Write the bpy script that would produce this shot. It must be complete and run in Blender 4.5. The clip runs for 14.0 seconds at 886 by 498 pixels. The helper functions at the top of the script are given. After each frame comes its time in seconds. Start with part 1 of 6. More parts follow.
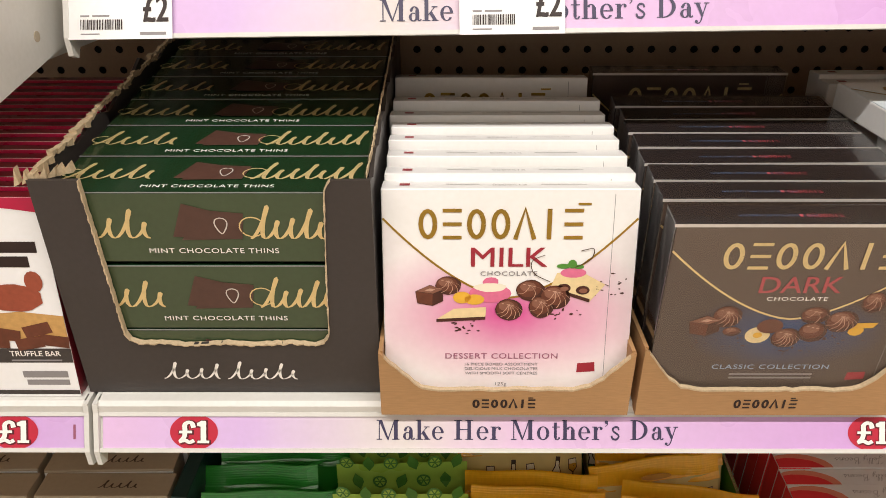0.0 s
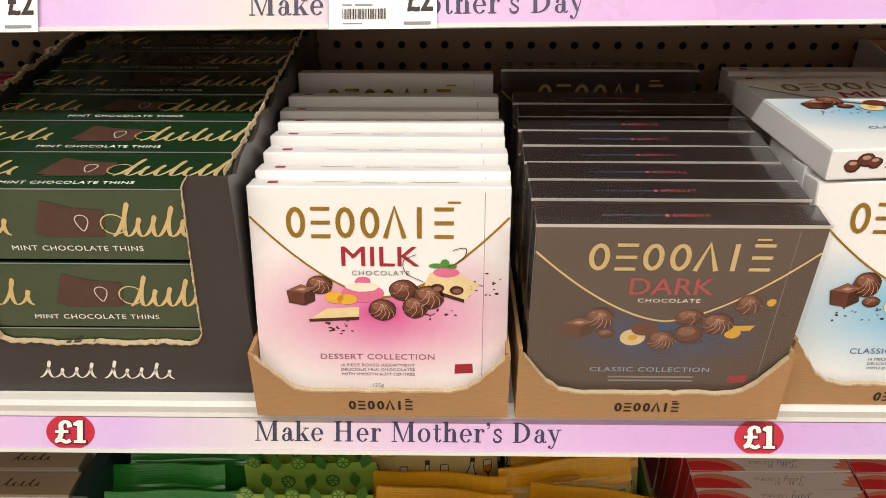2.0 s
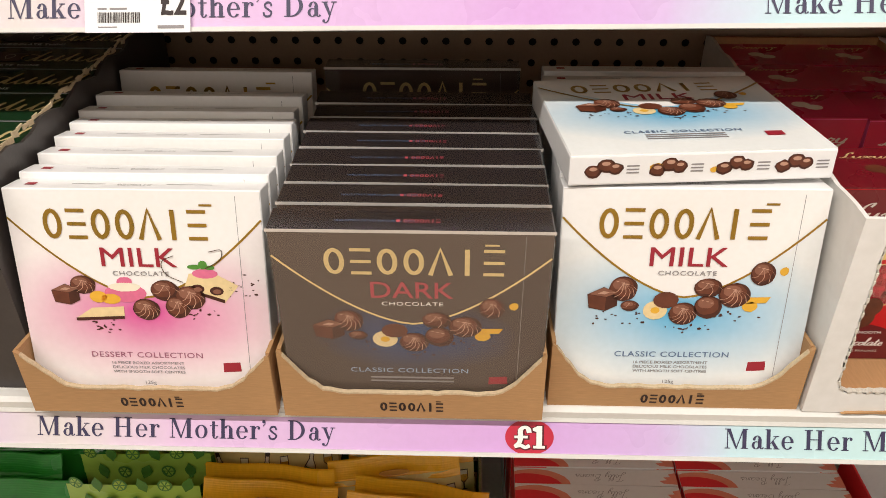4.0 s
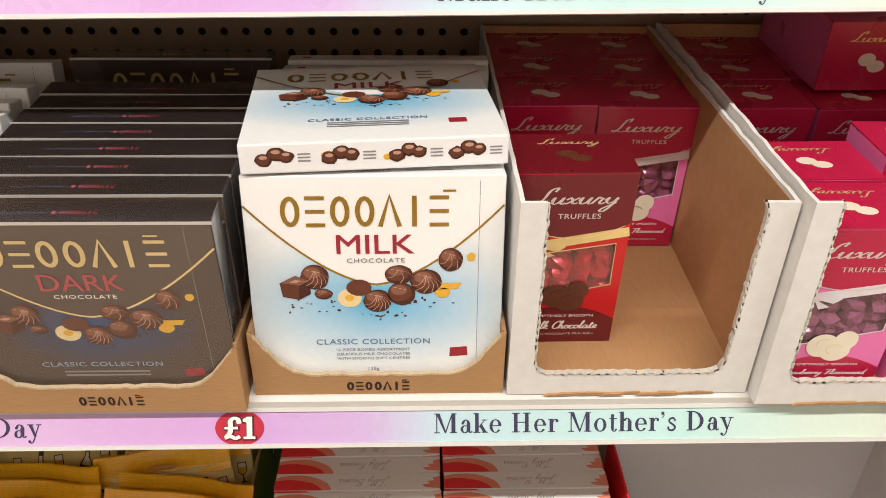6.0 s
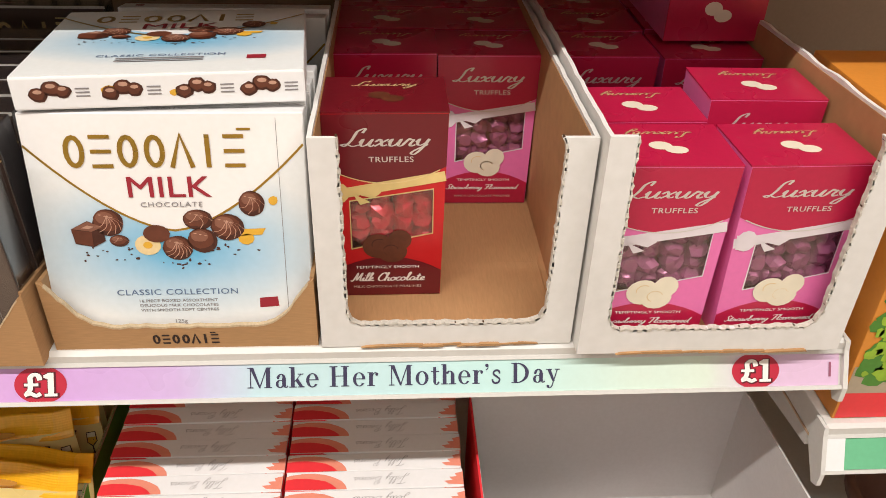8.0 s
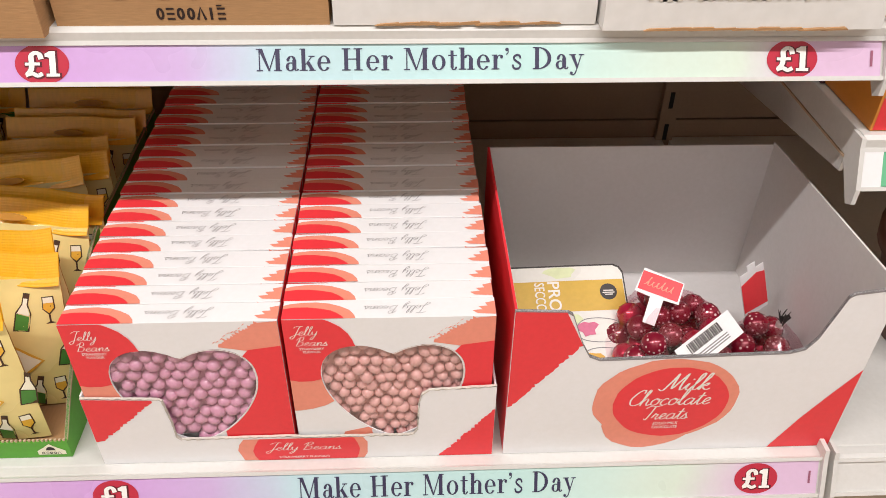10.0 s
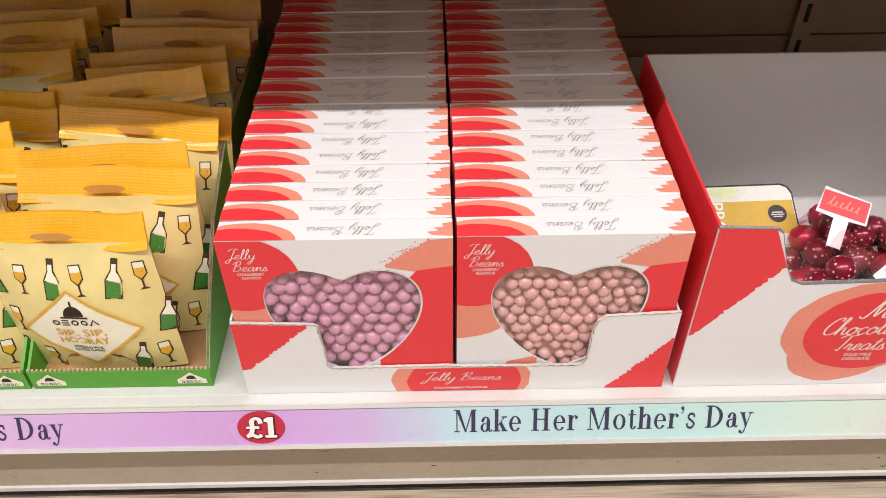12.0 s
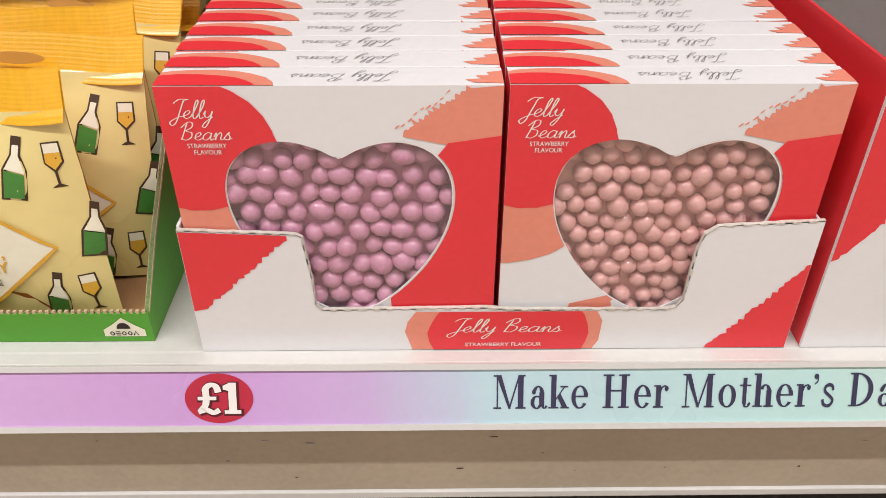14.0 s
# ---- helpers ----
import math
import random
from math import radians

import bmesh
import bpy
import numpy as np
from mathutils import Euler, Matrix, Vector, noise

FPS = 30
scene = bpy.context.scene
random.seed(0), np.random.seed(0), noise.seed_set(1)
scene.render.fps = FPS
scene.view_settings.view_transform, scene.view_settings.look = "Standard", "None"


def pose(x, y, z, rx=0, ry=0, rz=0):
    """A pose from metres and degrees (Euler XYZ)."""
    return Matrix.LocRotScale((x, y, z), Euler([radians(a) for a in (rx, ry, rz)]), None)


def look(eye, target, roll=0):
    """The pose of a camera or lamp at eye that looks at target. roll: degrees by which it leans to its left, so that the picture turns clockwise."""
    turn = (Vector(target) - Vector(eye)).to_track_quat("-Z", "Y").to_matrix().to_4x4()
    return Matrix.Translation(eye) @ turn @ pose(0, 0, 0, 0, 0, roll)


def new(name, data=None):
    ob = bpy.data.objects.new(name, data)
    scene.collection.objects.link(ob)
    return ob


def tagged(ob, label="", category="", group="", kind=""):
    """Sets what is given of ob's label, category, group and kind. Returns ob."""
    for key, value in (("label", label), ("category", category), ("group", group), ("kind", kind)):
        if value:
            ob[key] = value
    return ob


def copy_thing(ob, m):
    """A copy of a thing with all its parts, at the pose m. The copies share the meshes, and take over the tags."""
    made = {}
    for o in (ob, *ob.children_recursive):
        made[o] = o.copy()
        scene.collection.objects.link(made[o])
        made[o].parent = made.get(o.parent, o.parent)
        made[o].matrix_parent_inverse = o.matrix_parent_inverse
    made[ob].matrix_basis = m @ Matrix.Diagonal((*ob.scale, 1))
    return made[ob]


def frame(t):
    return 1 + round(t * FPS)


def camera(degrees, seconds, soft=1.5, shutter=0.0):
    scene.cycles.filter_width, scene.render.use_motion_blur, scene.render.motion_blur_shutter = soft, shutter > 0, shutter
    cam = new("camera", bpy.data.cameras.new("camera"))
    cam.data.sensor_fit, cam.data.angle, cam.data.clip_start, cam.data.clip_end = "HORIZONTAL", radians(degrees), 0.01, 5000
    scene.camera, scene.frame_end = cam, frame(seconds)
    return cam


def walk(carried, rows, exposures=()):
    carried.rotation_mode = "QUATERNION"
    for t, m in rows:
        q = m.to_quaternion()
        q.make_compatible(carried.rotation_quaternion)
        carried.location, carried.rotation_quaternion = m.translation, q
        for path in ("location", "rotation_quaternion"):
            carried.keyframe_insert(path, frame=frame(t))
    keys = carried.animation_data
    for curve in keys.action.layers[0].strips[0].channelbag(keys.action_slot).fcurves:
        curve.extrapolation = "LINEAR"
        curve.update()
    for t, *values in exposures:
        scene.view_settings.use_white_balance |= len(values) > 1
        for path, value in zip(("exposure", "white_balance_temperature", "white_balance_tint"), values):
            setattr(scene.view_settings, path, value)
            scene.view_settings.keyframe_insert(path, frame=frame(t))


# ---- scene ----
cam = camera(58.4, 14.0, soft=0.8)
PATH = [
    (0, (0.284, -0.471, 0.924), (0.277, 1.234, -0.121), -0.1),
    (0.5, (0.302, -0.467, 0.917), (0.298, 1.237, -0.13), 0.1),
    (1, (0.341, -0.46, 0.922), (0.327, 1.241, -0.13), 0.0),
    (1.5, (0.363, -0.459, 0.919), (0.34, 1.242, -0.132), -0.2),
    (2, (0.383, -0.46, 0.92), (0.364, 1.24, -0.133), -0.0),
    (2.2, (0.397, -0.46, 0.922), (0.379, 1.24, -0.133), -0.0),
    (4.3, (0.603, -0.454, 0.94), (0.55, 1.216, -0.159), -0.2),
    (4.5, (0.622, -0.454, 0.942), (0.576, 1.214, -0.162), -0.4),
    (5, (0.672, -0.455, 0.941), (0.67, 1.211, -0.165), 0.0),
    (5.5, (0.721, -0.457, 0.94), (0.752, 1.209, -0.166), 0.5),
    (6, (0.774, -0.455, 0.934), (0.83, 1.211, -0.171), 0.8),
    (6.5, (0.818, -0.447, 0.929), (0.909, 1.216, -0.179), 1.1),
    (7, (0.85, -0.441, 0.929), (0.971, 1.217, -0.183), 1.6),
    (7.2, (0.862, -0.441, 0.93), (0.988, 1.217, -0.18), 1.7),
    (9.3, (0.92, -0.538, 0.773), (1.002, 1.1, -0.371), 0.9),
    (9.4, (0.92, -0.543, 0.766), (0.994, 1.088, -0.389), 0.6),
    (9.5, (0.915, -0.544, 0.756), (0.994, 1.079, -0.409), 0.8),
    (10, (0.897, -0.553, 0.715), (0.974, 1.023, -0.514), 0.8),
    (10.5, (0.865, -0.543, 0.696), (0.93, 0.993, -0.583), 0.5),
    (11, (0.818, -0.528, 0.691), (0.874, 0.981, -0.621), 0.3),
    (11.5, (0.793, -0.52, 0.681), (0.837, 0.971, -0.651), 0.1),
    (12, (0.783, -0.518, 0.659), (0.796, 0.971, -0.676), -0.6),
    (12.5, (0.76, -0.504, 0.585), (0.698, 0.984, -0.75), -2.5),
    (13, (0.756, -0.48, 0.518), (0.694, 1.027, -0.795), -2.3),
    (13.5, (0.76, -0.457, 0.485), (0.739, 1.079, -0.795), -1.2),
    (14, (0.76, -0.455, 0.453), (0.784, 1.179, -0.7), 0.2),
]
# the clip's own brightness and white balance: stops, kelvin, tint
EXPOSURES = [(0.0, 0.02, 7000, 7), (7.2, 0.04, 7000, 8), (9.5, 0.06, 6700, 9), (11.0, 0.02, 6500, 10), (12.5, 0.06, 6500, 10), (14.0, -0.06, 6500, 10)]
walk(cam, [(t, look(eye, target, roll)) for t, eye, target, roll in PATH], EXPOSURES)

# ---------------------------------------------------------------- light
world = bpy.data.worlds.new("shop_air")
world.use_nodes = True
scene.world = world
world.node_tree.nodes["Background"].inputs[0].default_value = (1.0, 0.97, 0.96, 1)
world.node_tree.nodes["Background"].inputs[1].default_value = 0.07
scene.view_settings.exposure = 0.0


def strip_and_fill_lamp(x, y, z, length, width, watts):
    lamp = bpy.data.lights.new("strip_and_fill", "AREA")
    lamp.shape, lamp.size, lamp.size_y, lamp.energy = "RECTANGLE", length, width, watts
    lamp.color = (0.99, 0.957, 0.975)
    ob = new("strip_and_fill_light", lamp)
    ob.matrix_basis = pose(x, y, z)
    return ob


strip_and_fill_lamp(0.6, -1.16, 2.93, 5.0, 0.07, 122)
# added fill, no real fixture: wide and weak, lifts the shade under the shelves
strip_and_fill_lamp(0.6, -2.6, 2.93, 5.0, 0.60, 21)


# ---------------------------------------------------------------- materials
def lin(h):
    v = [int(h[i:i + 2], 16) / 255 for i in (0, 2, 4)]
    return [a / 12.92 if a <= 0.04045 else ((a + 0.055) / 1.055) ** 2.4 for a in v] + [1.0]


def nodes_of(name):
    m = bpy.data.materials.new(name)
    m.use_nodes = True
    t = m.node_tree
    return m, t, t.nodes["Principled BSDF"]


def mix(t, kind, a, b, f):
    n = t.nodes.new("ShaderNodeMix")
    n.data_type, n.blend_type = "RGBA", kind
    for socket, v in ((0, f), (6, a), (7, b)):
        if hasattr(v, "is_output"):
            t.links.new(v, n.inputs[socket])
        else:
            n.inputs[socket].default_value = v
    return n.outputs[2]


def calc(t, op, a, b=0.0):
    n = t.nodes.new("ShaderNodeMath")
    n.operation = op
    for i, v in enumerate((a, b)):
        if hasattr(v, "is_output"):
            t.links.new(v, n.inputs[i])
        else:
            n.inputs[i].default_value = v
    return n.outputs[0]


def ramp(t, fac, stops):
    n = t.nodes.new("ShaderNodeValToRGB")
    e = n.color_ramp.elements
    while len(e) < len(stops):
        e.new(0.5)
    for el, (p, col) in zip(e, stops):
        el.position, el.color = p, col
    t.links.new(fac, n.inputs[0])
    return n.outputs[0]


def noise_of(t, scale, detail=3.0, stretch=(1, 1, 1)):
    co = t.nodes.new("ShaderNodeTexCoord")
    mp = t.nodes.new("ShaderNodeMapping")
    mp.inputs["Scale"].default_value = stretch
    n = t.nodes.new("ShaderNodeTexNoise")
    n.inputs["Scale"].default_value, n.inputs["Detail"].default_value = scale, detail
    t.links.new(co.outputs["Object"], mp.inputs[0])
    t.links.new(mp.outputs[0], n.inputs["Vector"])
    return n.outputs["Fac"]


def finish(t, b, colour, rough, metal, bump, grain, stretch, var, coat):
    """Two scales of variation, fine relief and gloss for one surface."""
    big, fine = noise_of(t, 9.0, 3.0), noise_of(t, grain, 2.0, stretch)
    lo, hi = 1 - var, 1 + var * 0.4
    tone = ramp(t, calc(t, "ADD", calc(t, "MULTIPLY", big, 0.6), calc(t, "MULTIPLY", fine, 0.4)),
                [(0.35, (lo, lo, lo * 0.985, 1)), (0.65, (hi, hi, hi, 1))])
    t.links.new(mix(t, "MULTIPLY", colour, tone, 1.0), b.inputs["Base Color"])
    b.inputs["Metallic"].default_value = metal
    r = ramp(t, big, [(0.3, (rough * 0.8,) * 3 + (1,)), (0.7, (min(1, rough * 1.2),) * 3 + (1,))])
    t.links.new(r, b.inputs["Roughness"])
    if coat:
        b.inputs["Coat Weight"].default_value, b.inputs["Coat Roughness"].default_value = coat, 0.08
    if bump:
        n = t.nodes.new("ShaderNodeBump")
        n.inputs["Strength"].default_value, n.inputs["Distance"].default_value = bump, 0.001
        t.links.new(fine, n.inputs["Height"])
        t.links.new(n.outputs[0], b.inputs["Normal"])


MATS = {}


def mat(name, colour, rough=0.5, metal=0.0, bump=0.12, grain=220.0, stretch=(1, 1, 1), var=0.08, coat=0.0):
    if name not in MATS:
        m, t, b = nodes_of(name)
        finish(t, b, lin(colour), rough, metal, bump, grain, stretch, var, coat)
        MATS[name] = m
    return MATS[name]


KRAFT = mat("kraft_board", "b48a5e", 0.8, bump=0.25, grain=90, stretch=(1, 1, 9), var=0.16)
KRAFT_IN = mat("kraft_board_inside", "b98c60", 0.82, bump=0.25, grain=80, stretch=(8, 1, 1), var=0.14)
TORN = mat("torn_board", "d0b997", 0.9, bump=0.6, grain=500, var=0.25)
TORN_WHITE = mat("torn_white_board", "d8d2c6", 0.9, bump=0.6, grain=500, var=0.25)
BLACK = mat("black_card", "3d3735", 0.42, bump=0.1, var=0.14)
WHITE = mat("white_card", "f0efef", 0.42, bump=0.06, var=0.03)
TRAY_WHITE = mat("white_tray_board", "e6e4e0", 0.6, bump=0.15, grain=90, var=0.08)
GREY_IN = mat("white_board_inside", "d9d5d3", 0.7, bump=0.1, var=0.05)
PAINT = mat("white_shelf_paint", "d8d6d1", 0.35, bump=0.05, var=0.06)
CREAM = mat("cream_shelf_paint", "b6a893", 0.45, bump=0.08, var=0.12)
# tinted to bounce warm light into the shade below each shelf
UNDER = mat("warm_bounce_underside", "d2b596", 0.5, bump=0.08, var=0.08)
PEG = mat("back_panel_paint", "a58c74", 0.5, bump=0.1, var=0.08)
# near-black standing in for shade: behind the pegboard, in slots, under the kick plate
DARK = mat("gap_shade_black", "15110f", 0.8, var=0.2)
GOLD = mat("gold_foil", "b8913c", 0.3, 0.7, bump=0.05, var=0.15)
GOLD_PALE = mat("pale_gold_foil", "efd59a", 0.36, 0.4, bump=0.05, var=0.12)
GREEN_BOX = mat("green_printed_card", "3d4d34", 0.26, bump=0.08, var=0.12, coat=0.5)
GREEN_TOP = mat("deep_green_card", "17361f", 0.26, bump=0.08, var=0.12, coat=0.5)
CHOC_PRINT = mat("chocolate_square_print", "563b33", 0.35, var=0.22, grain=160)
SILVER = mat("silver_print", "ddd6cf", 0.35, 0.25, var=0.08)
DARK_BOX = mat("dark_brown_printed_card", "5d4a41", 0.22, bump=0.12, grain=40, var=0.12, coat=0.8)
DARK_EDGE = mat("black_wrapped_card", "2b2526", 0.2, bump=0.2, grain=30, var=0.15, coat=0.9)
RED_TEXT = mat("red_print", "9c2434", 0.45, var=0.05)
ROSE_TEXT = mat("rose_print", "b44a52", 0.4, var=0.05)
GREY_TEXT = mat("grey_print", "8c8788", 0.5, var=0.05)
BLUE_TEXT = mat("blue_print", "5d7394", 0.45, var=0.05)
PALE_BLUE_TEXT = mat("pale_blue_print", "93a9c6", 0.45, var=0.05)
MAUVE_TEXT = mat("mauve_print", "9a5a72", 0.5, var=0.05)
DARK_TEXT = mat("dark_print", "2a1a16", 0.6, var=0.05)
MAROON_TEXT = mat("maroon_print", "5a1420", 0.5, var=0.05)
WHITE_TEXT = mat("white_print", "f4efe9", 0.45, var=0.03)
NAVY_TEXT = mat("navy_print", "3a3553", 0.5, var=0.05)
RED_CARD = mat("red_card", "ef3b43", 0.4, bump=0.06, var=0.06)
CORAL = mat("coral_card", "f0957e", 0.42, bump=0.06, var=0.07)
BADGE = mat("red_badge", "be2b41", 0.35, var=0.06)
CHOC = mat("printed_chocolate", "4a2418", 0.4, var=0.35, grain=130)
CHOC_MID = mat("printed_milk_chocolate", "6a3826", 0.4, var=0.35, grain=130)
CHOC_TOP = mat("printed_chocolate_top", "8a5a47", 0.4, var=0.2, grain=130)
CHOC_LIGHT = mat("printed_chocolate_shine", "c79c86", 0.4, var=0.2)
NUT = mat("printed_nut", "e8cf9c", 0.45, var=0.12)
YELLOW = mat("printed_caramel", "e3ad3a", 0.45, var=0.1)
PINK_PRINT = mat("printed_pink_cream", "dd6f92", 0.45, var=0.15)
LEAF = mat("printed_leaf", "4f8a34", 0.5, var=0.15)
LUX_RED = mat("crimson_card", "c01e48", 0.32, bump=0.05, var=0.07, coat=0.2)
LUX_DARK = mat("maroon_card", "6e1420", 0.32, bump=0.05, var=0.07, coat=0.2)
LUX_PINK = mat("pink_card", "ee78b6", 0.32, bump=0.05, var=0.06, coat=0.2)
LUX_SCARLET = mat("scarlet_card", "d01f26", 0.32, bump=0.05, var=0.06, coat=0.2)
BOW = mat("printed_bow", "e9dfe4", 0.4, var=0.15, grain=60)
BOW_GOLD = mat("printed_gold_bow", "eccf8b", 0.4, var=0.2, grain=60)
CREAMY = mat("printed_white_truffle", "efe6cf", 0.4, var=0.12, grain=60)
FOIL = mat("purple_foil", "a2587e", 0.14, 0.3, bump=0.5, grain=120, var=0.35)
FOIL_RED = mat("red_foil", "d0283e", 0.14, 0.3, bump=0.5, grain=120, var=0.3)
BEAN_A = mat("mauve_sugar_bean", "d294ae", 0.3, bump=0.05, var=0.12, coat=0.3)
BEAN_B = mat("peach_sugar_bean", "dfa8a2", 0.3, bump=0.05, var=0.12, coat=0.3)
BAG = mat("pale_yellow_film", "efdb92", 0.28, bump=0.25, grain=60, var=0.1, coat=0.3)
BAG_SIDE = mat("amber_film", "dba04e", 0.28, bump=0.3, grain=60, var=0.14, coat=0.3)
BAND = mat("golden_yellow_film", "fbbd2e", 0.26, bump=0.15, grain=300, stretch=(1, 1, 0.05), var=0.12, coat=0.4)
GUM = mat("amber_gummy_window", "a4602e", 0.2, var=0.3, grain=40, coat=0.5)
BOTTLE = mat("bottle_green_print", "4b8a3a", 0.4, var=0.1)
OUTLINE = mat("brown_line_print", "4a3320", 0.5, var=0.1)
PALE_PRINT = mat("pale_print", "f5efd6", 0.4, var=0.05)
GREEN_TRAY = mat("bright_green_board", "58a52e", 0.5, bump=0.1, var=0.08)
GREEN_FILM = mat("green_film", "2f9a38", 0.25, bump=0.4, grain=50, var=0.2, coat=0.5)
LIME_FILM = mat("lime_film", "a9cf58", 0.3, bump=0.2, grain=60, var=0.1, coat=0.3)
TAN_CARD = mat("taupe_card", "b4a48e", 0.4, var=0.08)
TEAL_CARD = mat("dark_teal_card", "1e3d3d", 0.35, var=0.1)
TERRACOTTA = mat("brown_pot", "6e4a3a", 0.5, bump=0.1, var=0.1)
FILM_YELLOW = mat("golden_tin_band", "d9b04a", 0.35, var=0.08)
TIN = mat("white_tin_print", "edeae2", 0.3, var=0.05, coat=0.3)
BERRY = mat("dark_berry_foil", "cc2a4c", 0.16, 0.35, bump=0.4, grain=90, var=0.4)


def clear_film(name, gloss, rough):
    m, t, b = nodes_of(name)
    tr, gl = t.nodes.new("ShaderNodeBsdfTransparent"), t.nodes.new("ShaderNodeBsdfGlossy")
    gl.inputs["Roughness"].default_value = rough
    mx = t.nodes.new("ShaderNodeMixShader")
    mx.inputs[0].default_value = gloss
    t.links.new(tr.outputs[0], mx.inputs[1])
    t.links.new(gl.outputs[0], mx.inputs[2])
    t.links.new(mx.outputs[0], t.nodes["Material Output"].inputs[0])
    return m


FILM = clear_film("clear_window_film", 0.16, 0.4)
WRAP = clear_film("crinkled_wrap_film", 0.09, 0.12)


def box_print(name, base, tint, pale, height, width, spread=9.0):
    """A printed front: plain above a hanging curve, a soft cloud of colour below it."""
    m, t, b = nodes_of(name)
    co = t.nodes.new("ShaderNodeTexCoord")
    sp = t.nodes.new("ShaderNodeSeparateXYZ")
    t.links.new(co.outputs["Object"], sp.inputs[0])
    x, z = sp.outputs[0], sp.outputs[2]
    curve = calc(t, "ADD", calc(t, "MULTIPLY", calc(t, "POWER", calc(t, "ABSOLUTE", x), 1.6), 0.36 * height / (width / 2) ** 1.6), 0.52 * height)
    below = calc(t, "LESS_THAN", z, curve)
    dz = calc(t, "MULTIPLY", calc(t, "SUBTRACT", z, 0.45 * height), 1.5)
    rad = calc(t, "SQRT", calc(t, "ADD", calc(t, "MULTIPLY", x, calc(t, "MULTIPLY", x, 0.55)), calc(t, "MULTIPLY", dz, dz)))
    rad = calc(t, "ADD", rad, calc(t, "MULTIPLY", noise_of(t, 25.0), 0.02))
    cloud = ramp(t, calc(t, "MULTIPLY", rad, spread), [(0.15, lin(tint)), (0.92, lin(pale))])
    col = mix(t, "MIX", lin(base), cloud, below)
    finish(t, b, col, 0.36, 0.0, 0.05, 200, (1, 1, 1), 0.04, 0.15)
    return m


PRINT_PINK = box_print("pink_cloud_print", "f3f0ed", "d8589a", "f2ebea", 0.178, 0.19)
PRINT_BLUE = box_print("blue_cloud_print", "f3f0ed", "55b0d8", "eef0ef", 0.178, 0.19)
PRINT_DARK = box_print("night_cloud_print", "584840", "284a78", "4e3f39", 0.172, 0.19, 14.0)


def strip_print():
    m, t, b = nodes_of("lilac_mint_strip_print")
    co = t.nodes.new("ShaderNodeTexCoord")
    sp = t.nodes.new("ShaderNodeSeparateXYZ")
    t.links.new(co.outputs["Object"], sp.inputs[0])
    f = calc(t, "ADD", calc(t, "DIVIDE", sp.outputs[0], 1.26), calc(t, "MULTIPLY", calc(t, "SUBTRACT", noise_of(t, 14.0), 0.5), 0.06))
    col = ramp(t, f, [(0.0, lin("dcb8df")), (0.1, lin("d3b4e2")), (0.19, lin("dad2cf")), (0.27, lin("dcbcdc")), (0.36, lin("d6b2dc")), (0.5, lin("cfa0d9")),
                      (0.57, lin("cdb0dc")), (0.63, lin("bfdbe2")), (0.78, lin("bfe3de")), (0.9, lin("d8e6d6")), (0.955, lin("dcbcd8"))])
    finish(t, b, col, 0.3, 0.0, 0.03, 200, (1, 1, 1), 0.04, 0.2)
    return m


STRIP = strip_print()


def floor_wood():
    m, t, b = nodes_of("oak_effect_vinyl")
    g = noise_of(t, 14.0, 6.0, (0.6, 9, 1))
    k = noise_of(t, 60.0, 5.0, (0.35, 12, 1))
    c = ramp(t, calc(t, "ADD", calc(t, "MULTIPLY", g, 0.55), calc(t, "MULTIPLY", k, 0.45)), [(0.36, lin("8f7b66")), (0.5, lin("baa892")), (0.66, lin("d2c1ab"))])
    finish(t, b, c, 0.45, 0, 0.2, 160, (0.3, 9, 1), 0.1, 0.0)
    return m


FLOOR = floor_wood()


# ---------------------------------------------------------------- building blocks
def thing(name, m, label, category, group="", kind=""):
    e = new(name)
    e.empty_display_size = 0.02
    e.matrix_basis = m
    return tagged(e, label, category, group, kind)


def link_mesh(name, mesh, parent, label):
    ob = new(name, mesh)
    if parent is not None:
        ob.parent = parent
    return tagged(ob, label)


def part(name, bm, material, parent, label="", smooth=False):
    mesh = bpy.data.meshes.new(name)
    bm.normal_update()
    bm.to_mesh(mesh)
    bm.free()
    mesh.materials.append(material)
    if smooth:
        mesh.polygons.foreach_set("use_smooth", [True] * len(mesh.polygons))
    return link_mesh(name, mesh, parent, label)


def add_box(bm, x0, x1, y0, y1, z0, z1, bev=0.0):
    r = bmesh.ops.create_cube(bm, size=1.0)
    for v in r["verts"]:
        v.co = Vector(((x0 + x1) / 2 + v.co.x * (x1 - x0), (y0 + y1) / 2 + v.co.y * (y1 - y0), (z0 + z1) / 2 + v.co.z * (z1 - z0)))
    if bev:
        edges = list({e for v in r["verts"] for e in v.link_edges})
        bmesh.ops.bevel(bm, geom=edges, offset=bev, segments=2, affect="EDGES", profile=0.6)
    return bm


def block(x0, x1, y0, y1, z0, z1, bev=0.0):
    return add_box(bmesh.new(), x0, x1, y0, y1, z0, z1, bev)


def add_prism(bm, pts, a, b, axis="y"):
    """A flat outline given thickness from a to b along an axis."""
    def put(u, v, w):
        return {"y": (u, w, v), "x": (w, u, v), "z": (u, v, w)}[axis]
    lo, hi = [bm.verts.new(put(u, v, a)) for u, v in pts], [bm.verts.new(put(u, v, b)) for u, v in pts]
    bm.faces.new(lo)
    bm.faces.new(hi[::-1])
    n = len(pts)
    for i in range(n):
        bm.faces.new((lo[i], hi[i], hi[(i + 1) % n], lo[(i + 1) % n]))
    bmesh.ops.recalc_face_normals(bm, faces=bm.faces[:])
    return bm


def prism(pts, a, b, axis="y"):
    return add_prism(bmesh.new(), pts, a, b, axis)


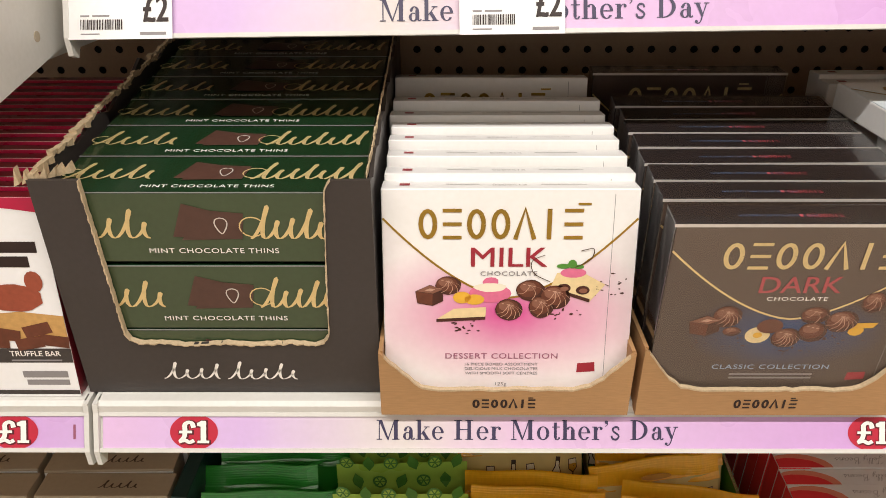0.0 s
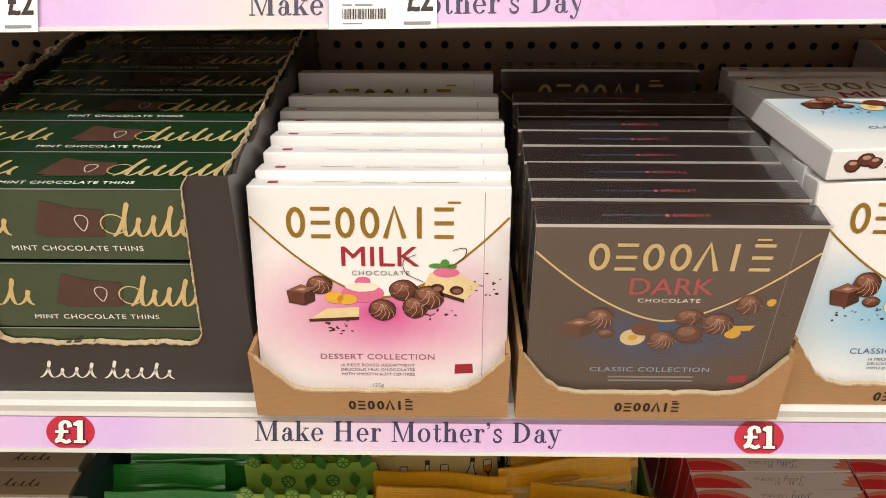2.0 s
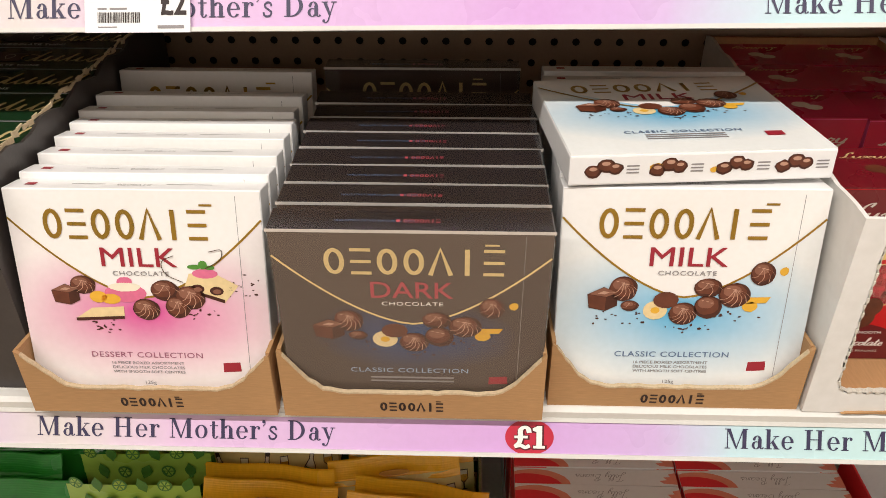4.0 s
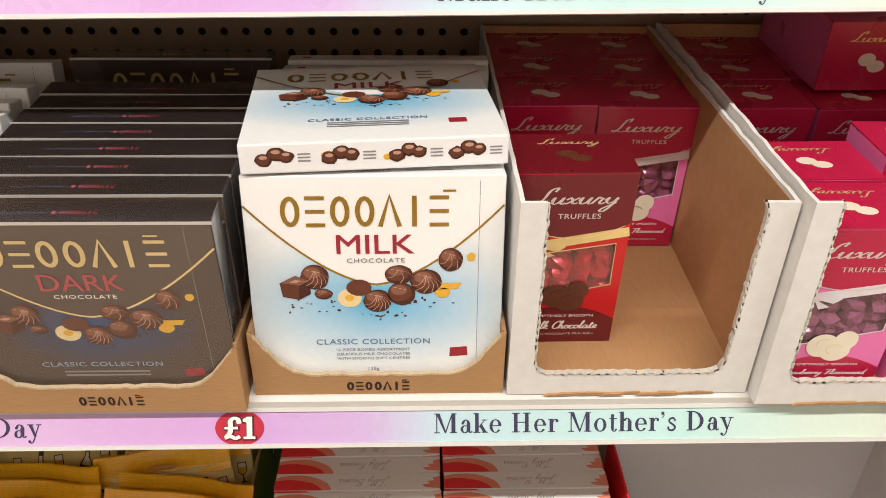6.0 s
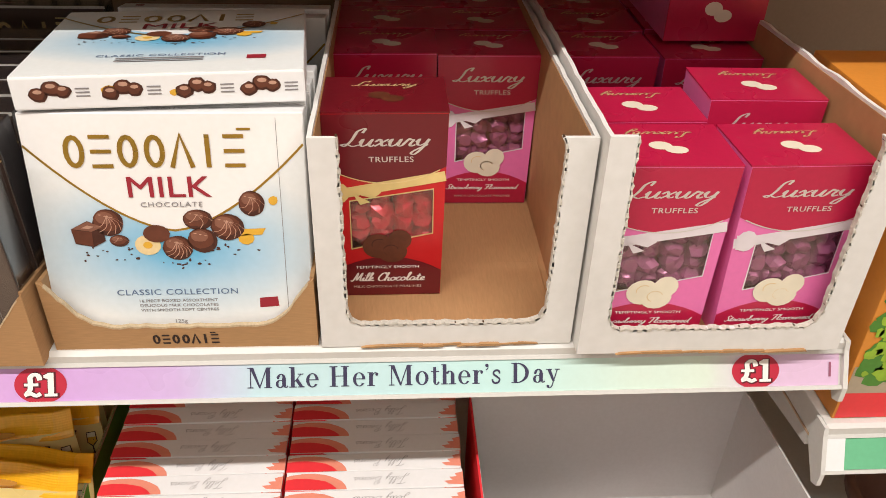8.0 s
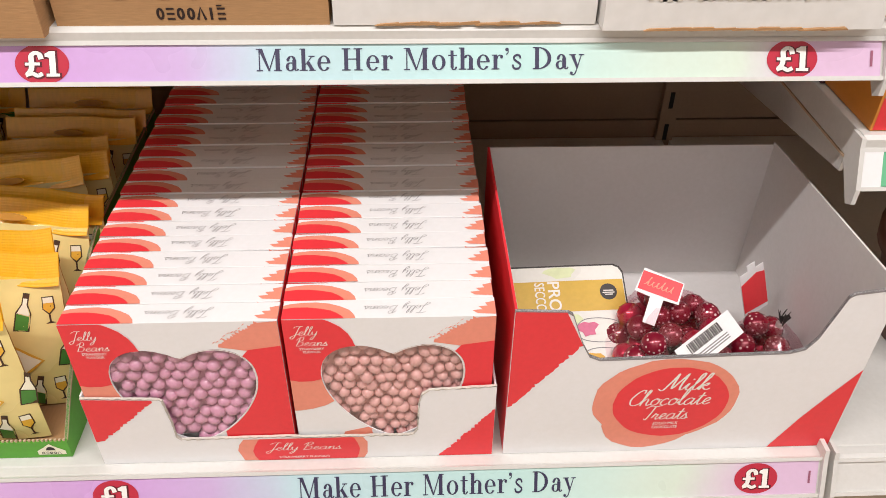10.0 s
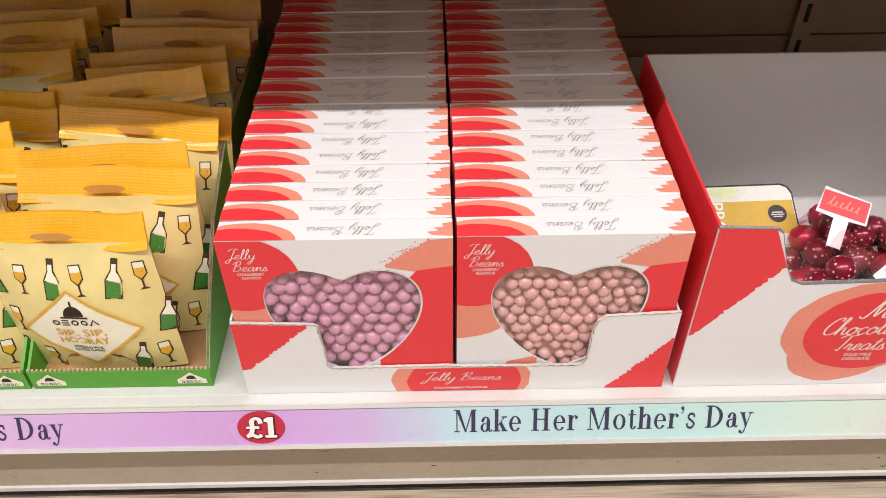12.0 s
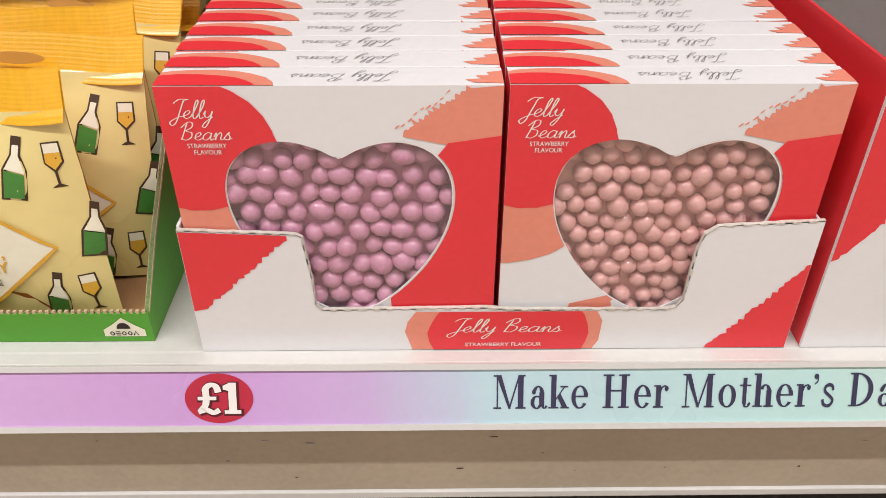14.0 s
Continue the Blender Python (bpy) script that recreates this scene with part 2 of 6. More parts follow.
def front(y=0.0, off=0.0003):
    return lambda u, v: (u, y - off, v)


def top(z, off=0.0003):
    return lambda u, v: (u, v, z + off)


def side(x, off=0.0003):
    return lambda u, v: (x + off, u, v)


def out_of(place, u, v):
    """The way out of a printed face."""
    o, a, b = Vector(place(u, v)), Vector(place(u + 0.001, v)), Vector(place(u, v + 0.001))
    return (a - o).cross(b - o).normalized()


def flat(name, polys, material, parent, place, label=""):
    """Printed shapes lying on a face of a thing."""
    bm = bmesh.new()
    for i, p in enumerate(polys):
        if len(p) > 2:
            n = out_of(place, *p[0]) * (0.0 if name.endswith("_line") else 0.00002 * (i % 7))
            bm.faces.new([bm.verts.new(Vector(place(u, v)) + n) for u, v in p])
    if name.endswith("_line"):
        bmesh.ops.remove_doubles(bm, verts=bm.verts[:], dist=1e-6)
    return part(name, bm, material, parent, label)


def each(name, polys, material, parent, place, label=""):
    """The same, every shape a part of its own."""
    for p in polys:
        flat(name, [p], material, parent, place, label)


def oval(cx, cy, rx, ry, n=20, a0=0.0, a1=360.0, rough=0.0, seed=1):
    rnd = random.Random(seed)
    full = abs(a1 - a0) >= 360
    out = []
    for i in range(n if full else n + 1):
        a = radians(a0 + (a1 - a0) * i / n)
        k = 1 + rnd.uniform(-rough, rough)
        out.append((cx + rx * k * math.cos(a), cy + ry * k * math.sin(a)))
    return out


def rect(x0, x1, y0, y1):
    return [(x0, y0), (x1, y0), (x1, y1), (x0, y1)]


def turned(poly, cx, cz, deg, k=1.0):
    c, s = math.cos(radians(deg)) * k, math.sin(radians(deg)) * k
    return [(cx + u * c - v * s, cz + u * s + v * c) for u, v in poly]


def clip(poly, x0, x1, y0, y1):
    """The part of an outline inside a rectangle."""
    for axis, lim, keep_less in ((0, x0, False), (0, x1, True), (1, y0, False), (1, y1, True)):
        out = []
        for i, p in enumerate(poly):
            q = poly[i - 1]
            inside_p, inside_q = (p[axis] <= lim) == keep_less or p[axis] == lim, (q[axis] <= lim) == keep_less or q[axis] == lim
            if inside_p != inside_q:
                f = (lim - q[axis]) / (p[axis] - q[axis])
                out.append((q[0] + f * (p[0] - q[0]), q[1] + f * (p[1] - q[1])))
            if inside_p:
                out.append(p)
        poly = out
        if not poly:
            return []
    return poly


def ribbon(pts, w, jitter=0.0, seed=3):
    """A line of even width as quads."""
    rnd = random.Random(seed)
    quads, left, right = [], [], []
    for i, p in enumerate(pts):
        a, b = pts[max(0, i - 1)], pts[min(len(pts) - 1, i + 1)]
        d = Vector((b[0] - a[0], b[1] - a[1]))
        d = d.normalized() if d.length else Vector((1, 0))
        k = w / 2 * (1 + rnd.uniform(-jitter, jitter))
        left.append((p[0] - d.y * k, p[1] + d.x * k))
        right.append((p[0] + d.y * k, p[1] - d.x * k))
    for i in range(len(pts) - 1):
        quads.append([left[i], right[i], right[i + 1], left[i + 1]])
    return quads


def sub_line(pts, step):
    out = []
    for a, b in zip(pts, pts[1:]):
        n = max(1, int(math.dist(a, b) / step))
        out += [(a[0] + (b[0] - a[0]) * i / n, a[1] + (b[1] - a[1]) * i / n) for i in range(n)]
    return out + [pts[-1]]


def squiggle(cx, cy, w, h, loops, stroke, slant=0.35):
    """A plain looping pen line in the place of a name: one tall loop, then low ones with a riser."""
    pts, tall = [], (1.0, 0.55, 0.62, 0.9, 0.5, 0.72)
    for i in range(loops * 14 + 1):
        a = i / 14
        k = tall[min(int(a), loops - 1) % 6]
        y = -h / 2 + h * k * (0.5 - 0.5 * math.cos(a * 2 * math.pi))
        pts.append((cx - w / 2 + a / loops * w + slant * y + 0.22 * w / loops * math.sin(a * 2 * math.pi), cy + y))
    return pen(pts, stroke * 0.4, stroke * 1.35)


def name_bars(cx, cy, w, h, count, stroke):
    """A row of plain shapes (rings, bars, a wedge) in the place of a name."""
    out, step = [], w / count
    for i in range(count):
        x0, x1, t = cx - w / 2 + i * step, cx - w / 2 + i * step + step * 0.78, h / 2
        xm, hw = (x0 + x1) / 2, (x1 - x0) / 2
        k = "oboowib"[i % 7]
        if k == "o":
            out += ribbon(oval(xm, cy, hw - stroke / 2, t - stroke / 2, 16, 0, 359.9), stroke)
        elif k == "b":
            out += [rect(x0, x1, cy + d - stroke * 0.4, cy + d + stroke * 0.4) for d in (-t + stroke * 0.4, 0.0, t - stroke * 0.4)]
        elif k == "w":
            out += ribbon([(x0, cy - t), (xm, cy + t), (x1, cy - t)], stroke)
        else:
            out += [rect(xm - stroke / 2, xm + stroke / 2, cy - t, cy + t)]
    return out


TEXTS = {}


def letters(body, bold=0.0, shear=0.0, space=1.0):
    key = (body, bold, shear, space)
    if key not in TEXTS:
        c = bpy.data.curves.new("letters", "FONT")
        c.body, c.offset, c.shear, c.space_character, c.resolution_u = body, bold, shear, space, 3
        c.align_x = "LEFT"
        ob = new("letters", c)
        bpy.context.view_layer.update()
        me = bpy.data.meshes.new_from_object(ob.evaluated_get(bpy.context.evaluated_depsgraph_get()))
        vs = [(v.co.x, v.co.y) for v in me.vertices]
        fs = [tuple(p.vertices) for p in me.polygons]
        bpy.data.objects.remove(ob)
        bpy.data.meshes.remove(me)
        bpy.data.curves.remove(c)
        x0, x1 = min(v[0] for v in vs), max(v[0] for v in vs)
        y0, y1 = min(v[1] for v in vs), max(v[1] for v in vs)
        TEXTS[key] = ([((a - (x0 + x1) / 2) / (x1 - x0), (b - (y0 + y1) / 2) / (y1 - y0)) for a, b in vs], fs)
    return TEXTS[key]


def text(name, body, cx, cy, w, h, material, parent, place, bold=0.0, shear=0.0, space=1.0, flip=False, turn=0.0):
    vs, fs = letters(body, 0.0, shear, space)
    grow = bold * h * 1.5
    k = -1 if flip else 1
    ct, st = math.cos(radians(turn)), math.sin(radians(turn))
    bm = bmesh.new()
    shifts = ((0, 0),) if not bold else ((-grow, -grow * 0.5), (grow, -grow * 0.5), (-grow, grow * 0.5), (grow, grow * 0.5))
    way = out_of(place, cx, cy)
    for lift, (du, dv) in enumerate(shifts):
        made = []
        for u, v in vs:
            u, v = u * w * k + du, v * h * k + dv
            made.append(bm.verts.new(Vector(place(cx + u * ct - v * st, cy + u * st + v * ct)) + way * (0.00004 * lift)))
        for f in fs:
            if len(set(f)) > 2:
                try:
                    bm.faces.new([made[i] for i in f])
                except ValueError:
                    pass
    return part(name, bm, material, parent)


# ---------------------------------------------------------------- drawn lettering
def smooth_line(pts, n=5):
    """A soft curve through a few points."""
    p = [pts[0]] + list(pts) + [pts[-1]]
    out = []
    for i in range(1, len(p) - 2):
        for j in range(n):
            t = j / n
            out.append(tuple(0.5 * (2 * p[i][c] + (p[i + 1][c] - p[i - 1][c]) * t + (2 * p[i - 1][c] - 5 * p[i][c] + 4 * p[i + 1][c] - p[i + 2][c]) * t * t + (3 * p[i][c] - p[i - 1][c] - 3 * p[i + 1][c] + p[i + 2][c]) * t ** 3) for c in (0, 1)))
    return out + [pts[-1]]


def pen(pts, thin, thick):
    """A line that swells where it runs up or down, as a broad pen's does."""
    quads = []
    left, right = [], []
    for i, p in enumerate(pts):
        a, b = pts[max(0, i - 1)], pts[min(len(pts) - 1, i + 1)]
        d = Vector((b[0] - a[0], b[1] - a[1]))
        d = d.normalized() if d.length else Vector((1, 0))
        k = (thin + (thick - thin) * abs(d.y) ** 2) / 2
        left.append((p[0] - d.y * k, p[1] + d.x * k))
        right.append((p[0] + d.y * k, p[1] - d.x * k))
    for i in range(len(pts) - 1):
        quads.append([left[i], right[i], right[i + 1], left[i + 1]])
    return quads


def bowl(cx, cy, rx, ry, wx, wy, a0=0, a1=360, n=28):
    """A bowl of a serif letter: heavy at the sides, hairline above and below."""
    o = [(cx + rx * math.cos(radians(a)), cy + ry * math.sin(radians(a))) for a in [a0 + (a1 - a0) * i / n for i in range(n + 1)]]
    q = [(cx + (rx - wx) * math.cos(radians(a)), cy + (ry - wy) * math.sin(radians(a))) for a in [a0 + (a1 - a0) * i / n for i in range(n + 1)]]
    return [[o[i], o[i + 1], q[i + 1], q[i]] for i in range(n)]


def foot(x, y, half=0.115):
    return [rect(x - half, x + half, y - 0.016, y + 0.016)]


STEM, HAIR, XH, CAP = 0.128, 0.036, 0.47, 0.70


def stem(x, y0, y1, w=STEM):
    return [rect(x - w / 2, x + w / 2, y0, y1)]


def serif_glyph(c):
    """The outlines and the advance of one letter of the high-contrast serif face."""
    if c == "M":
        return (stem(0.12, 0, CAP, HAIR) + stem(0.72, 0, CAP, STEM * 1.1) + [[(0.09, CAP), (0.22, CAP), (0.47, 0.0), (0.41, 0.0)], [(0.41, 0.0), (0.45, 0.0), (0.70, CAP), (0.66, CAP)]]
                + foot(0.12, 0.016, 0.10) + foot(0.72, 0.016, 0.13) + [rect(0.02, 0.2, CAP - 0.03, CAP), rect(0.66, 0.84, CAP - 0.03, CAP)], 0.90)
    if c == "H":
        return stem(0.17, 0, CAP) + stem(0.57, 0, CAP) + [rect(0.17, 0.57, 0.345, 0.377)] + foot(0.17, 0.016, 0.14) + foot(0.57, 0.016, 0.14) + foot(0.17, CAP - 0.016, 0.14) + foot(0.57, CAP - 0.016, 0.14), 0.78
    if c == "D":
        return stem(0.17, 0, CAP) + bowl(0.22, CAP / 2, 0.43, CAP / 2, 0.125, 0.033, -90, 90) + [rect(0.03, 0.23, 0, 0.032), rect(0.03, 0.23, CAP - 0.032, CAP)], 0.72
    if c == "a":
        return (stem(0.33, 0.06, 0.34) + bowl(0.235, 0.34, 0.147, 0.135, 0.10, 0.03, 0, 165, 14) + [oval(0.125, 0.345, 0.05, 0.05, 12)] + bowl(0.20, 0.13, 0.155, 0.14, 0.095, 0.03, 60, 330, 20)
                + pen(smooth_line([(0.35, 0.10), (0.37, 0.02), (0.42, 0.015), (0.46, 0.06)]), 0.03, 0.06), 0.46)
    if c == "k":
        return stem(0.14, 0, CAP) + [rect(0.02, 0.15, CAP - 0.03, CAP)] + [[(0.19, 0.20), (0.40, 0.45), (0.435, 0.45), (0.19, 0.16)], [(0.23, 0.24), (0.31, 0.32), (0.50, 0.02), (0.37, 0.02)]] + foot(0.14, 0.016, 0.13) + foot(0.43, 0.016, 0.11) + foot(0.41, 0.454, 0.10), 0.54
    if c == "e":
        return bowl(0.24, XH / 2, 0.215, XH / 2 + 0.008, 0.105, 0.03, 0, 325, 30) + [rect(0.12, 0.44, 0.235, 0.265)], 0.475
    if c == "r":
        return stem(0.14, 0, XH) + [rect(0.02, 0.15, XH - 0.03, XH)] + pen(smooth_line([(0.17, 0.27), (0.22, 0.41), (0.30, 0.455), (0.35, 0.43)]), 0.03, 0.04) + [oval(0.345, 0.40, 0.05, 0.055, 12)] + foot(0.14, 0.016, 0.13), 0.41
    if c == "o":
        return bowl(0.25, XH / 2, 0.225, XH / 2 + 0.008, 0.11, 0.03), 0.50
    if c == "t":
        return stem(0.16, 0.07, 0.61, 0.10) + [rect(0.03, 0.32, XH - 0.032, XH)] + pen(smooth_line([(0.16, 0.12), (0.18, 0.02), (0.25, 0.012), (0.31, 0.09)]), 0.03, 0.07), 0.335
    if c == "h":
        return stem(0.14, 0, CAP) + [rect(0.02, 0.15, CAP - 0.03, CAP)] + stem(0.42, 0, 0.36) + bowl(0.32, 0.32, 0.152, 0.155, 0.10, 0.03, 0, 160, 16) + foot(0.14, 0.016, 0.125) + foot(0.42, 0.016, 0.125), 0.56
    if c == "s":
        return pen(smooth_line([(0.31, 0.34), (0.28, 0.43), (0.19, 0.455), (0.10, 0.40), (0.11, 0.31), (0.23, 0.22), (0.31, 0.14), (0.26, 0.04), (0.17, 0.015), (0.08, 0.05), (0.05, 0.15)]), 0.07, 0.06), 0.37
    if c == "y":
        return [[(0.06, 0.45), (0.18, 0.45), (0.32, 0.06), (0.26, 0.0)], [(0.40, 0.45), (0.435, 0.45), (0.27, -0.04), (0.24, -0.02)]] + pen(smooth_line([(0.265, 0.0), (0.21, -0.14), (0.13, -0.19), (0.08, -0.15)]), 0.035, 0.04) + [oval(0.08, -0.135, 0.05, 0.05, 12)] + foot(0.12, 0.454, 0.11) + foot(0.42, 0.454, 0.09), 0.49
    if c == "'":
        return [oval(0.08, 0.63, 0.058, 0.058, 14)] + pen(smooth_line([(0.12, 0.63), (0.12, 0.54), (0.05, 0.47)]), 0.03, 0.03), 0.19
    return [], 0.26


SCRIPT = {}


def letter(c, advance, *strokes):
    SCRIPT[c] = (advance, strokes)


letter(" ", 0.7)
letter("a", 1.2, [(0.9, 0.8), (0.55, 1.0), (0.15, 0.6), (0.2, 0.1), (0.55, 0.05), (0.85, 0.5), (0.92, 0.95), (0.88, 0.3), (1.0, 0.0), (1.25, 0.2)])
letter("b", 1.1, [(0, 0.2), (0.35, 1.2), (0.5, 2.1), (0.35, 2.3), (0.25, 1.8), (0.25, 0.4), (0.4, 0.0), (0.75, 0.15), (0.85, 0.6), (0.65, 0.85), (0.8, 0.7), (1.15, 0.75)])
letter("c", 0.85, [(0.75, 0.8), (0.5, 1.0), (0.15, 0.65), (0.15, 0.2), (0.45, 0.0), (0.85, 0.2)])
letter("d", 1.25, [(0.85, 0.8), (0.5, 1.0), (0.12, 0.5), (0.3, 0.02), (0.7, 0.3), (1.0, 1.5), (1.1, 2.2), (0.95, 1.0), (0.92, 0.2), (1.1, 0.0), (1.3, 0.2)])
letter("e", 0.85, [(0, 0.25), (0.5, 0.5), (0.7, 0.8), (0.5, 1.0), (0.2, 0.7), (0.2, 0.2), (0.5, 0.0), (0.9, 0.25)])
letter("h", 1.1, [(0, 0.2), (0.35, 1.3), (0.5, 2.1), (0.35, 2.3), (0.25, 1.7), (0.2, 0.0), (0.25, 0.5), (0.55, 0.95), (0.75, 0.8), (0.75, 0.2), (0.9, 0.0), (1.15, 0.2)])
letter("i", 0.55, [(0, 0.2), (0.25, 0.95), (0.22, 0.2), (0.4, 0.0), (0.6, 0.2)], [(0.36, 1.4), (0.42, 1.55)])
letter("k", 1.0, [(0, 0.2), (0.35, 1.3), (0.5, 2.1), (0.35, 2.3), (0.25, 1.7), (0.2, 0.0), (0.3, 0.55), (0.7, 0.95), (0.65, 0.6), (0.35, 0.5), (0.6, 0.1), (0.85, 0.0), (1.05, 0.2)])
letter("l", 0.6, [(0, 0.2), (0.35, 1.2), (0.5, 2.1), (0.35, 2.3), (0.22, 1.7), (0.22, 0.3), (0.4, 0.0), (0.65, 0.2)])
letter("n", 1.05, [(0, 0.4), (0.2, 0.95), (0.2, 0.0), (0.3, 0.6), (0.6, 0.98), (0.75, 0.7), (0.72, 0.2), (0.88, 0.0), (1.1, 0.2)])
letter("o", 1.0, [(0.5, 1.0), (0.15, 0.7), (0.15, 0.2), (0.45, 0.0), (0.8, 0.3), (0.8, 0.8), (0.5, 1.0), (0.65, 0.8), (1.05, 0.85)])
letter("r", 0.85, [(0, 0.2), (0.25, 1.0), (0.35, 0.85), (0.6, 0.85), (0.5, 0.3), (0.65, 0.0), (0.9, 0.2)])
letter("s", 0.8, [(0, 0.2), (0.4, 1.0), (0.42, 0.75), (0.6, 0.35), (0.45, 0.0), (0.1, 0.1), (0.5, 0.05), (0.85, 0.25)])
letter("t", 0.7, [(0, 0.2), (0.3, 1.0), (0.42, 1.8), (0.3, 0.6), (0.35, 0.1), (0.5, 0.0), (0.75, 0.2)], [(0.0, 1.25), (0.75, 1.32)])
letter("u", 1.1, [(0, 0.5), (0.15, 0.95), (0.15, 0.3), (0.35, 0.0), (0.65, 0.3), (0.8, 0.95), (0.78, 0.2), (0.95, 0.0), (1.15, 0.2)])
letter("v", 0.9, [(0, 0.6), (0.2, 0.95), (0.3, 0.2), (0.45, 0.0), (0.7, 0.5), (0.75, 0.95), (1.0, 0.85)])
letter("w", 1.35, [(0, 0.6), (0.2, 0.95), (0.25, 0.2), (0.4, 0.0), (0.65, 0.7), (0.7, 0.2), (0.85, 0.0), (1.1, 0.5), (1.12, 0.95), (1.4, 0.85)])
letter("x", 0.95, [(0, 0.6), (0.25, 0.95), (0.45, 0.5), (0.65, 0.05), (0.95, 0.2)], [(0.85, 0.95), (0.1, 0.0)])
letter("y", 1.0, [(0, 0.5), (0.15, 0.95), (0.15, 0.35), (0.4, 0.1), (0.7, 0.4), (0.82, 0.95), (0.7, -0.2), (0.4, -1.1), (0.1, -1.0), (0.3, -0.5), (0.95, 0.2)])
letter("B", 1.3, [(0.4, 2.2), (0.25, 1.0), (0.1, 0.0)], [(-0.15, 1.6), (0.4, 2.3), (0.9, 2.3), (0.95, 1.7), (0.4, 1.2), (1.0, 1.0), (1.05, 0.4), (0.6, 0.0), (0.1, 0.2)])
letter("C", 1.15, [(1.1, 1.8), (1.05, 2.3), (0.5, 2.0), (0.1, 1.0), (0.25, 0.2), (0.7, 0.0), (1.2, 0.3)])
letter("F", 1.2, [(-0.2, 1.9), (0.2, 2.3), (0.8, 2.2), (1.5, 2.4)], [(0.75, 2.2), (0.6, 1.0), (0.4, 0.0), (0.1, 0.1)], [(0.3, 1.15), (1.0, 1.2)])
letter("J", 1.0, [(0.0, 1.9), (0.5, 2.4), (1.4, 2.35), (0.95, 2.2), (0.75, 1.0), (0.55, -0.4), (0.2, -0.9), (-0.1, -0.5), (0.4, 0.0), (1.0, 0.3)])
letter("L", 1.05, [(0.9, 1.8), (0.95, 2.4), (0.5, 2.0), (0.4, 0.8), (0.15, 0.05), (-0.15, 0.2), (0.2, 0.3), (0.7, 0.0), (1.1, 0.2)])
letter("M", 1.8, [(-0.2, 0.2), (0.2, 0.0), (0.5, 1.2), (0.7, 2.3), (0.75, 1.2), (0.85, 0.2), (1.2, 1.3), (1.5, 2.3), (1.45, 1.0), (1.55, 0.1), (1.8, 0.15)])
letter("S", 1.1, [(1.1, 2.0), (0.8, 2.35), (0.4, 1.9), (0.7, 1.2), (0.8, 0.4), (0.4, 0.0), (0.0, 0.3)])
letter("T", 1.0, [(-0.3, 1.9), (0.2, 2.3), (0.8, 2.2), (1.5, 2.4)], [(0.75, 2.2), (0.6, 1.0), (0.4, 0.0), (0.1, 0.1)])


def fitted(polys, cx, cy, w, h, flip=False):
    """Outlines scaled to a width and height about a centre."""
    xs, ys = [u for p in polys for u, v in p], [v for p in polys for u, v in p]
    x0, x1, y0, y1 = min(xs), max(xs), min(ys), max(ys)
    k = -1 if flip else 1
    return [[(cx + k * w * ((u - x0) / (x1 - x0) - 0.5), cy + k * h * ((v - y0) / (y1 - y0) - 0.5)) for u, v in p] for p in polys]


def script(name, body, cx, cy, w, h, material, parent, place, thin=0.08, thick=0.16, slant=0.3, flip=False):
    """A hand-written word."""
    polys, x = [], 0.0
    for c in body:
        advance, strokes = SCRIPT[c]
        for st in strokes:
            polys += pen([(x + u * 1.15 + slant * v, v) for u, v in smooth_line(st)], thin, thick)
        x += advance * 1.15
    return flat(name, fitted(polys, cx, cy, w, h, flip), material, parent, place)


def brush_edge(p, q, n, amp, seed):
    """A ragged dry-brush edge from p to q."""
    rnd = random.Random(seed)
    d = Vector((q[0] - p[0], q[1] - p[1]))
    nx, ny = -d.y / d.length, d.x / d.length
    out = []
    for i in range(n + 1):
        f, k = (i + rnd.uniform(-0.4, 0.4)) / n if 0 < i < n else i / n, amp * (rnd.random() ** 2 if i % 2 else -0.35 * rnd.random())
        out.append((p[0] + d.x * f + nx * k, p[1] + d.y * f + ny * k))
    return out


def serif(name, body, cx, cy, w, h, material, parent, place):
    polys, x = [], 0.0
    for c in body:
        g, advance = serif_glyph(c)
        polys += [[(x + u, v) for u, v in p] for p in g]
        x += advance + 0.035
    return flat(name, fitted(polys, cx, cy, w, h), material, parent, place)


def pound_one(name, cx, cy, w, h, grow, material, parent, place):
    """The heavy price figures on a badge."""
    polys = pen(smooth_line([(0.66, 0.70), (0.60, 0.90), (0.44, 0.95), (0.30, 0.82), (0.31, 0.55), (0.27, 0.28), (0.12, 0.10)]), 0.15 + grow, 0.2 + grow)
    polys += [rect(0.06 - grow / 2, 0.60 + grow / 2, 0.45 - grow / 2, 0.57 + grow / 2)] + pen(smooth_line([(0.06, 0.06), (0.30, 0.13), (0.50, 0.04), (0.68, 0.13)]), 0.15 + grow, 0.2 + grow)
    polys += [rect(0.95 - grow / 2, 1.18 + grow / 2, 0.0 - grow / 2, 1.02 + grow / 2), rect(0.82 - grow / 2, 1.30 + grow / 2, -grow / 2, 0.12 + grow / 2), [(0.80 - grow / 2, 0.80 - grow / 2), (1.0, 0.74 - grow / 2), (1.0, 1.02 + grow / 2), (0.80 - grow / 2, 0.92 + grow / 2)]]
    return flat(name, [[(cx + (u - 0.67) * w / 1.34, cy + (v - 0.5) * h) for u, v in p] for p in polys], material, parent, place)


# ---------------------------------------------------------------- the shop round the shelves
def slab(name, x0, x1, y0, y1, z0, z1, material, label):
    ob = part(name, block(x0, x1, y0, y1, z0, z1), material, None)
    return tagged(ob, label, name.split("_")[0], kind="structure")


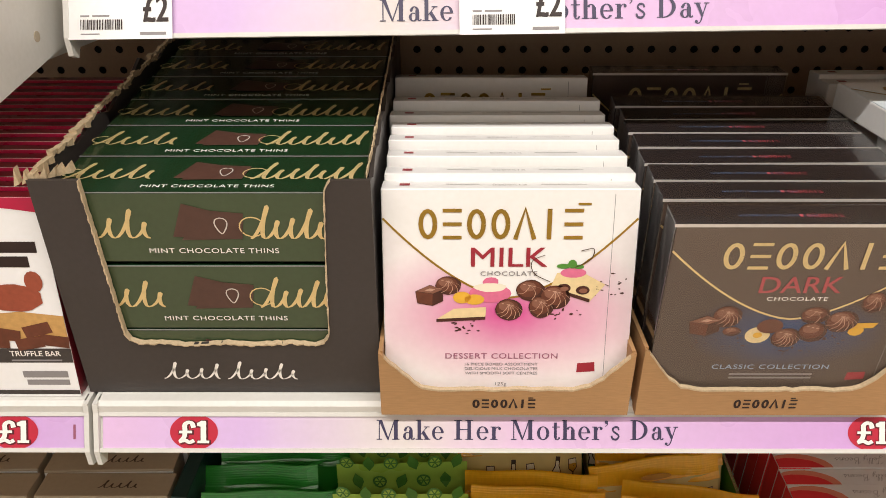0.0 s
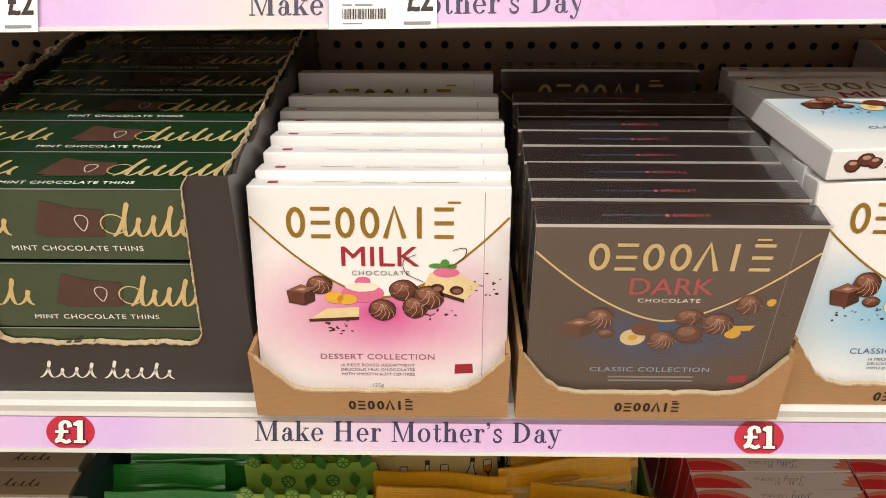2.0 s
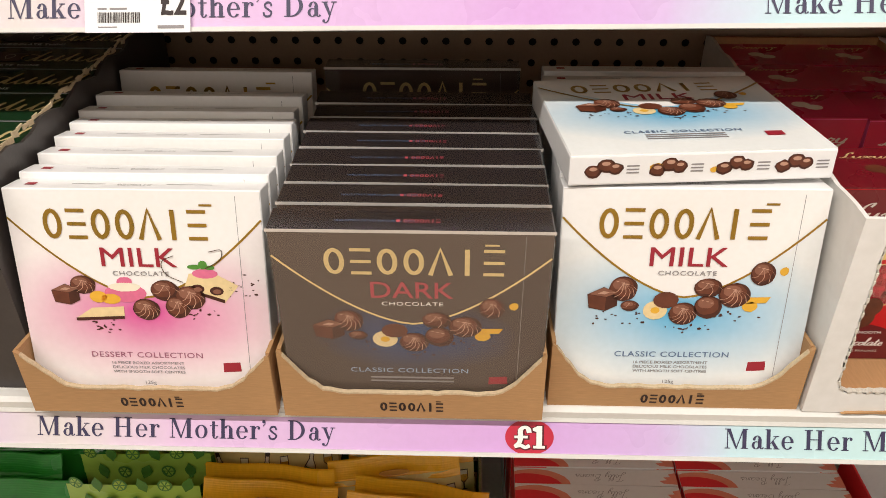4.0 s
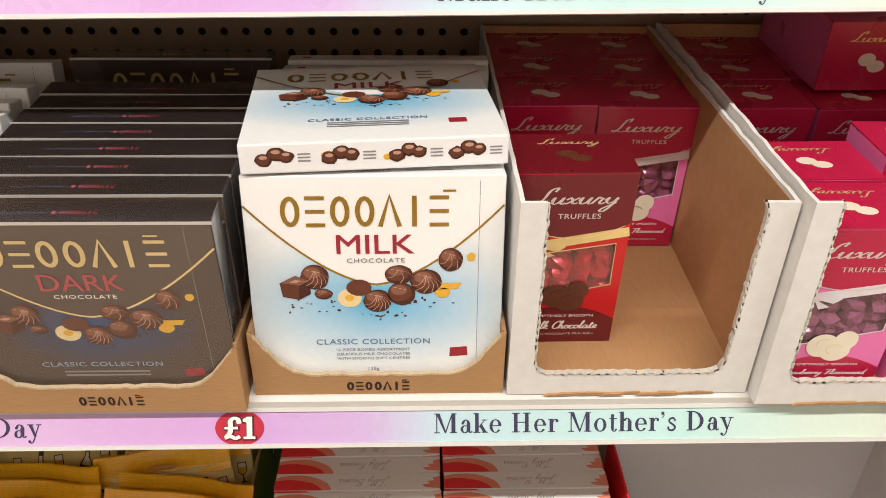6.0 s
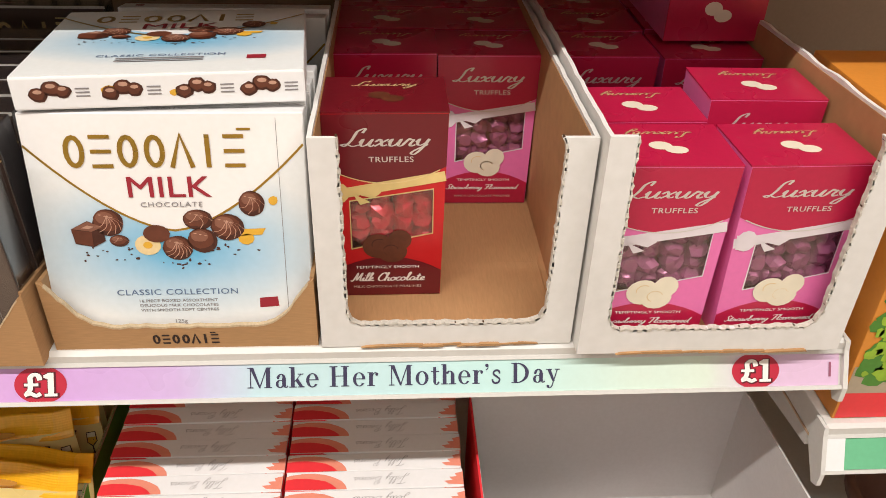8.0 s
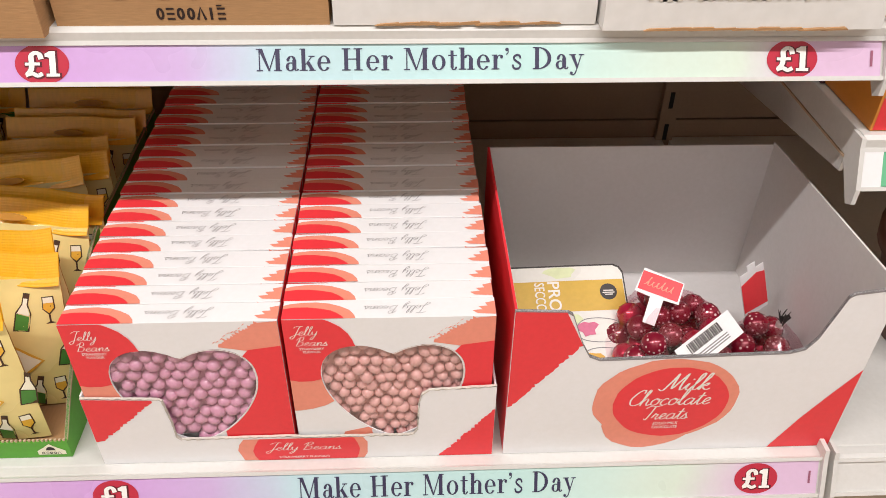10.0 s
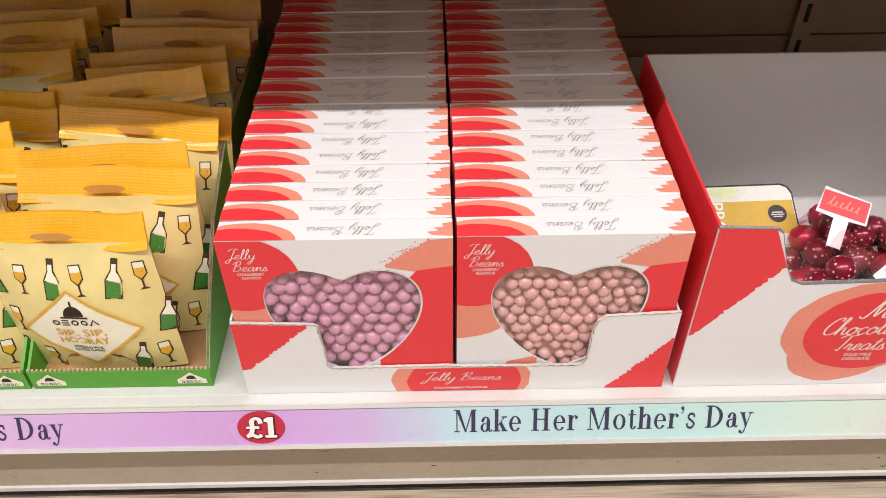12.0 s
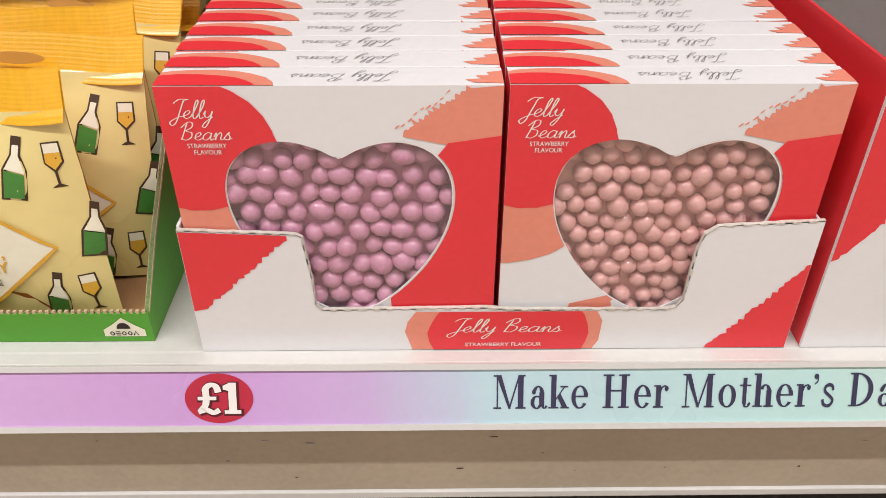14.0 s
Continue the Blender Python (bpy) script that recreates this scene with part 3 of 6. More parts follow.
CEIL = mat("ceiling_tiles", "e8e6e1", 0.8, var=0.06)
WALL = mat("bounce_wall_paint", "d6d6d8", 0.7, var=0.06)
floor = slab("floor", -5, 6, -3.6, 1.6, -0.05, 0.0, FLOOR, "light oak effect vinyl plank floor")
# ceiling and walls are never in view: added to bounce fill onto the shelves
slab("ceiling", -5, 6, -3.6, 1.6, 3.0, 3.05, CEIL, "unseen white ceiling added above the aisle to bounce light")
slab("wall_south", -5, 6, -3.7, -3.6, 0, 3.0, WALL, "unseen pale wall added across the aisle to bounce light")
slab("wall_north", -5, 6, 1.6, 1.7, 0, 3.0, WALL, "unseen pale wall added behind the shelving to close the room")
slab("wall_west", -5.1, -5, -3.6, 1.6, 0, 3.0, WALL, "unseen pale end wall added to close the room")
slab("wall_east", 6, 6.1, -3.6, 1.6, 0, 3.0, WALL, "unseen pale end wall added to close the room")
for i in range(4):
    bm = bmesh.new()
    y = -0.92 - 0.19 * (i - 0.5) + 0.57
    add_box(bm, -1.2, 2.6, y - 0.0945, y + 0.0945, 0.0005, 0.003, 0.0008)
    part("plank", bm, FLOOR, floor)

hair = thing("loose_thread", pose(0.868, -0.146, 0.0034), "dark curled thread lying on the floor", "thread")
flat("thread", ribbon([(0.008 * math.cos(a * 0.9) + 0.0016 * a, 0.004 * math.sin(a * 1.3)) for a in [i * 0.3 for i in range(22)]], 0.0006), OUTLINE, hair, lambda u, v: (u, v, 0.0004))
BAY0, BAY1, BACK = 0.0, 1.262, 0.445

# the shelving run
bm = bmesh.new()
pitch, z_lo, rows_n, cols_n = 0.025, 0.50, 12, 78
for i in range(cols_n):
    for j in range(rows_n):
        cx, cz, q = -0.70 + pitch * i, z_lo + pitch * (j + 0.5), pitch / 2
        ring = [bm.verts.new((cx + 0.0045 * math.cos(radians(a)), BACK, cz + 0.0045 * math.sin(radians(a)))) for a in range(45, 405, 45)]
        rim = [bm.verts.new((cx + dx * q, BACK, cz + dz * q)) for dx, dz in ((1, 1), (0, 1), (-1, 1), (-1, 0), (-1, -1), (0, -1), (1, -1), (1, 0))]
        for k in range(8):
            bm.faces.new((ring[k], ring[(k + 1) % 8], rim[(k + 1) % 8], rim[k]))
back = tagged(part("back_panel", bm, PEG, None), "taupe perforated steel back panel of the shelving", "panel", kind="structure")
# flat dark sheet that paints the shade seen through the panel's holes
slab("backing", -0.75, 2.1, BACK + 0.012, BACK + 0.02, 0.1, 1.3, DARK, "near-black sheet painted as the shade behind the perforated panel")
slab("panel_low", -0.75, 2.1, BACK, BACK + 0.006, 0.168, 0.50, PEG, "plain taupe steel back panel under the middle shelf")
slab("panel_base", -0.75, 2.1, BACK, BACK + 0.006, 0.10, 0.165, PEG, "plain taupe steel back panel above the base shelf")
slab("panel_east", 1.2375, 2.1, BACK, BACK + 0.006, 0.503, 0.797, PEG, "plain taupe steel back panel of the next bay")
slab("panel_high", -0.75, 2.1, BACK, BACK + 0.006, 0.80, 1.30, PEG, "plain taupe steel back panel above")
for x in (-0.006, 1.262):
    up = thing("shelf_upright", pose(x, BACK - 0.012, 0), "taupe slotted steel upright between two bays", "upright", "uprights", "structure")
    part("post", block(-0.012, 0.012, 0.0, 0.011, 0.1, 1.3), PEG, up)
    for k in range(20):
        part("slot", block(-0.003, 0.003, -0.0006, 0.001, 0.14 + 0.05 * k, 0.165 + 0.05 * k), DARK, up)


def bracket(parent, x, y0, y1, z_top, drop):
    part("bracket", prism([(y0 + 0.01, z_top), (y1, z_top), (y1, z_top - drop - 0.04), (y0 + 0.01, z_top - drop * 0.55)], x - 0.0015, x + 0.0015, "x"), PAINT, parent)


def slope(y, z0, z1):
    """The price channel leans back: the place at height v on it, off metres proud."""
    def at(v, off):
        k = (v - z0) / (z1 - z0)
        return (y - 0.008 + 0.0165 * k - 0.87 * off, z0 + 0.0076 + (z1 - z0 - 0.0157) * k + 0.5 * off)
    return at


def on_slope(y, z0, z1, off):
    at = slope(y, z0, z1)
    return lambda u, v: (u, *at(v, off))


def shelf(x0, x1, y, z0, z1, deck, parent_label, printed=True):
    """A steel shelf with its price channel: y is the channel's front, z0 and z1 its edges."""
    s = thing("shelf", pose(x0, 0, 0), parent_label, "shelf", kind="structure")
    w = x1 - x0
    part("deck", block(0.002, w - 0.002, y + 0.0185, BACK - 0.002, deck - 0.028, deck, 0.002), PAINT, s)
    # unseen sheet added below the deck as a warm reflector
    part("deck_underside", block(0.002, w - 0.002, y + 0.020, BACK - 0.002, deck - 0.0305, deck - 0.0285), UNDER, s, "warm cream sheet added under the deck to bounce light")
    at = slope(y, z0, z1)
    def bar(name, v0, v1, o0, o1):
        part(name, prism([at(v0, o0), at(v1, o0), at(v1, o1), at(v0, o1)], 0.003, w - 0.003, "x"), PAINT, s)
    bar("channel", z0 + 0.001, z1 - 0.001, -0.0005, -0.004)
    bar("channel_rim", z0, z0 + 0.0045, 0.0022, -0.0004)
    bar("channel_rim", z1 - 0.0045, z1, 0.0022, -0.0004)
    ty, tz_ = at(z1, 0.0)
    part("lip", prism([(ty - 0.0015, tz_), (ty - 0.0015, deck - 0.003), (ty + 0.002, deck), (ty + 0.01, deck), (ty + 0.01, tz_ - 0.002)], 0.003, w - 0.003, "x"), PAINT, s)
    for x in (0.0, w - 0.004):
        part("end_cap", prism([(y - 0.011, z0 - 0.004), (y - 0.011, z0 + 0.010), (y + 0.004, z1 - 0.006), (y + 0.006, z1 + 0.002), (y + 0.022, z1 + 0.002), (y + 0.022, z1 - 0.026), (y - 0.003, z0 - 0.008)], x, x + 0.004, "x"), PAINT, s)
    bracket(s, 0.007, y + 0.02, BACK - 0.02, deck - 0.0305, 0.03)
    bracket(s, w - 0.007, y + 0.02, BACK - 0.02, deck - 0.0305, 0.03)
    return s


def insert(s, w, y, z0, z1, badges, words):
    at = slope(y, z0, z1)
    part("strip_insert", prism([at(z0 + 0.004, 0.0004), at(z1 - 0.004, 0.0004), at(z1 - 0.004, -0.0003), at(z0 + 0.004, -0.0003)], 0.006, w - 0.006, "x"), STRIP, s, "lilac and mint printed strip")
    zc, h = (z0 + z1) / 2, z1 - z0 - 0.009
    place = on_slope(y, z0, z1, 0.0008)
    for x in badges:
        disc = clip(oval(x, zc, 0.0195, 0.0195, 40), x - 1, x + 1, zc - h / 2, zc + h / 2)
        b = flat("price_badge", [disc], BADGE, s, place, "round red price badge")
        pound_one("price_outline", x + 0.0005, zc - 0.0005, 0.0265, 0.0240, 0.10, MAROON_TEXT, b, on_slope(y, z0, z1, 0.001))
        pound_one("price", x, zc, 0.0265, 0.0240, 0.0, WHITE_TEXT, b, on_slope(y, z0, z1, 0.0013))
    for x in words:
        serif("slogan", "Make Her Mother's Day", x - 0.002, zc - 0.0005, 0.244, h * 0.80, NAVY_TEXT, s, place)
    flat("strip_code", [rect(w - 0.0145, w - 0.0125, zc - 0.008, zc + 0.008)], MAUVE_TEXT, s, place)


top_shelf = shelf(BAY0, BAY1, 0.123, 0.743, 0.787, 0.789, "white steel shelf with a printed price strip, above")
part("side_plate", prism([(0.15, 0.712), (0.43, 0.690), (0.43, 0.758), (0.15, 0.758)], BAY1 - 0.0045, BAY1 - 0.0025, "x"), CREAM, top_shelf)
insert(top_shelf, BAY1, 0.123, 0.743, 0.787, (), (0.359, 0.911))
# the upper shelf hangs a little askew, rising to the east
ASKEW = pose(0.2, 0, 0.765) @ pose(0, 0, 0, 0, -0.72, 0) @ pose(-0.2, 0, -0.765)
top_shelf.matrix_basis = ASKEW @ top_shelf.matrix_basis
mid_shelf = shelf(BAY0, BAY1, -0.001, 0.440, 0.484, 0.486, "white steel shelf with a printed price strip, in the middle")
insert(mid_shelf, BAY1, -0.001, 0.440, 0.484, (0.080, 0.6285, 1.187), (0.352, 0.908))
base_shelf = shelf(BAY0, BAY1, -0.132, 0.0955, 0.1475, 0.139, "white steel base shelf with a printed price strip")
insert(base_shelf, BAY1, -0.132, 0.0955, 0.1475, (0.080, 0.637, 1.200), (0.357, 0.918))
kick = thing("kick_plate", pose(0, 0, 0), "cream steel kick plate above a dark gap at the floor", "kick plate", kind="structure")
part("plate", block(-0.7, 2.0, -0.124, -0.119, 0.0285, 0.097, 0.001), CREAM, kick)
rnd = random.Random(17)
for k in range(26):
    u, v = rnd.uniform(0.3, 1.25), rnd.uniform(0.03, 0.09)
    flat("scuff", [oval(u, v, rnd.uniform(0.0008, 0.003), rnd.uniform(0.0003, 0.001), 7, rough=0.4, seed=k)], GREY_TEXT if k % 3 else OUTLINE, kick, front(-0.124, 0.0003))
part("plate_edge", block(-0.7, 2.0, -0.1262, -0.1195, 0.0225, 0.0285, 0.0008), PAINT, kick, "white folded lower edge")
# black strip painting the shaded gap between kick plate and floor
part("floor_gap_shade", block(-0.7, 2.0, -0.1175, -0.11, 0.0035, 0.026), DARK, kick)


def ticket(x, y):
    """A white shelf ticket with price and bars, clipped over the strip."""
    t = thing("price_ticket", ASKEW @ pose(x, y - 0.008, 0.751, -30, 0, 0) @ Matrix.Diagonal((0.75, 1, 1, 1)), "white paper shelf ticket with a price and barcode", "price ticket", "price tickets")
    part("card", block(-0.052, 0.052, -0.0014, -0.0006, 0.0, 0.042), WHITE, t)
    pl = front(-0.0014, 0.0003)
    text("price", "£2", 0.036, 0.022, 0.024, 0.019, DARK_TEXT, t, pl, 0.02)
    bars = []
    rnd = random.Random(4)
    u = -0.039
    while u < 0.003:
        wd = rnd.choice((0.0006, 0.0010, 0.0014))
        bars.append(rect(u, u + wd, 0.007, 0.0145))
        u += wd + rnd.choice((0.0005, 0.0008))
    flat("barcode", bars, DARK_TEXT, t, pl)
    flat("small_print", [rect(-0.039, -0.03, 0.0165, 0.0178), rect(-0.027, -0.01, 0.0165, 0.0178), rect(0.02, 0.046, 0.0028, 0.005),
                         rect(-0.039, -0.02, 0.0035, 0.0043), rect(-0.036, 0.006, 0.037, 0.039)], GREY_TEXT, t, pl)


ticket(0.042, 0.1205)
ticket(0.333, 0.1205)


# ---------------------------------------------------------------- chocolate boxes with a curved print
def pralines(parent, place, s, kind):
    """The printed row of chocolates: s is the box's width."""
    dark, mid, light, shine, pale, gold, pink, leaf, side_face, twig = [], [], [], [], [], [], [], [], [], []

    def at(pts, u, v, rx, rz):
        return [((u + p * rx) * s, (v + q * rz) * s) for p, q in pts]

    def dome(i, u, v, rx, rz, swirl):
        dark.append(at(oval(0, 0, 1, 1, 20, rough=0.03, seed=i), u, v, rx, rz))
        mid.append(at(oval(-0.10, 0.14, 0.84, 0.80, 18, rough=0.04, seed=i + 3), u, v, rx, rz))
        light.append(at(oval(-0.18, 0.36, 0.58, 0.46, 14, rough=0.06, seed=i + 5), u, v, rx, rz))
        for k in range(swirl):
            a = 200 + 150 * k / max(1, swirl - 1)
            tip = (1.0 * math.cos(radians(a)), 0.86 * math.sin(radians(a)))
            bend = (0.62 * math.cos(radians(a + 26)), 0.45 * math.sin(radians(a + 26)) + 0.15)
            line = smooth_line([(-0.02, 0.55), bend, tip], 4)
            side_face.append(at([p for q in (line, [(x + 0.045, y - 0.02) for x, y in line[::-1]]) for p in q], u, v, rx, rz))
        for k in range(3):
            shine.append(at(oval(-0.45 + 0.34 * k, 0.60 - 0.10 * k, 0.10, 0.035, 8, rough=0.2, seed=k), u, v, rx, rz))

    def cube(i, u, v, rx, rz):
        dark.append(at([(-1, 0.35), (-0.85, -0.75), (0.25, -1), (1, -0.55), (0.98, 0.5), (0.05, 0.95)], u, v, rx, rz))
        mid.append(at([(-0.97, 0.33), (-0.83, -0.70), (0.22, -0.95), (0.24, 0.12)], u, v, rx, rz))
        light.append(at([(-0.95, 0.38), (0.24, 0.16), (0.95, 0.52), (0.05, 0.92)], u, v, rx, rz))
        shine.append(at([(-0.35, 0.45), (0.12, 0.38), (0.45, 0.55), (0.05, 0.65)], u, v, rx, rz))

    if kind == "pink":
        cube(0, -0.316, 0.462, 0.056, 0.054)
        dome(1, -0.240, 0.510, 0.052, 0.046, 5)
        dome(2, 0.088, 0.486, 0.058, 0.052, 3)
        dome(3, 0.188, 0.452, 0.060, 0.060, 5)
        dome(4, 0.004, 0.389, 0.056, 0.054, 6)
        dome(5, 0.133, 0.402, 0.050, 0.056, 4)
        pale += [at([(-1, -0.55), (0.98, -0.35), (1, 0.5), (-0.3, 0.35)], -0.188, 0.372, 0.100, 0.060), at([(-1, -0.1), (0.45, -0.75), (0.98, 0.15), (0.0, 0.9), (-0.75, 0.75)], 0.275, 0.50, 0.112, 0.095)]
        dark += [at([(-1, -0.75), (0.98, -0.55), (0.98, -0.30), (-1, -0.50)], -0.188, 0.372, 0.100, 0.060), at([(-1, -0.12), (0.45, -0.78), (0.45, -0.60), (-1, 0.06)], 0.275, 0.50, 0.112, 0.095)]
        dark += [oval(0.220 * s, 0.497 * s, 0.028 * s, 0.022 * s, 12), oval(0.296 * s, 0.487 * s, 0.028 * s, 0.022 * s, 12)]
        light += [oval(0.222 * s, 0.495 * s, 0.017 * s, 0.012 * s, 10), oval(0.298 * s, 0.485 * s, 0.017 * s, 0.012 * s, 10)]
        gold += [oval(-0.185 * s, 0.450 * s, 0.036 * s, 0.030 * s, 14), oval(-0.135 * s, 0.440 * s, 0.040 * s, 0.026 * s, 14)]
        pink += [oval(-0.073 * s, 0.470 * s, 0.085 * s, 0.046 * s, 18), oval(-0.071 * s, 0.525 * s, 0.032 * s, 0.026 * s, 12, rough=0.08), oval(0.255 * s, 0.572 * s, 0.052 * s, 0.024 * s, 14)]
        pale.append(oval(-0.073 * s, 0.500 * s, 0.066 * s, 0.022 * s, 14, rough=0.06))
        leaf += [at(oval(0, 0, 1, 1, 10), 0.215, 0.605, 0.028, 0.012), at(oval(0, 0, 1, 1, 10), 0.250, 0.615, 0.018, 0.022), at(oval(0, 0, 1, 1, 10), 0.275, 0.602, 0.022, 0.011)]
        twig += ribbon(smooth_line([(0.26 * s, 0.60 * s), (0.32 * s, 0.64 * s), (0.33 * s, 0.69 * s), (0.28 * s, 0.68 * s)]), 0.0007)
        twig += ribbon(smooth_line([(0.165 * s, 0.53 * s), (0.10 * s, 0.57 * s), (0.09 * s, 0.63 * s), (0.14 * s, 0.66 * s)]), 0.0006)
    else:
        dome(7, 0.088, 0.479, 0.056, 0.046, 3)
        cube(0, -0.320, 0.421, 0.060, 0.060)
        dome(1, -0.241, 0.470, 0.056, 0.060, 6)
        dome(2, -0.210, 0.388, 0.036, 0.026, 2)
        dome(3, 0.002, 0.352, 0.056, 0.056, 7)
        dome(4, 0.098, 0.385, 0.056, 0.056, 0)
        dome(5, 0.195, 0.443, 0.062, 0.060, 6)
        dome(6, 0.292, 0.548, 0.048, 0.056, 4)
        mid.append(oval(-0.070 * s, 0.418 * s, 0.050 * s, 0.040 * s, 14))
        pale += [oval(-0.108 * s, 0.366 * s, 0.048 * s, 0.046 * s, 16)]
        gold += [at([(-1, -0.7), (0.7, -0.5), (1, 0.7), (-0.6, 0.6)], 0.287, 0.420, 0.050, 0.024), oval(0.262 * s, 0.388 * s, 0.032 * s, 0.024 * s, 9, rough=0.1), oval(0.372 * s, 0.560 * s, 0.018 * s, 0.020 * s, 9, rough=0.1), oval(-0.108 * s, 0.366 * s, 0.018 * s, 0.016 * s, 10)]
    rnd = random.Random(8)
    crumbs = []
    for k in range(46):
        u, v = ((rnd.gauss(-0.25, 0.055), rnd.gauss(0.335, 0.022)), (rnd.gauss(0.02, 0.04), rnd.gauss(0.275, 0.018)), (rnd.gauss(0.20, 0.06), rnd.gauss(0.355, 0.020)))[k % 3] if kind != "pink" else ((rnd.gauss(0.40, 0.03), rnd.gauss(0.505, 0.025)), (rnd.gauss(0.20, 0.04), rnd.gauss(0.365, 0.022)), (rnd.gauss(-0.17, 0.03), rnd.gauss(0.295, 0.015)))[k % 3]
        crumbs.append(oval(u * s, v * s, rnd.uniform(0.003, 0.009) * s, rnd.uniform(0.003, 0.006) * s, 5, rough=0.4, seed=k))

    def lift(o):
        base, tall = {"pink": (0.100, 0.864), "blue": (0.100, 0.899), "dark": (0.058, 0.880)}[kind]
        return lambda u, v: tuple(c + o * n for c, n in zip(place(u, base * s + tall * v), UP_OF[place]))
    flat("crumb_print", crumbs, CHOC, parent, lift(0.0))
    each("cream_print", pale[:2], NUT, parent, lift(0.0001))
    if pink:
        each("pink_print", pink, PINK_PRINT, parent, lift(0.00015))
        each("cream_print", pale[2:], CREAMY, parent, lift(0.0002))
        flat("leaf_print", leaf, LEAF, parent, lift(0.0003))
    each("caramel_print", gold, YELLOW, parent, lift(0.00025))
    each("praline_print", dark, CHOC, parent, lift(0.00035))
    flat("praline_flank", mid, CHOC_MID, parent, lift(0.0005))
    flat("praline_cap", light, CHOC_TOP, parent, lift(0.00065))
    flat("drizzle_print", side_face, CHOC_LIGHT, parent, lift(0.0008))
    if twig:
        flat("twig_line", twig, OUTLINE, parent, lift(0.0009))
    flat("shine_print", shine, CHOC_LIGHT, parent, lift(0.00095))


UP_OF = {}


def crease(a, c):
    """Creases in tight film."""
    return abs(noise.noise(Vector((a * 2.6, c * 2.1, 4.4)))) + 0.5 * abs(noise.noise(Vector((a * 6.0 + c * 5.0, c * 7.0, 9.1))))


def grid_film(bm, nx, nz, fn):
    rows_v = [[bm.verts.new(fn(i / nx, j / nz)) for i in range(nx + 1)] for j in range(nz + 1)]
    for j in range(nz):
        for i in range(nx):
            bm.faces.new((rows_v[j][i], rows_v[j][i + 1], rows_v[j + 1][i + 1], rows_v[j + 1][i]))


def choc_box(name, m, kind, label, group, h=0.178, w=0.19, d=0.024):
    """A flat square chocolate box standing on its edge; its printed front faces -y."""
    b = thing(name, m, label, "chocolate box", group)
    dark = kind == "dark"
    part("body", block(-w / 2, w / 2, 0.0006, d, 0, h, 0.0012), DARK_EDGE if dark else WHITE, b)
    face_mat = {"pink": PRINT_PINK, "blue": PRINT_BLUE, "dark": PRINT_DARK}[kind]
    part("printed_front", block(-w / 2 + 0.0008, w / 2 - 0.0008, 0, 0.0008, 0.0008, h - 0.0008), face_mat, b)
    pl = front(0, 0.0003)
    UP_OF[pl] = (0, -1, 0)
    curve = [(u, 0.52 * h + 0.36 * h * (abs(u) / (w / 2)) ** 1.6) for u in [(-0.5 + i / 24) * (w - 0.002) for i in range(25)]]
    flat("curve_line", ribbon(curve, 0.0016), GOLD_PALE if dark else GOLD, b, pl)
    flat("maker_name", name_bars(0.004 if dark else -0.005, 0.85 * h, w * 0.66, 0.132 * h, 7, 0.0034) + [rect(w * 0.26, w * 0.31, 0.932 * h, 0.941 * h)], GOLD_PALE if dark else GOLD, b, front(0, 0.0006), "gold foil name drawn as plain blocks")
    text("kind_word", "DARK" if dark else "MILK", 0.0, 0.705 * h, w * 0.30, 0.084 * h, ROSE_TEXT if dark else RED_TEXT, b, front(0, 0.0006), 0.006)
    text("kind_word", "CHOCOLATE", 0.0, 0.632 * h, w * 0.225, 0.020 * h, WHITE_TEXT if dark else GREY_TEXT, b, front(0, 0.0006), 0.004, space=1.15)
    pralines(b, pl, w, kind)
    text("range_title", "DESSERT COLLECTION" if kind == "pink" else "CLASSIC COLLECTION", -0.004, 0.245 * h, w * 0.46, 0.026 * h, MAUVE_TEXT if kind == "pink" else PALE_BLUE_TEXT if dark else BLUE_TEXT, b, pl, 0.004, space=1.1)
    if not dark:
        for k, line in enumerate(("16 PIECE BOXED ASSORTMENT", "DELICIOUS MILK CHOCOLATES", "WITH SMOOTH SOFT CENTRES")):
            text("small_print", line, -0.004, (0.205 - 0.022 * k) * h, w * 0.30, 0.013 * h, GREY_TEXT, b, pl, 0.002)
        text("weight", "125g", -0.004, 0.105 * h, w * 0.045, 0.022 * h, GREY_TEXT, b, pl)
    else:
        flat("small_print", [rect(-0.034, 0.03, (0.195 - 0.022 * k) * h, (0.205 - 0.022 * k) * h) for k in range(2)], GREY_TEXT, b, pl)
    flat("seal", [[(0.29 * w, 0.165 * h), (0.365 * w, 0.17 * h), (0.362 * w, 0.215 * h), (0.292 * w, 0.21 * h)]], RED_TEXT, b, pl)
    flat("fold_line", [rect(0.40 * w, 0.402 * w, 0.01, h - 0.004)], GREY_TEXT, b, front(0, 0.0002))
    tp = top(h, 0.0003)
    if dark:
        text("edge_print", "DARK CHOCOLATE CLASSIC COLLECTION", -0.025, d * 0.42, 0.055, 0.0022, BLUE_TEXT, b, tp, flip=True)
        flat("edge_name", name_bars(0.008, d * 0.42, 0.026, 0.0042, 7, 0.0007) + [rect(-0.010, -0.0075, d * 0.36, d * 0.48)], ROSE_TEXT, b, tp)
    else:
        flat("edge_name", name_bars(0.0, d * 0.45, 0.026, 0.0042, 7, 0.0006), GREY_TEXT, b, tp)
        flat("edge_seal", [rect(-0.43 * w, -0.39 * w, d * 0.35, d * 0.62)], RED_TEXT, b, tp)
        each("edge_print", [rect(-0.25 * w, -0.12 * w, d * 0.5, d * 0.54), rect(0.12 * w, 0.3 * w, d * 0.5, d * 0.54)], GREY_TEXT, b, tp)
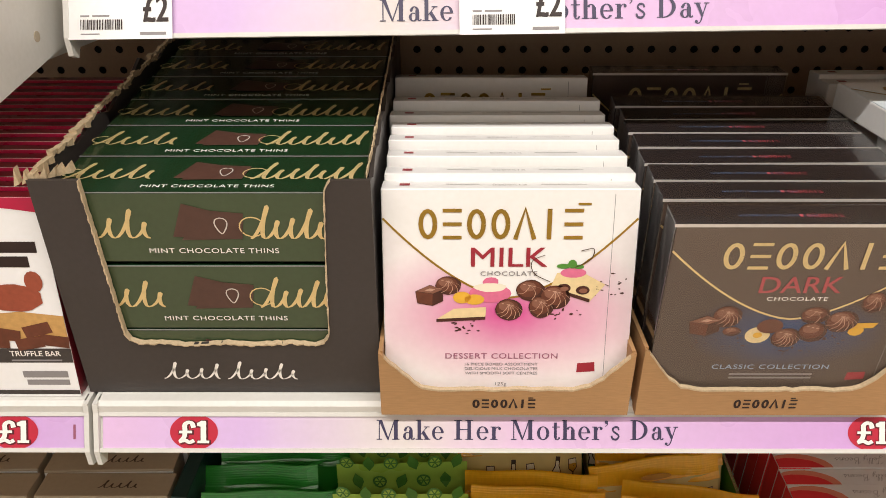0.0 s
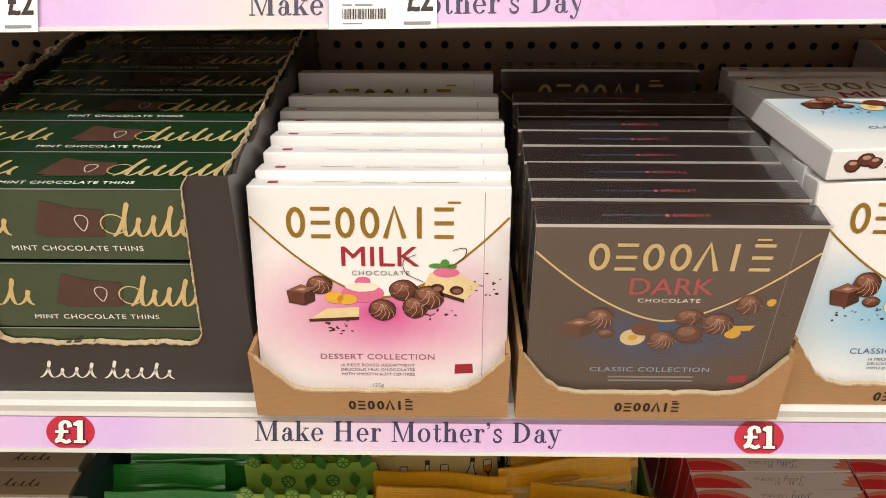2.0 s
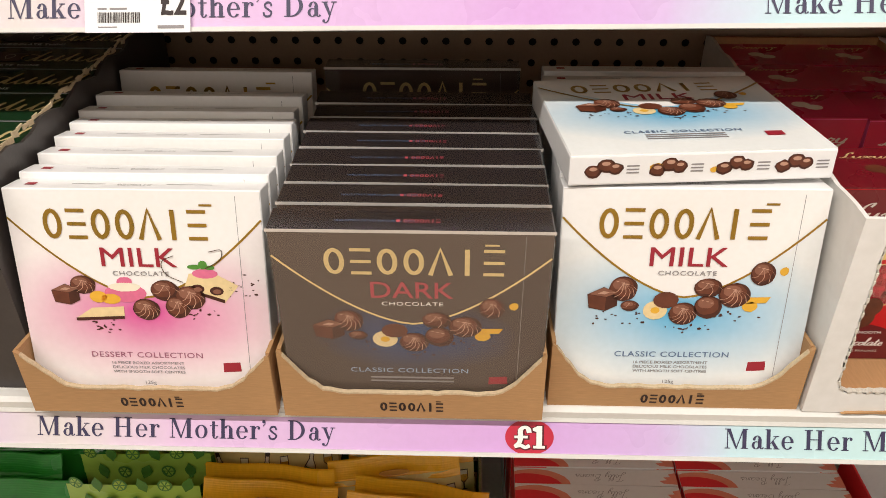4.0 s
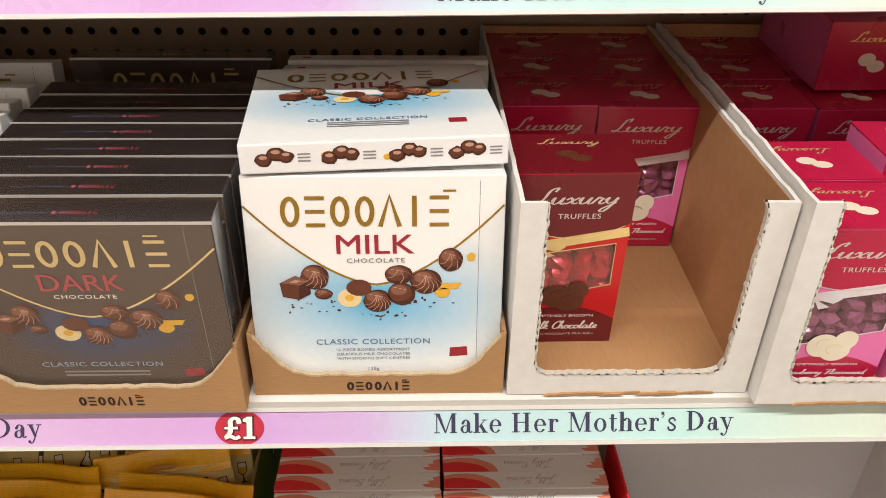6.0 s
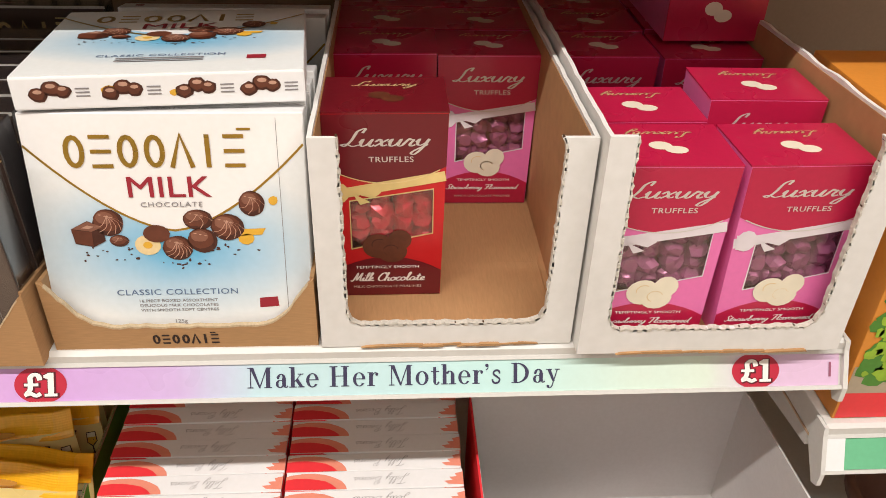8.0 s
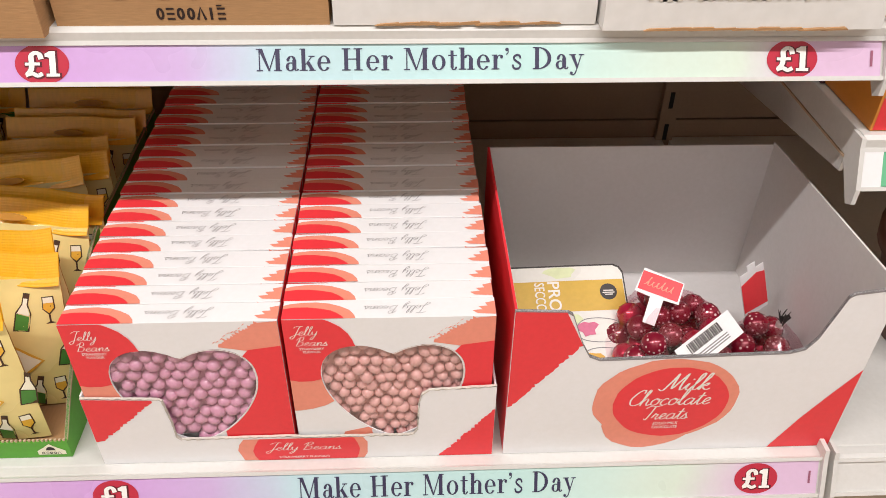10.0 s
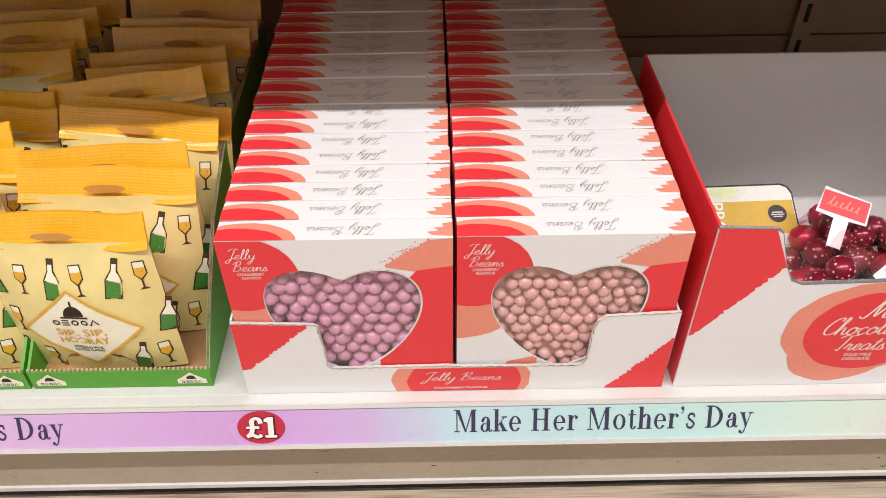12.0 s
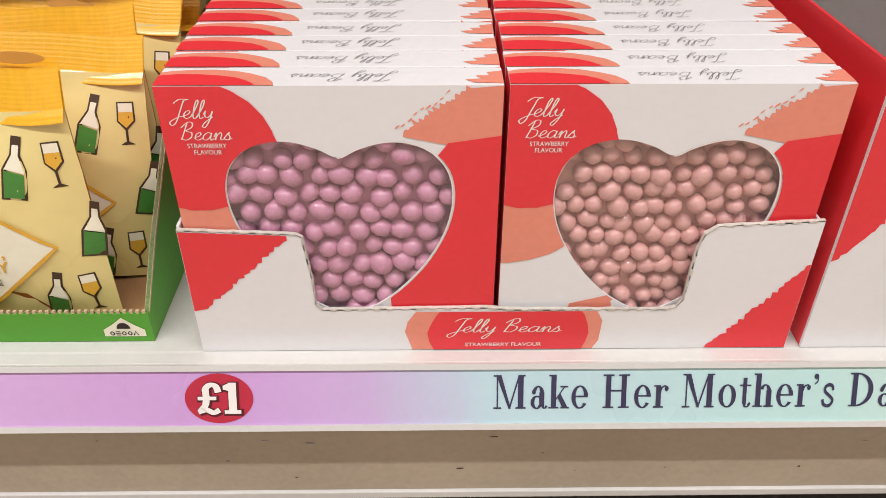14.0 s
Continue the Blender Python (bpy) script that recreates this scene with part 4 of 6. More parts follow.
    if dark:
        bm = bmesh.new()
        grid_film(bm, 16, 14, lambda a, c: (-w / 2 + w * a, -0.0026 - 0.0018 * crease(a * 3.1, c * 2.3), h * c))
        grid_film(bm, 8, 14, lambda a, c: (w / 2 + 0.0012 + 0.0012 * crease(a * 2.0 + 7, c * 5.0), -0.0024 + (d + 0.0024) * a, h * c))
        grid_film(bm, 16, 4, lambda a, c: (-w / 2 + w * a, -0.002 + (d + 0.002) * c, h + 0.0016 + 0.0006 * crease(a * 4.0, c + 3)))
        film = part("film_wrap", bm, WRAP, b, "clear crinkled film", smooth=True)
        film.visible_shadow = False
        # silver bar painting the film's whitish reflection along the top front edge
        part("wrap_glint", block(-w / 2 - 0.0006, w / 2 + 0.0006, -0.0003, 0.0, h - 0.002, h + 0.0004), SILVER, b)
    return b


def kraft_tray(name, m, w, d, h_side, h_front, label, group):
    """An open kraft tray whose front lip dips between two high corners."""
    t = thing(name, m, label, "cardboard tray", group)
    hw, th = w / 2, 0.003
    path = [(-hw + 0.004, h_side - 0.004), (-hw + 0.022, h_front + 0.012), (-hw + 0.032, h_front + 0.003), (-hw + 0.045, h_front), (hw - 0.045, h_front), (hw - 0.032, h_front + 0.003), (hw - 0.022, h_front + 0.012), (hw - 0.004, h_side - 0.004)]
    rnd = random.Random(len(name) + int(w * 1e4))
    fine = [(u, v + rnd.uniform(-0.0009, 0.0009)) for u, v in sub_line(path, 0.006)]
    part("front_wall", prism([(-hw, 0), (hw, 0), (hw, h_side)] + fine[::-1] + [(-hw, h_side)], 0, th), KRAFT, t)
    part("torn_edge", prism([(u, v + 0.0004) for u, v in fine] + [(u, v - 0.0013) for u, v in fine[::-1]], -0.0003, th + 0.0003), TORN, t)
    for s in (-1, 1):
        part("side_wall", prism([(th, 0), (d, 0), (d, h_side * 0.95), (d * 0.4, h_side * 0.8), (th, h_side)], s * hw - (th if s > 0 else 0), s * hw + (th if s < 0 else 0), "x"), KRAFT, t)
    part("base", block(-hw + th, hw - th, th, d, 0.0002, th), KRAFT_IN, t)
    flat("maker_name", name_bars(0, h_front * 0.46, 0.051, 0.009, 7, 0.0019) + [rect(0.018, 0.022, h_front * 0.46 + 0.0055, h_front * 0.46 + 0.0065)], DARK_TEXT, t, front(0, 0.0003))
    return t


SHELF = 0.4868
kraft_tray("display_tray", pose(0.3305, -0.003, SHELF - 0.004), 0.195, 0.32, 0.062, 0.026, "brown cardboard display tray holding white chocolate boxes", "chocolate box trays")
kraft_tray("display_tray", pose(0.5355, -0.003, SHELF - 0.004), 0.203, 0.33, 0.066, 0.026, "brown cardboard display tray holding dark chocolate boxes", "chocolate box trays")
kraft_tray("display_tray", pose(0.7405, 0.011, SHELF - 0.002), 0.197, 0.32, 0.064, 0.022, "brown cardboard display tray holding blue and white chocolate boxes", "chocolate box trays")

milk = choc_box("chocolate_box", pose(0.3315, 0.004, SHELF, -12.5, 0, 0), "pink", "white milk chocolate box with a pink dessert print", "pink dessert boxes")
for k, (y, dx) in enumerate(((0.029, 0.001), (0.060, 0.0005), (0.091, 0.0), (0.119, 0.001), (0.145, -0.002), (0.180, -0.001), (0.243, -0.003))):
    copy_thing(milk, pose(0.3315 + dx, y, SHELF, -12.5, 0, 0.25 * math.sin(5 * k)))
dark = choc_box("chocolate_box", pose(0.5375, 0.005, SHELF - 0.001, 3.2, 0, 0), "dark", "film-wrapped dark chocolate box with gold print", "dark chocolate boxes", h=0.172, w=0.195, d=0.027)
for k, y in enumerate((0.036, 0.066, 0.096, 0.126, 0.156, 0.186, 0.216)):
    copy_thing(dark, pose(0.5375 + 0.002 * math.sin(3 * k), y, SHELF - 0.001, 1.5, 0, 0.5 * math.sin(4 * k)))
copy_thing(dark, pose(0.530, 0.296, SHELF - 0.001, -2, 0, 0))
blue = choc_box("chocolate_box", pose(0.7405, 0.016, SHELF, -10.0, 0, 0.4), "blue", "white milk chocolate box with a blue classic print", "blue classic boxes", h=0.180, w=0.192)
for k, y in enumerate((0.041, 0.067, 0.093)):
    copy_thing(blue, pose(0.7405 + 0.001 * k, y, SHELF, -10.0, 0, 0.3))
copy_thing(blue, pose(0.742, 0.225, SHELF, -8, 0, 0))
copy_thing(blue, pose(0.744, 0.252, SHELF, -8, 0, 0))


def lying_box(m):
    """A blue chocolate box lying on its back, print up."""
    w, h, d = 0.192, 0.165, 0.0235
    b = thing("chocolate_box", m, "white chocolate box lying flat on top of the upright ones", "chocolate box", "blue classic boxes")
    part("body", block(-w / 2, w / 2, 0, h, 0, d - 0.0006, 0.0015), WHITE, b)
    bm = block(-w / 2 + 0.0008, w / 2 - 0.0008, 0, 0.0008, 0.0008, h - 0.0008)
    ob = part("printed_front", bm, PRINT_BLUE, b)
    ob.matrix_basis = pose(0, 0, d, -90, 0, 0)
    pl = top(d, 0.0005)
    UP_OF[pl] = (0, 0, 1)
    curve = [(u, 0.52 * h + 0.36 * h * (abs(u) / (w / 2)) ** 1.6) for u in [(-0.5 + i / 24) * (w - 0.002) for i in range(25)]]
    flat("curve_line", ribbon(curve, 0.0022), GOLD, b, pl)
    flat("maker_name", name_bars(-0.005, 0.83 * h, w * 0.66, 0.122 * h, 7, 0.0034), GOLD, b, pl)
    text("kind_word", "MILK", 0.0, 0.695 * h, w * 0.30, 0.080 * h, RED_TEXT, b, pl, 0.006)
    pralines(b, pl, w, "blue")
    text("range_title", "CLASSIC COLLECTION", -0.004, 0.235 * h, w * 0.46, 0.026 * h, BLUE_TEXT, b, pl, 0.004, space=1.1)
    flat("small_print", [rect(-0.034, 0.026, (0.195 - 0.022 * k) * h, (0.205 - 0.022 * k) * h) for k in range(3)], GREY_TEXT, b, pl)
    flat("seal", [rect(0.29 * w, 0.36 * w, 0.16 * h, 0.21 * h)], RED_TEXT, b, pl)
    fr = front(0, 0.0003)
    dots, hi, cap = [], [], []
    for k, u in enumerate((-0.072, -0.026, 0.022, 0.065)):
        for j, (du, dv, r) in enumerate(((-0.007, -0.001, 0.006), (0.002, 0.003, 0.0065), (0.009, 0.001, 0.0055))):
            dots.append(oval(u + du, d * 0.5 + dv, r, r * 0.85, 12, rough=0.1, seed=k * 3 + j))
            hi.append(oval(u + du, d * 0.5 + dv + 0.002, r * 0.5, r * 0.25, 8))
        cap += [rect(u + 0.017, u + 0.026, d * 0.5 - 0.003 + 0.0026 * j, d * 0.5 - 0.002 + 0.0026 * j) for j in range(3)]
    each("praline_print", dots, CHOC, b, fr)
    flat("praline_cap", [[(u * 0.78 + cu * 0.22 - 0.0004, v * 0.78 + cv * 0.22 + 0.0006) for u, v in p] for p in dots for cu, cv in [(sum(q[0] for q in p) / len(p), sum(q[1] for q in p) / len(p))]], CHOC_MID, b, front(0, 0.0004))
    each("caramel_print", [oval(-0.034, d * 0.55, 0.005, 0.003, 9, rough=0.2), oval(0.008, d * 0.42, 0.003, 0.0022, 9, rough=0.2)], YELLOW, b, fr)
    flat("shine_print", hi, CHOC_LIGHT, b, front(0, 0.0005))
    flat("small_print", cap, GREY_TEXT, b, fr)
    return b


lying_box(pose(0.7425, 0.052, 0.6665, -3.0, 0, 5.0))


# ---------------------------------------------------------------- mint thins
def mint_box(m):
    w, d, h = 0.222, 0.0585, 0.0575
    b = thing("mint_box", m, "dark green box of mint chocolate thins with gold script", "chocolate box", "mint boxes")
    part("body", block(-w / 2, w / 2, 0, d, 0, h, 0.0012), GREEN_BOX, b)
    part("lid_print", block(-w / 2 + 0.001, w / 2 - 0.001, 0.001, d - 0.001, h, h + 0.0003), GREEN_TOP, b)
    # the bright highlight on the top front edge, painted as a pale bar
    part("edge_highlight", block(-w / 2, w / 2, -0.0004, 0.0003, h - 0.0002, h + 0.0004), GREY_TEXT, b, "pale line painted as the highlight along the lid edge")
    for pl, pl2, cz, hh, tz in ((front(0, 0.0004), front(0, 0.0007), 0.034, 0.022, 0.010), (top(h, 0.0007), top(h, 0.001), 0.034, 0.022, 0.009)):
        flat("script_name", squiggle(-0.072, cz, 0.064, hh * 1.2, 5, 0.0024) + squiggle(0.070, cz, 0.074, hh * 1.25, 7, 0.0024) +
             ribbon(oval(-0.104, cz - 0.004, 0.008, 0.006, 14, 60, 380), 0.001) + ribbon(oval(0.030, cz - 0.004, 0.009, 0.008, 14, 40, 380), 0.001), GOLD_PALE, b, pl, "gold script drawn as loops")
        flat("chocolate_print", [[(-0.028, cz - 0.012), (0.0, cz - 0.014), (0.006, cz + 0.008), (-0.018, cz + 0.015)], [(-0.022, cz - 0.015), (0.022, cz - 0.014), (0.025, cz + 0.007), (-0.006, cz + 0.010)]], CHOC_PRINT, b, pl)
        flat("leaf_line", ribbon([(0.008 + 0.0042 * math.sin(a) * (1 - 0.5 * math.cos(a)), cz - 0.003 - 0.0065 * math.cos(a)) for a in [i * math.pi / 8 for i in range(17)]], 0.0009), SILVER, b, pl2)
        text("description", "MINT CHOCOLATE THINS", 0.0, tz, 0.095, 0.0042, WHITE_TEXT, b, pl, 0.004, space=1.1)
    return b


def mint_carton():
    x0, x1, y0, z0, zt, d, th = -0.006, 0.232, 0.019, SHELF, 0.679, 0.40, 0.003
    c = thing("mint_carton", pose(0, 0, 0), "black torn-open display carton full of mint boxes", "carton")
    cut = [(0.030, zt)] + [(0.030 + 0.005 * i / 6, zt - 0.004 - 0.128 * i / 6) for i in range(7)] + [(0.038, 0.541), (0.044, 0.537)] + [(0.044 + 0.138 * i / 8, 0.5365 + 0.0012 * math.sin(i * 2.1)) for i in range(1, 9)] + [(0.189, 0.539), (0.1935, 0.546), (0.1955, 0.60), (0.199, 0.664), (0.1995, 0.672), (0.204, zt)]
    fine = sub_line(cut, 0.004)
    part("front_wall", prism([(x0, z0)] + [(x1, z0), (x1, zt)] + fine[::-1] + [(x0, zt)], y0, y0 + th), BLACK, c)
    rnd = random.Random(5)
    jag = [(u, v + rnd.uniform(-0.0006, 0.0006)) for u, v in fine]
    bm = bmesh.new()
    for i, q in enumerate(ribbon(jag, 0.0009, 0.7)):
        add_prism(bm, q, y0 - 0.0012 - 0.0008 * (i % 2), y0 + th + 0.0004)
    part("torn_edge", bm, TORN, c, "pale serrated cut edge")
    for s, x in ((-1, x0), (1, x1 - th)):
        prof = [(y0 + th, z0), (y0 + d, z0), (y0 + d, zt - 0.006)] + [(y0 + d - (d - th) * i / 22, zt - 0.004 + 0.004 * math.sin(i * 1.7) + (0.012 if i in (9, 10) and s < 0 else 0)) for i in range(1, 22)] + [(y0 + th, zt)]
        part("side_wall", prism(prof, x, x + th, "x"), BLACK, c)
        bm = bmesh.new()
        for i in range(48):
            ya, yb = y0 + th + d * i / 48.3, y0 + th + d * (i + 1.0) / 48.3
            wd = (0.0022 if s < 0 else 0.0010) * (1 + rnd.random()) + (0.004 * rnd.random() if s < 0 and i < 14 else 0)
            za, out = zt - 0.003 + 0.004 * rnd.random(), -s * wd
            add_prism(bm, [(ya, za), (yb, za + rnd.uniform(-0.003, 0.004)), (yb, za + 0.0035), (ya, za + 0.003 + rnd.uniform(0, 0.002))], (x if s > 0 else x + th) - abs(out) * (0.6 if s < 0 else 0.25), (x if s > 0 else x + th) + abs(out) * 0.4, "x")
        part("torn_rim", bm, TORN, c, "ragged brown torn rim")
    part("base", block(x0 + th, x1 - th, y0 + th, y0 + d, z0 + 0.0003, z0 + 0.002), KRAFT_IN, c)
    part("back_wall", block(x0 + th, x1 - th, y0 + d - th, y0 + d, z0, zt - 0.01), BLACK, c)
    bm = bmesh.new()
    for k in range(7):
        a = rnd.uniform(-0.6, 0.6)
        add_prism(bm, [(x0 - 0.008 + 0.004 * k, zt - 0.004), (x0 - 0.004 + 0.005 * k, zt - 0.002), (x0 - 0.005 + 0.005 * k + 0.004 * a, zt + 0.005 + 0.005 * rnd.random())], y0 - 0.002 + 0.003 * k, y0 + 0.004 + 0.003 * k)
    part("torn_corner", bm, TORN, c)
    pl = front(y0, 0.0004)
    flat("script_name", squiggle(0.083, 0.510, 0.045, 0.017, 4, 0.0017) + squiggle(0.140, 0.510, 0.056, 0.018, 5, 0.0017), WHITE_TEXT, c, pl, "white script drawn as loops")


mint_carton()
first = None
for r in range(6):
    for lay in range(3):
        m = pose(0.1135 + 0.001 * math.sin(7 * r + lay), 0.0235 + 0.0605 * r, SHELF + 0.0025 + 0.0592 * lay + (0.002 if lay == 2 else 0), 0, 0, 0.3 * math.sin(3 * r))
        if first is None:
            first = mint_box(m)
        else:
            copy_thing(first, m)


# ---------------------------------------------------------------- truffle boxes in white trays
def white_tray(m, w, d, h, lip, label):
    """A white tray with high posts, torn front opening and kraft lining."""
    t = thing("truffle_tray", m, label, "cardboard tray", "truffle trays")
    hw, th = w / 2, 0.0032
    rnd = random.Random(int(w * 1000))
    path = [(-hw + 0.019, h)] + [(-hw + 0.0195, h - 0.008), (-hw + 0.0205, lip + 0.012), (-hw + 0.023, lip + 0.004), (-hw + 0.030, lip), (hw - 0.034, lip), (hw - 0.026, lip + 0.005), (hw - 0.0225, lip + 0.014), (hw - 0.021, h - 0.008), (hw - 0.024, h)]
    fine = sub_line(path, 0.0035)
    jag = [(u + rnd.uniform(-0.0006, 0.0006), v + rnd.uniform(-0.0007, 0.0007)) for u, v in fine]
    part("front_wall", prism([(-hw, 0), (hw, 0), (hw, h)] + fine[::-1] + [(-hw, h)], 0, th), TRAY_WHITE, t)
    bm = bmesh.new()
    for i, q in enumerate(ribbon(jag, 0.0016, 0.6)):
        add_prism(bm, q, -0.0006 + 0.0006 * (i % 2), th + 0.0012)
    part("torn_edge", bm, TORN_WHITE, t, "torn fluted edge")
    bm = bmesh.new()
    for u, v in jag[::2]:
        k = rnd.uniform(0.25, 0.8)
        add_box(bm, u - 0.0009 * k, u + 0.0009 * k, th * 0.25, th * 1.05, v - 0.0004, v + 0.0012 * k)
    part("flute", bm, OUTLINE, t)
    for s in (-1, 1):
        a, b = (s * hw - th, s * hw) if s > 0 else (-hw, -hw + th)
        prof = [(th, 0), (d, 0), (d, h - 0.012)] + [(d - (d - th) * i / 26, h - 0.010 + 0.010 * (i / 26) + rnd.uniform(-0.0012, 0.0012)) for i in range(1, 26)] + [(th, h)]
        part("side_wall", prism(prof, a, b, "x"), TRAY_WHITE, t)
        x = a - 0.0008 if s > 0 else b
        part("lining", prism([(th, 0.003), (d - 0.004, 0.003), (d - 0.004, h - 0.014), (th, h - 0.003)], x, x + 0.0008, "x"), KRAFT_IN, t)
    part("base", block(-hw + th, hw - th, th, d, 0.0005, 0.0035), KRAFT_IN, t)
    part("base_flap", block(-hw + 0.008, hw - 0.010, 0.02, 0.105, 0.0035, 0.0055, 0.0006), KRAFT_IN, t)
    part("back_wall", block(-hw + th, hw - th, d - th, d, 0, h - 0.013), KRAFT_IN, t)
    bm = bmesh.new()
    for k in range(9):
        u = -hw + 0.03 + (w - 0.06) * k / 9
        add_prism(bm, [(u, 0.0), (u + w / 10, 0.0005), (u + w / 11, 0.0015 + 0.0015 * rnd.random()), (u + 0.004, 0.0018 * rnd.random() + 0.001)], -0.002 * rnd.random() - 0.001, 0)
    part("peeled_board", bm, KRAFT, t, "peeled brown layer along the bottom")
    return t


white_tray(pose(0.9385, 0.008, SHELF), 0.193, 0.42, 0.177, 0.021, "white cardboard tray, half empty, brown inside")
white_tray(pose(1.1410, -0.006, SHELF + 0.0005), 0.207, 0.42, 0.184, 0.023, "white cardboard tray full of pink truffle boxes")


def lump(r, seed):
    """A crumpled foil-wrapped sweet."""
    bm = bmesh.new()
    bmesh.ops.create_icosphere(bm, subdivisions=2, radius=r)
    rnd = random.Random(seed)
    for v in bm.verts:
        v.co *= 1 + rnd.uniform(-0.26, 0.2)
    mesh = bpy.data.meshes.new("sweet")
    bm.to_mesh(mesh)
    bm.free()
    return mesh


SWEETS = {}


def truffle_box(m, red, label, h=0.160, window=True, upright_word=False):
    """A tall truffle carton with a lid print, ribbon, window and scoop picture; front at y=0."""
    w, d = 0.0925, 0.066
    b = thing("truffle_box", m, label, "truffle box", "truffle boxes")
    body, lid = (LUX_SCARLET, LUX_DARK) if red else (LUX_PINK, LUX_RED)
    hw, bw = w / 2, w / 2 * 0.93
    def edge(z):
        return bw + (hw - bw) * z / h
    # carton: back, sides and lid; the front is a frame round the window
    bm = bmesh.new()
    y1 = d
    lo = [(-bw, 0.0), (bw, 0.0), (bw, y1), (-bw, y1)]
    hi = [(-hw, 0.0), (hw, 0.0), (hw, y1), (-hw, y1)]
    vl = [bm.verts.new((x, y, 0)) for x, y in lo]
    vh = [bm.verts.new((x, y, h)) for x, y in hi]
    for i in (1, 2, 3):
        bm.faces.new((vl[i], vl[(i + 1) % 4], vh[(i + 1) % 4], vh[i]))
    bm.faces.new(vl[::-1])
    bm.faces.new(vh)
    part("carton", bm, body, b)
    wx0, wx1, za, zb, zc, zd = -0.028, 0.036, 0.046, 0.060, 0.090, 0.100
    # window corners: bottom left za, bottom right zb, top right zd, top left zc
    fr = front(0, 0.0)
    polys = [[(-edge(0), 0), (edge(0), 0), (wx1, zb), (wx0, za)], [(edge(0), 0), (hw, h), (wx1, zd), (wx1, zb)], [(hw, h), (-hw, h), (wx0, zc), (wx1, zd)], [(-hw, h), (-edge(0), 0), (wx0, za), (wx0, zc)]]
    flat("front_panel", polys, body, b, fr)
    flat("window_rim", ribbon([(wx0, za), (wx1, zb), (wx1, zd), (wx0, zc), (wx0, za)], 0.0012), GOLD_PALE if red else BOW, b, front(0, 0.0004))
    part("inner_panel", block(wx0 - 0.006, wx1 + 0.006, 0.016, 0.017, za - 0.01, zd + 0.01), LUX_DARK, b)
    if window:
        rnd = random.Random(21 if red else 22)
        for k in range(16):
            key = (red, k % 4)
            if key not in SWEETS:
                SWEETS[key] = lump(0.0102, k + (50 if red else 0))
                SWEETS[key].materials.append(FOIL_RED if red else FOIL)
            o = link_mesh("wrapped_sweet", SWEETS[key], b, "")
            o.matrix_basis = pose(wx0 + 0.006 + (k % 4) * 0.0175 + rnd.uniform(-0.002, 0.002), 0.0125, za + 0.008 + (k // 4) * 0.0125 + rnd.uniform(-0.002, 0.002), rnd.uniform(0, 360), rnd.uniform(0, 360), 0)
        film = part("window_film", prism([(wx0, za), (wx1, zb), (wx1, zd), (wx0, zc)], -0.0002, 0.0), WRAP, b)
        film.visible_shadow = False
    # lid print with a round lower edge
    arc = [(-edge(h * 0.74), h * 0.735)] + [(u * edge(h * 0.7), h * (0.735 - 0.085 * (1 - u * u))) for u in [-0.9 + 0.15 * i for i in range(13)]] + [(edge(h * 0.74), h * 0.735), (hw - 0.0002, h - 0.0003), (-hw + 0.0002, h - 0.0003)]
    flat("lid_print", [arc], lid, b, front(0, 0.0003))
    flat("lid_line", ribbon(arc[1:-3], 0.0009), GOLD_PALE if red else SILVER, b, front(0, 0.0005))
    part("lid", prism([(-hw - 0.0004, 0.0), (hw + 0.0004, 0.0), (hw + 0.0004, d + 0.0004), (-hw - 0.0004, d + 0.0004)], h, h + 0.0012, "z"), lid, b)
    script("word", "Luxury", 0.0, h * 0.865, w * 0.72, h * 0.135, SILVER, b, front(0, 0.0006), 0.12, 0.26, 0.35)
    text("word", "TRUFFLES", 0.004, h * 0.775, w * 0.36, h * 0.028, SILVER, b, front(0, 0.0006), 0.012, space=1.1)
    # ribbon and bow
    flat("ribbon_print", ribbon([(-edge(h * 0.6), h * 0.585), (edge(h * 0.6), h * 0.685)], 0.0085), BOW_GOLD if red else BOW, b, front(0, 0.0004))
    flat("bow_print", [oval(-0.036 + 0.0, h * 0.60, 0.008, 0.009, 12), [(-0.026, h * 0.60), (-0.006, h * 0.645), (-0.004, h * 0.60), (-0.010, h * 0.57)], [(-0.030, h * 0.60), (-0.044, h * 0.635), (-0.0425, h * 0.55), (-0.034, h * 0.56)],
                       [(-0.026, h * 0.60), (-0.012, h * 0.55), (-0.020, h * 0.535)]], BOW_GOLD if red else BOW, b, front(0, 0.0007))
    # scoops and the lower band
    low = [(-edge(0) + 0.0002, 0.0004), (edge(0) - 0.0002, 0.0004), (edge(h * 0.15) - 0.0002, h * 0.15)] + [(edge(h * 0.2) * (1 - 0.2 * i), h * (0.15 + 0.085 * (1 - (1 - 0.2 * i) ** 2))) for i in range(1, 10)] + [(-edge(h * 0.15) + 0.0002, h * 0.15)]
    flat("band_print", [low], LUX_DARK if red else LUX_RED, b, front(0, 0.0004))
    scoop = CHOC_MID if red else CREAMY
    for k, o in enumerate((oval(-0.007, h * 0.30, 0.0125, 0.0115, 16), oval(0.010, h * 0.335, 0.0095, 0.0095, 14), oval(0.004, h * 0.268, 0.012, 0.0105, 16))):
        flat("scoop_print", [o], scoop, b, front(0, 0.0008 + 0.0001 * k))
    flat("scoop_line", ribbon(oval(0.003, h * 0.275, 0.006, 0.005, 10, 20, 250), 0.0009) + ribbon(oval(-0.006, h * 0.31, 0.006, 0.005, 10, 60, 200), 0.0007), CHOC if red else NUT, b, front(0, 0.001))
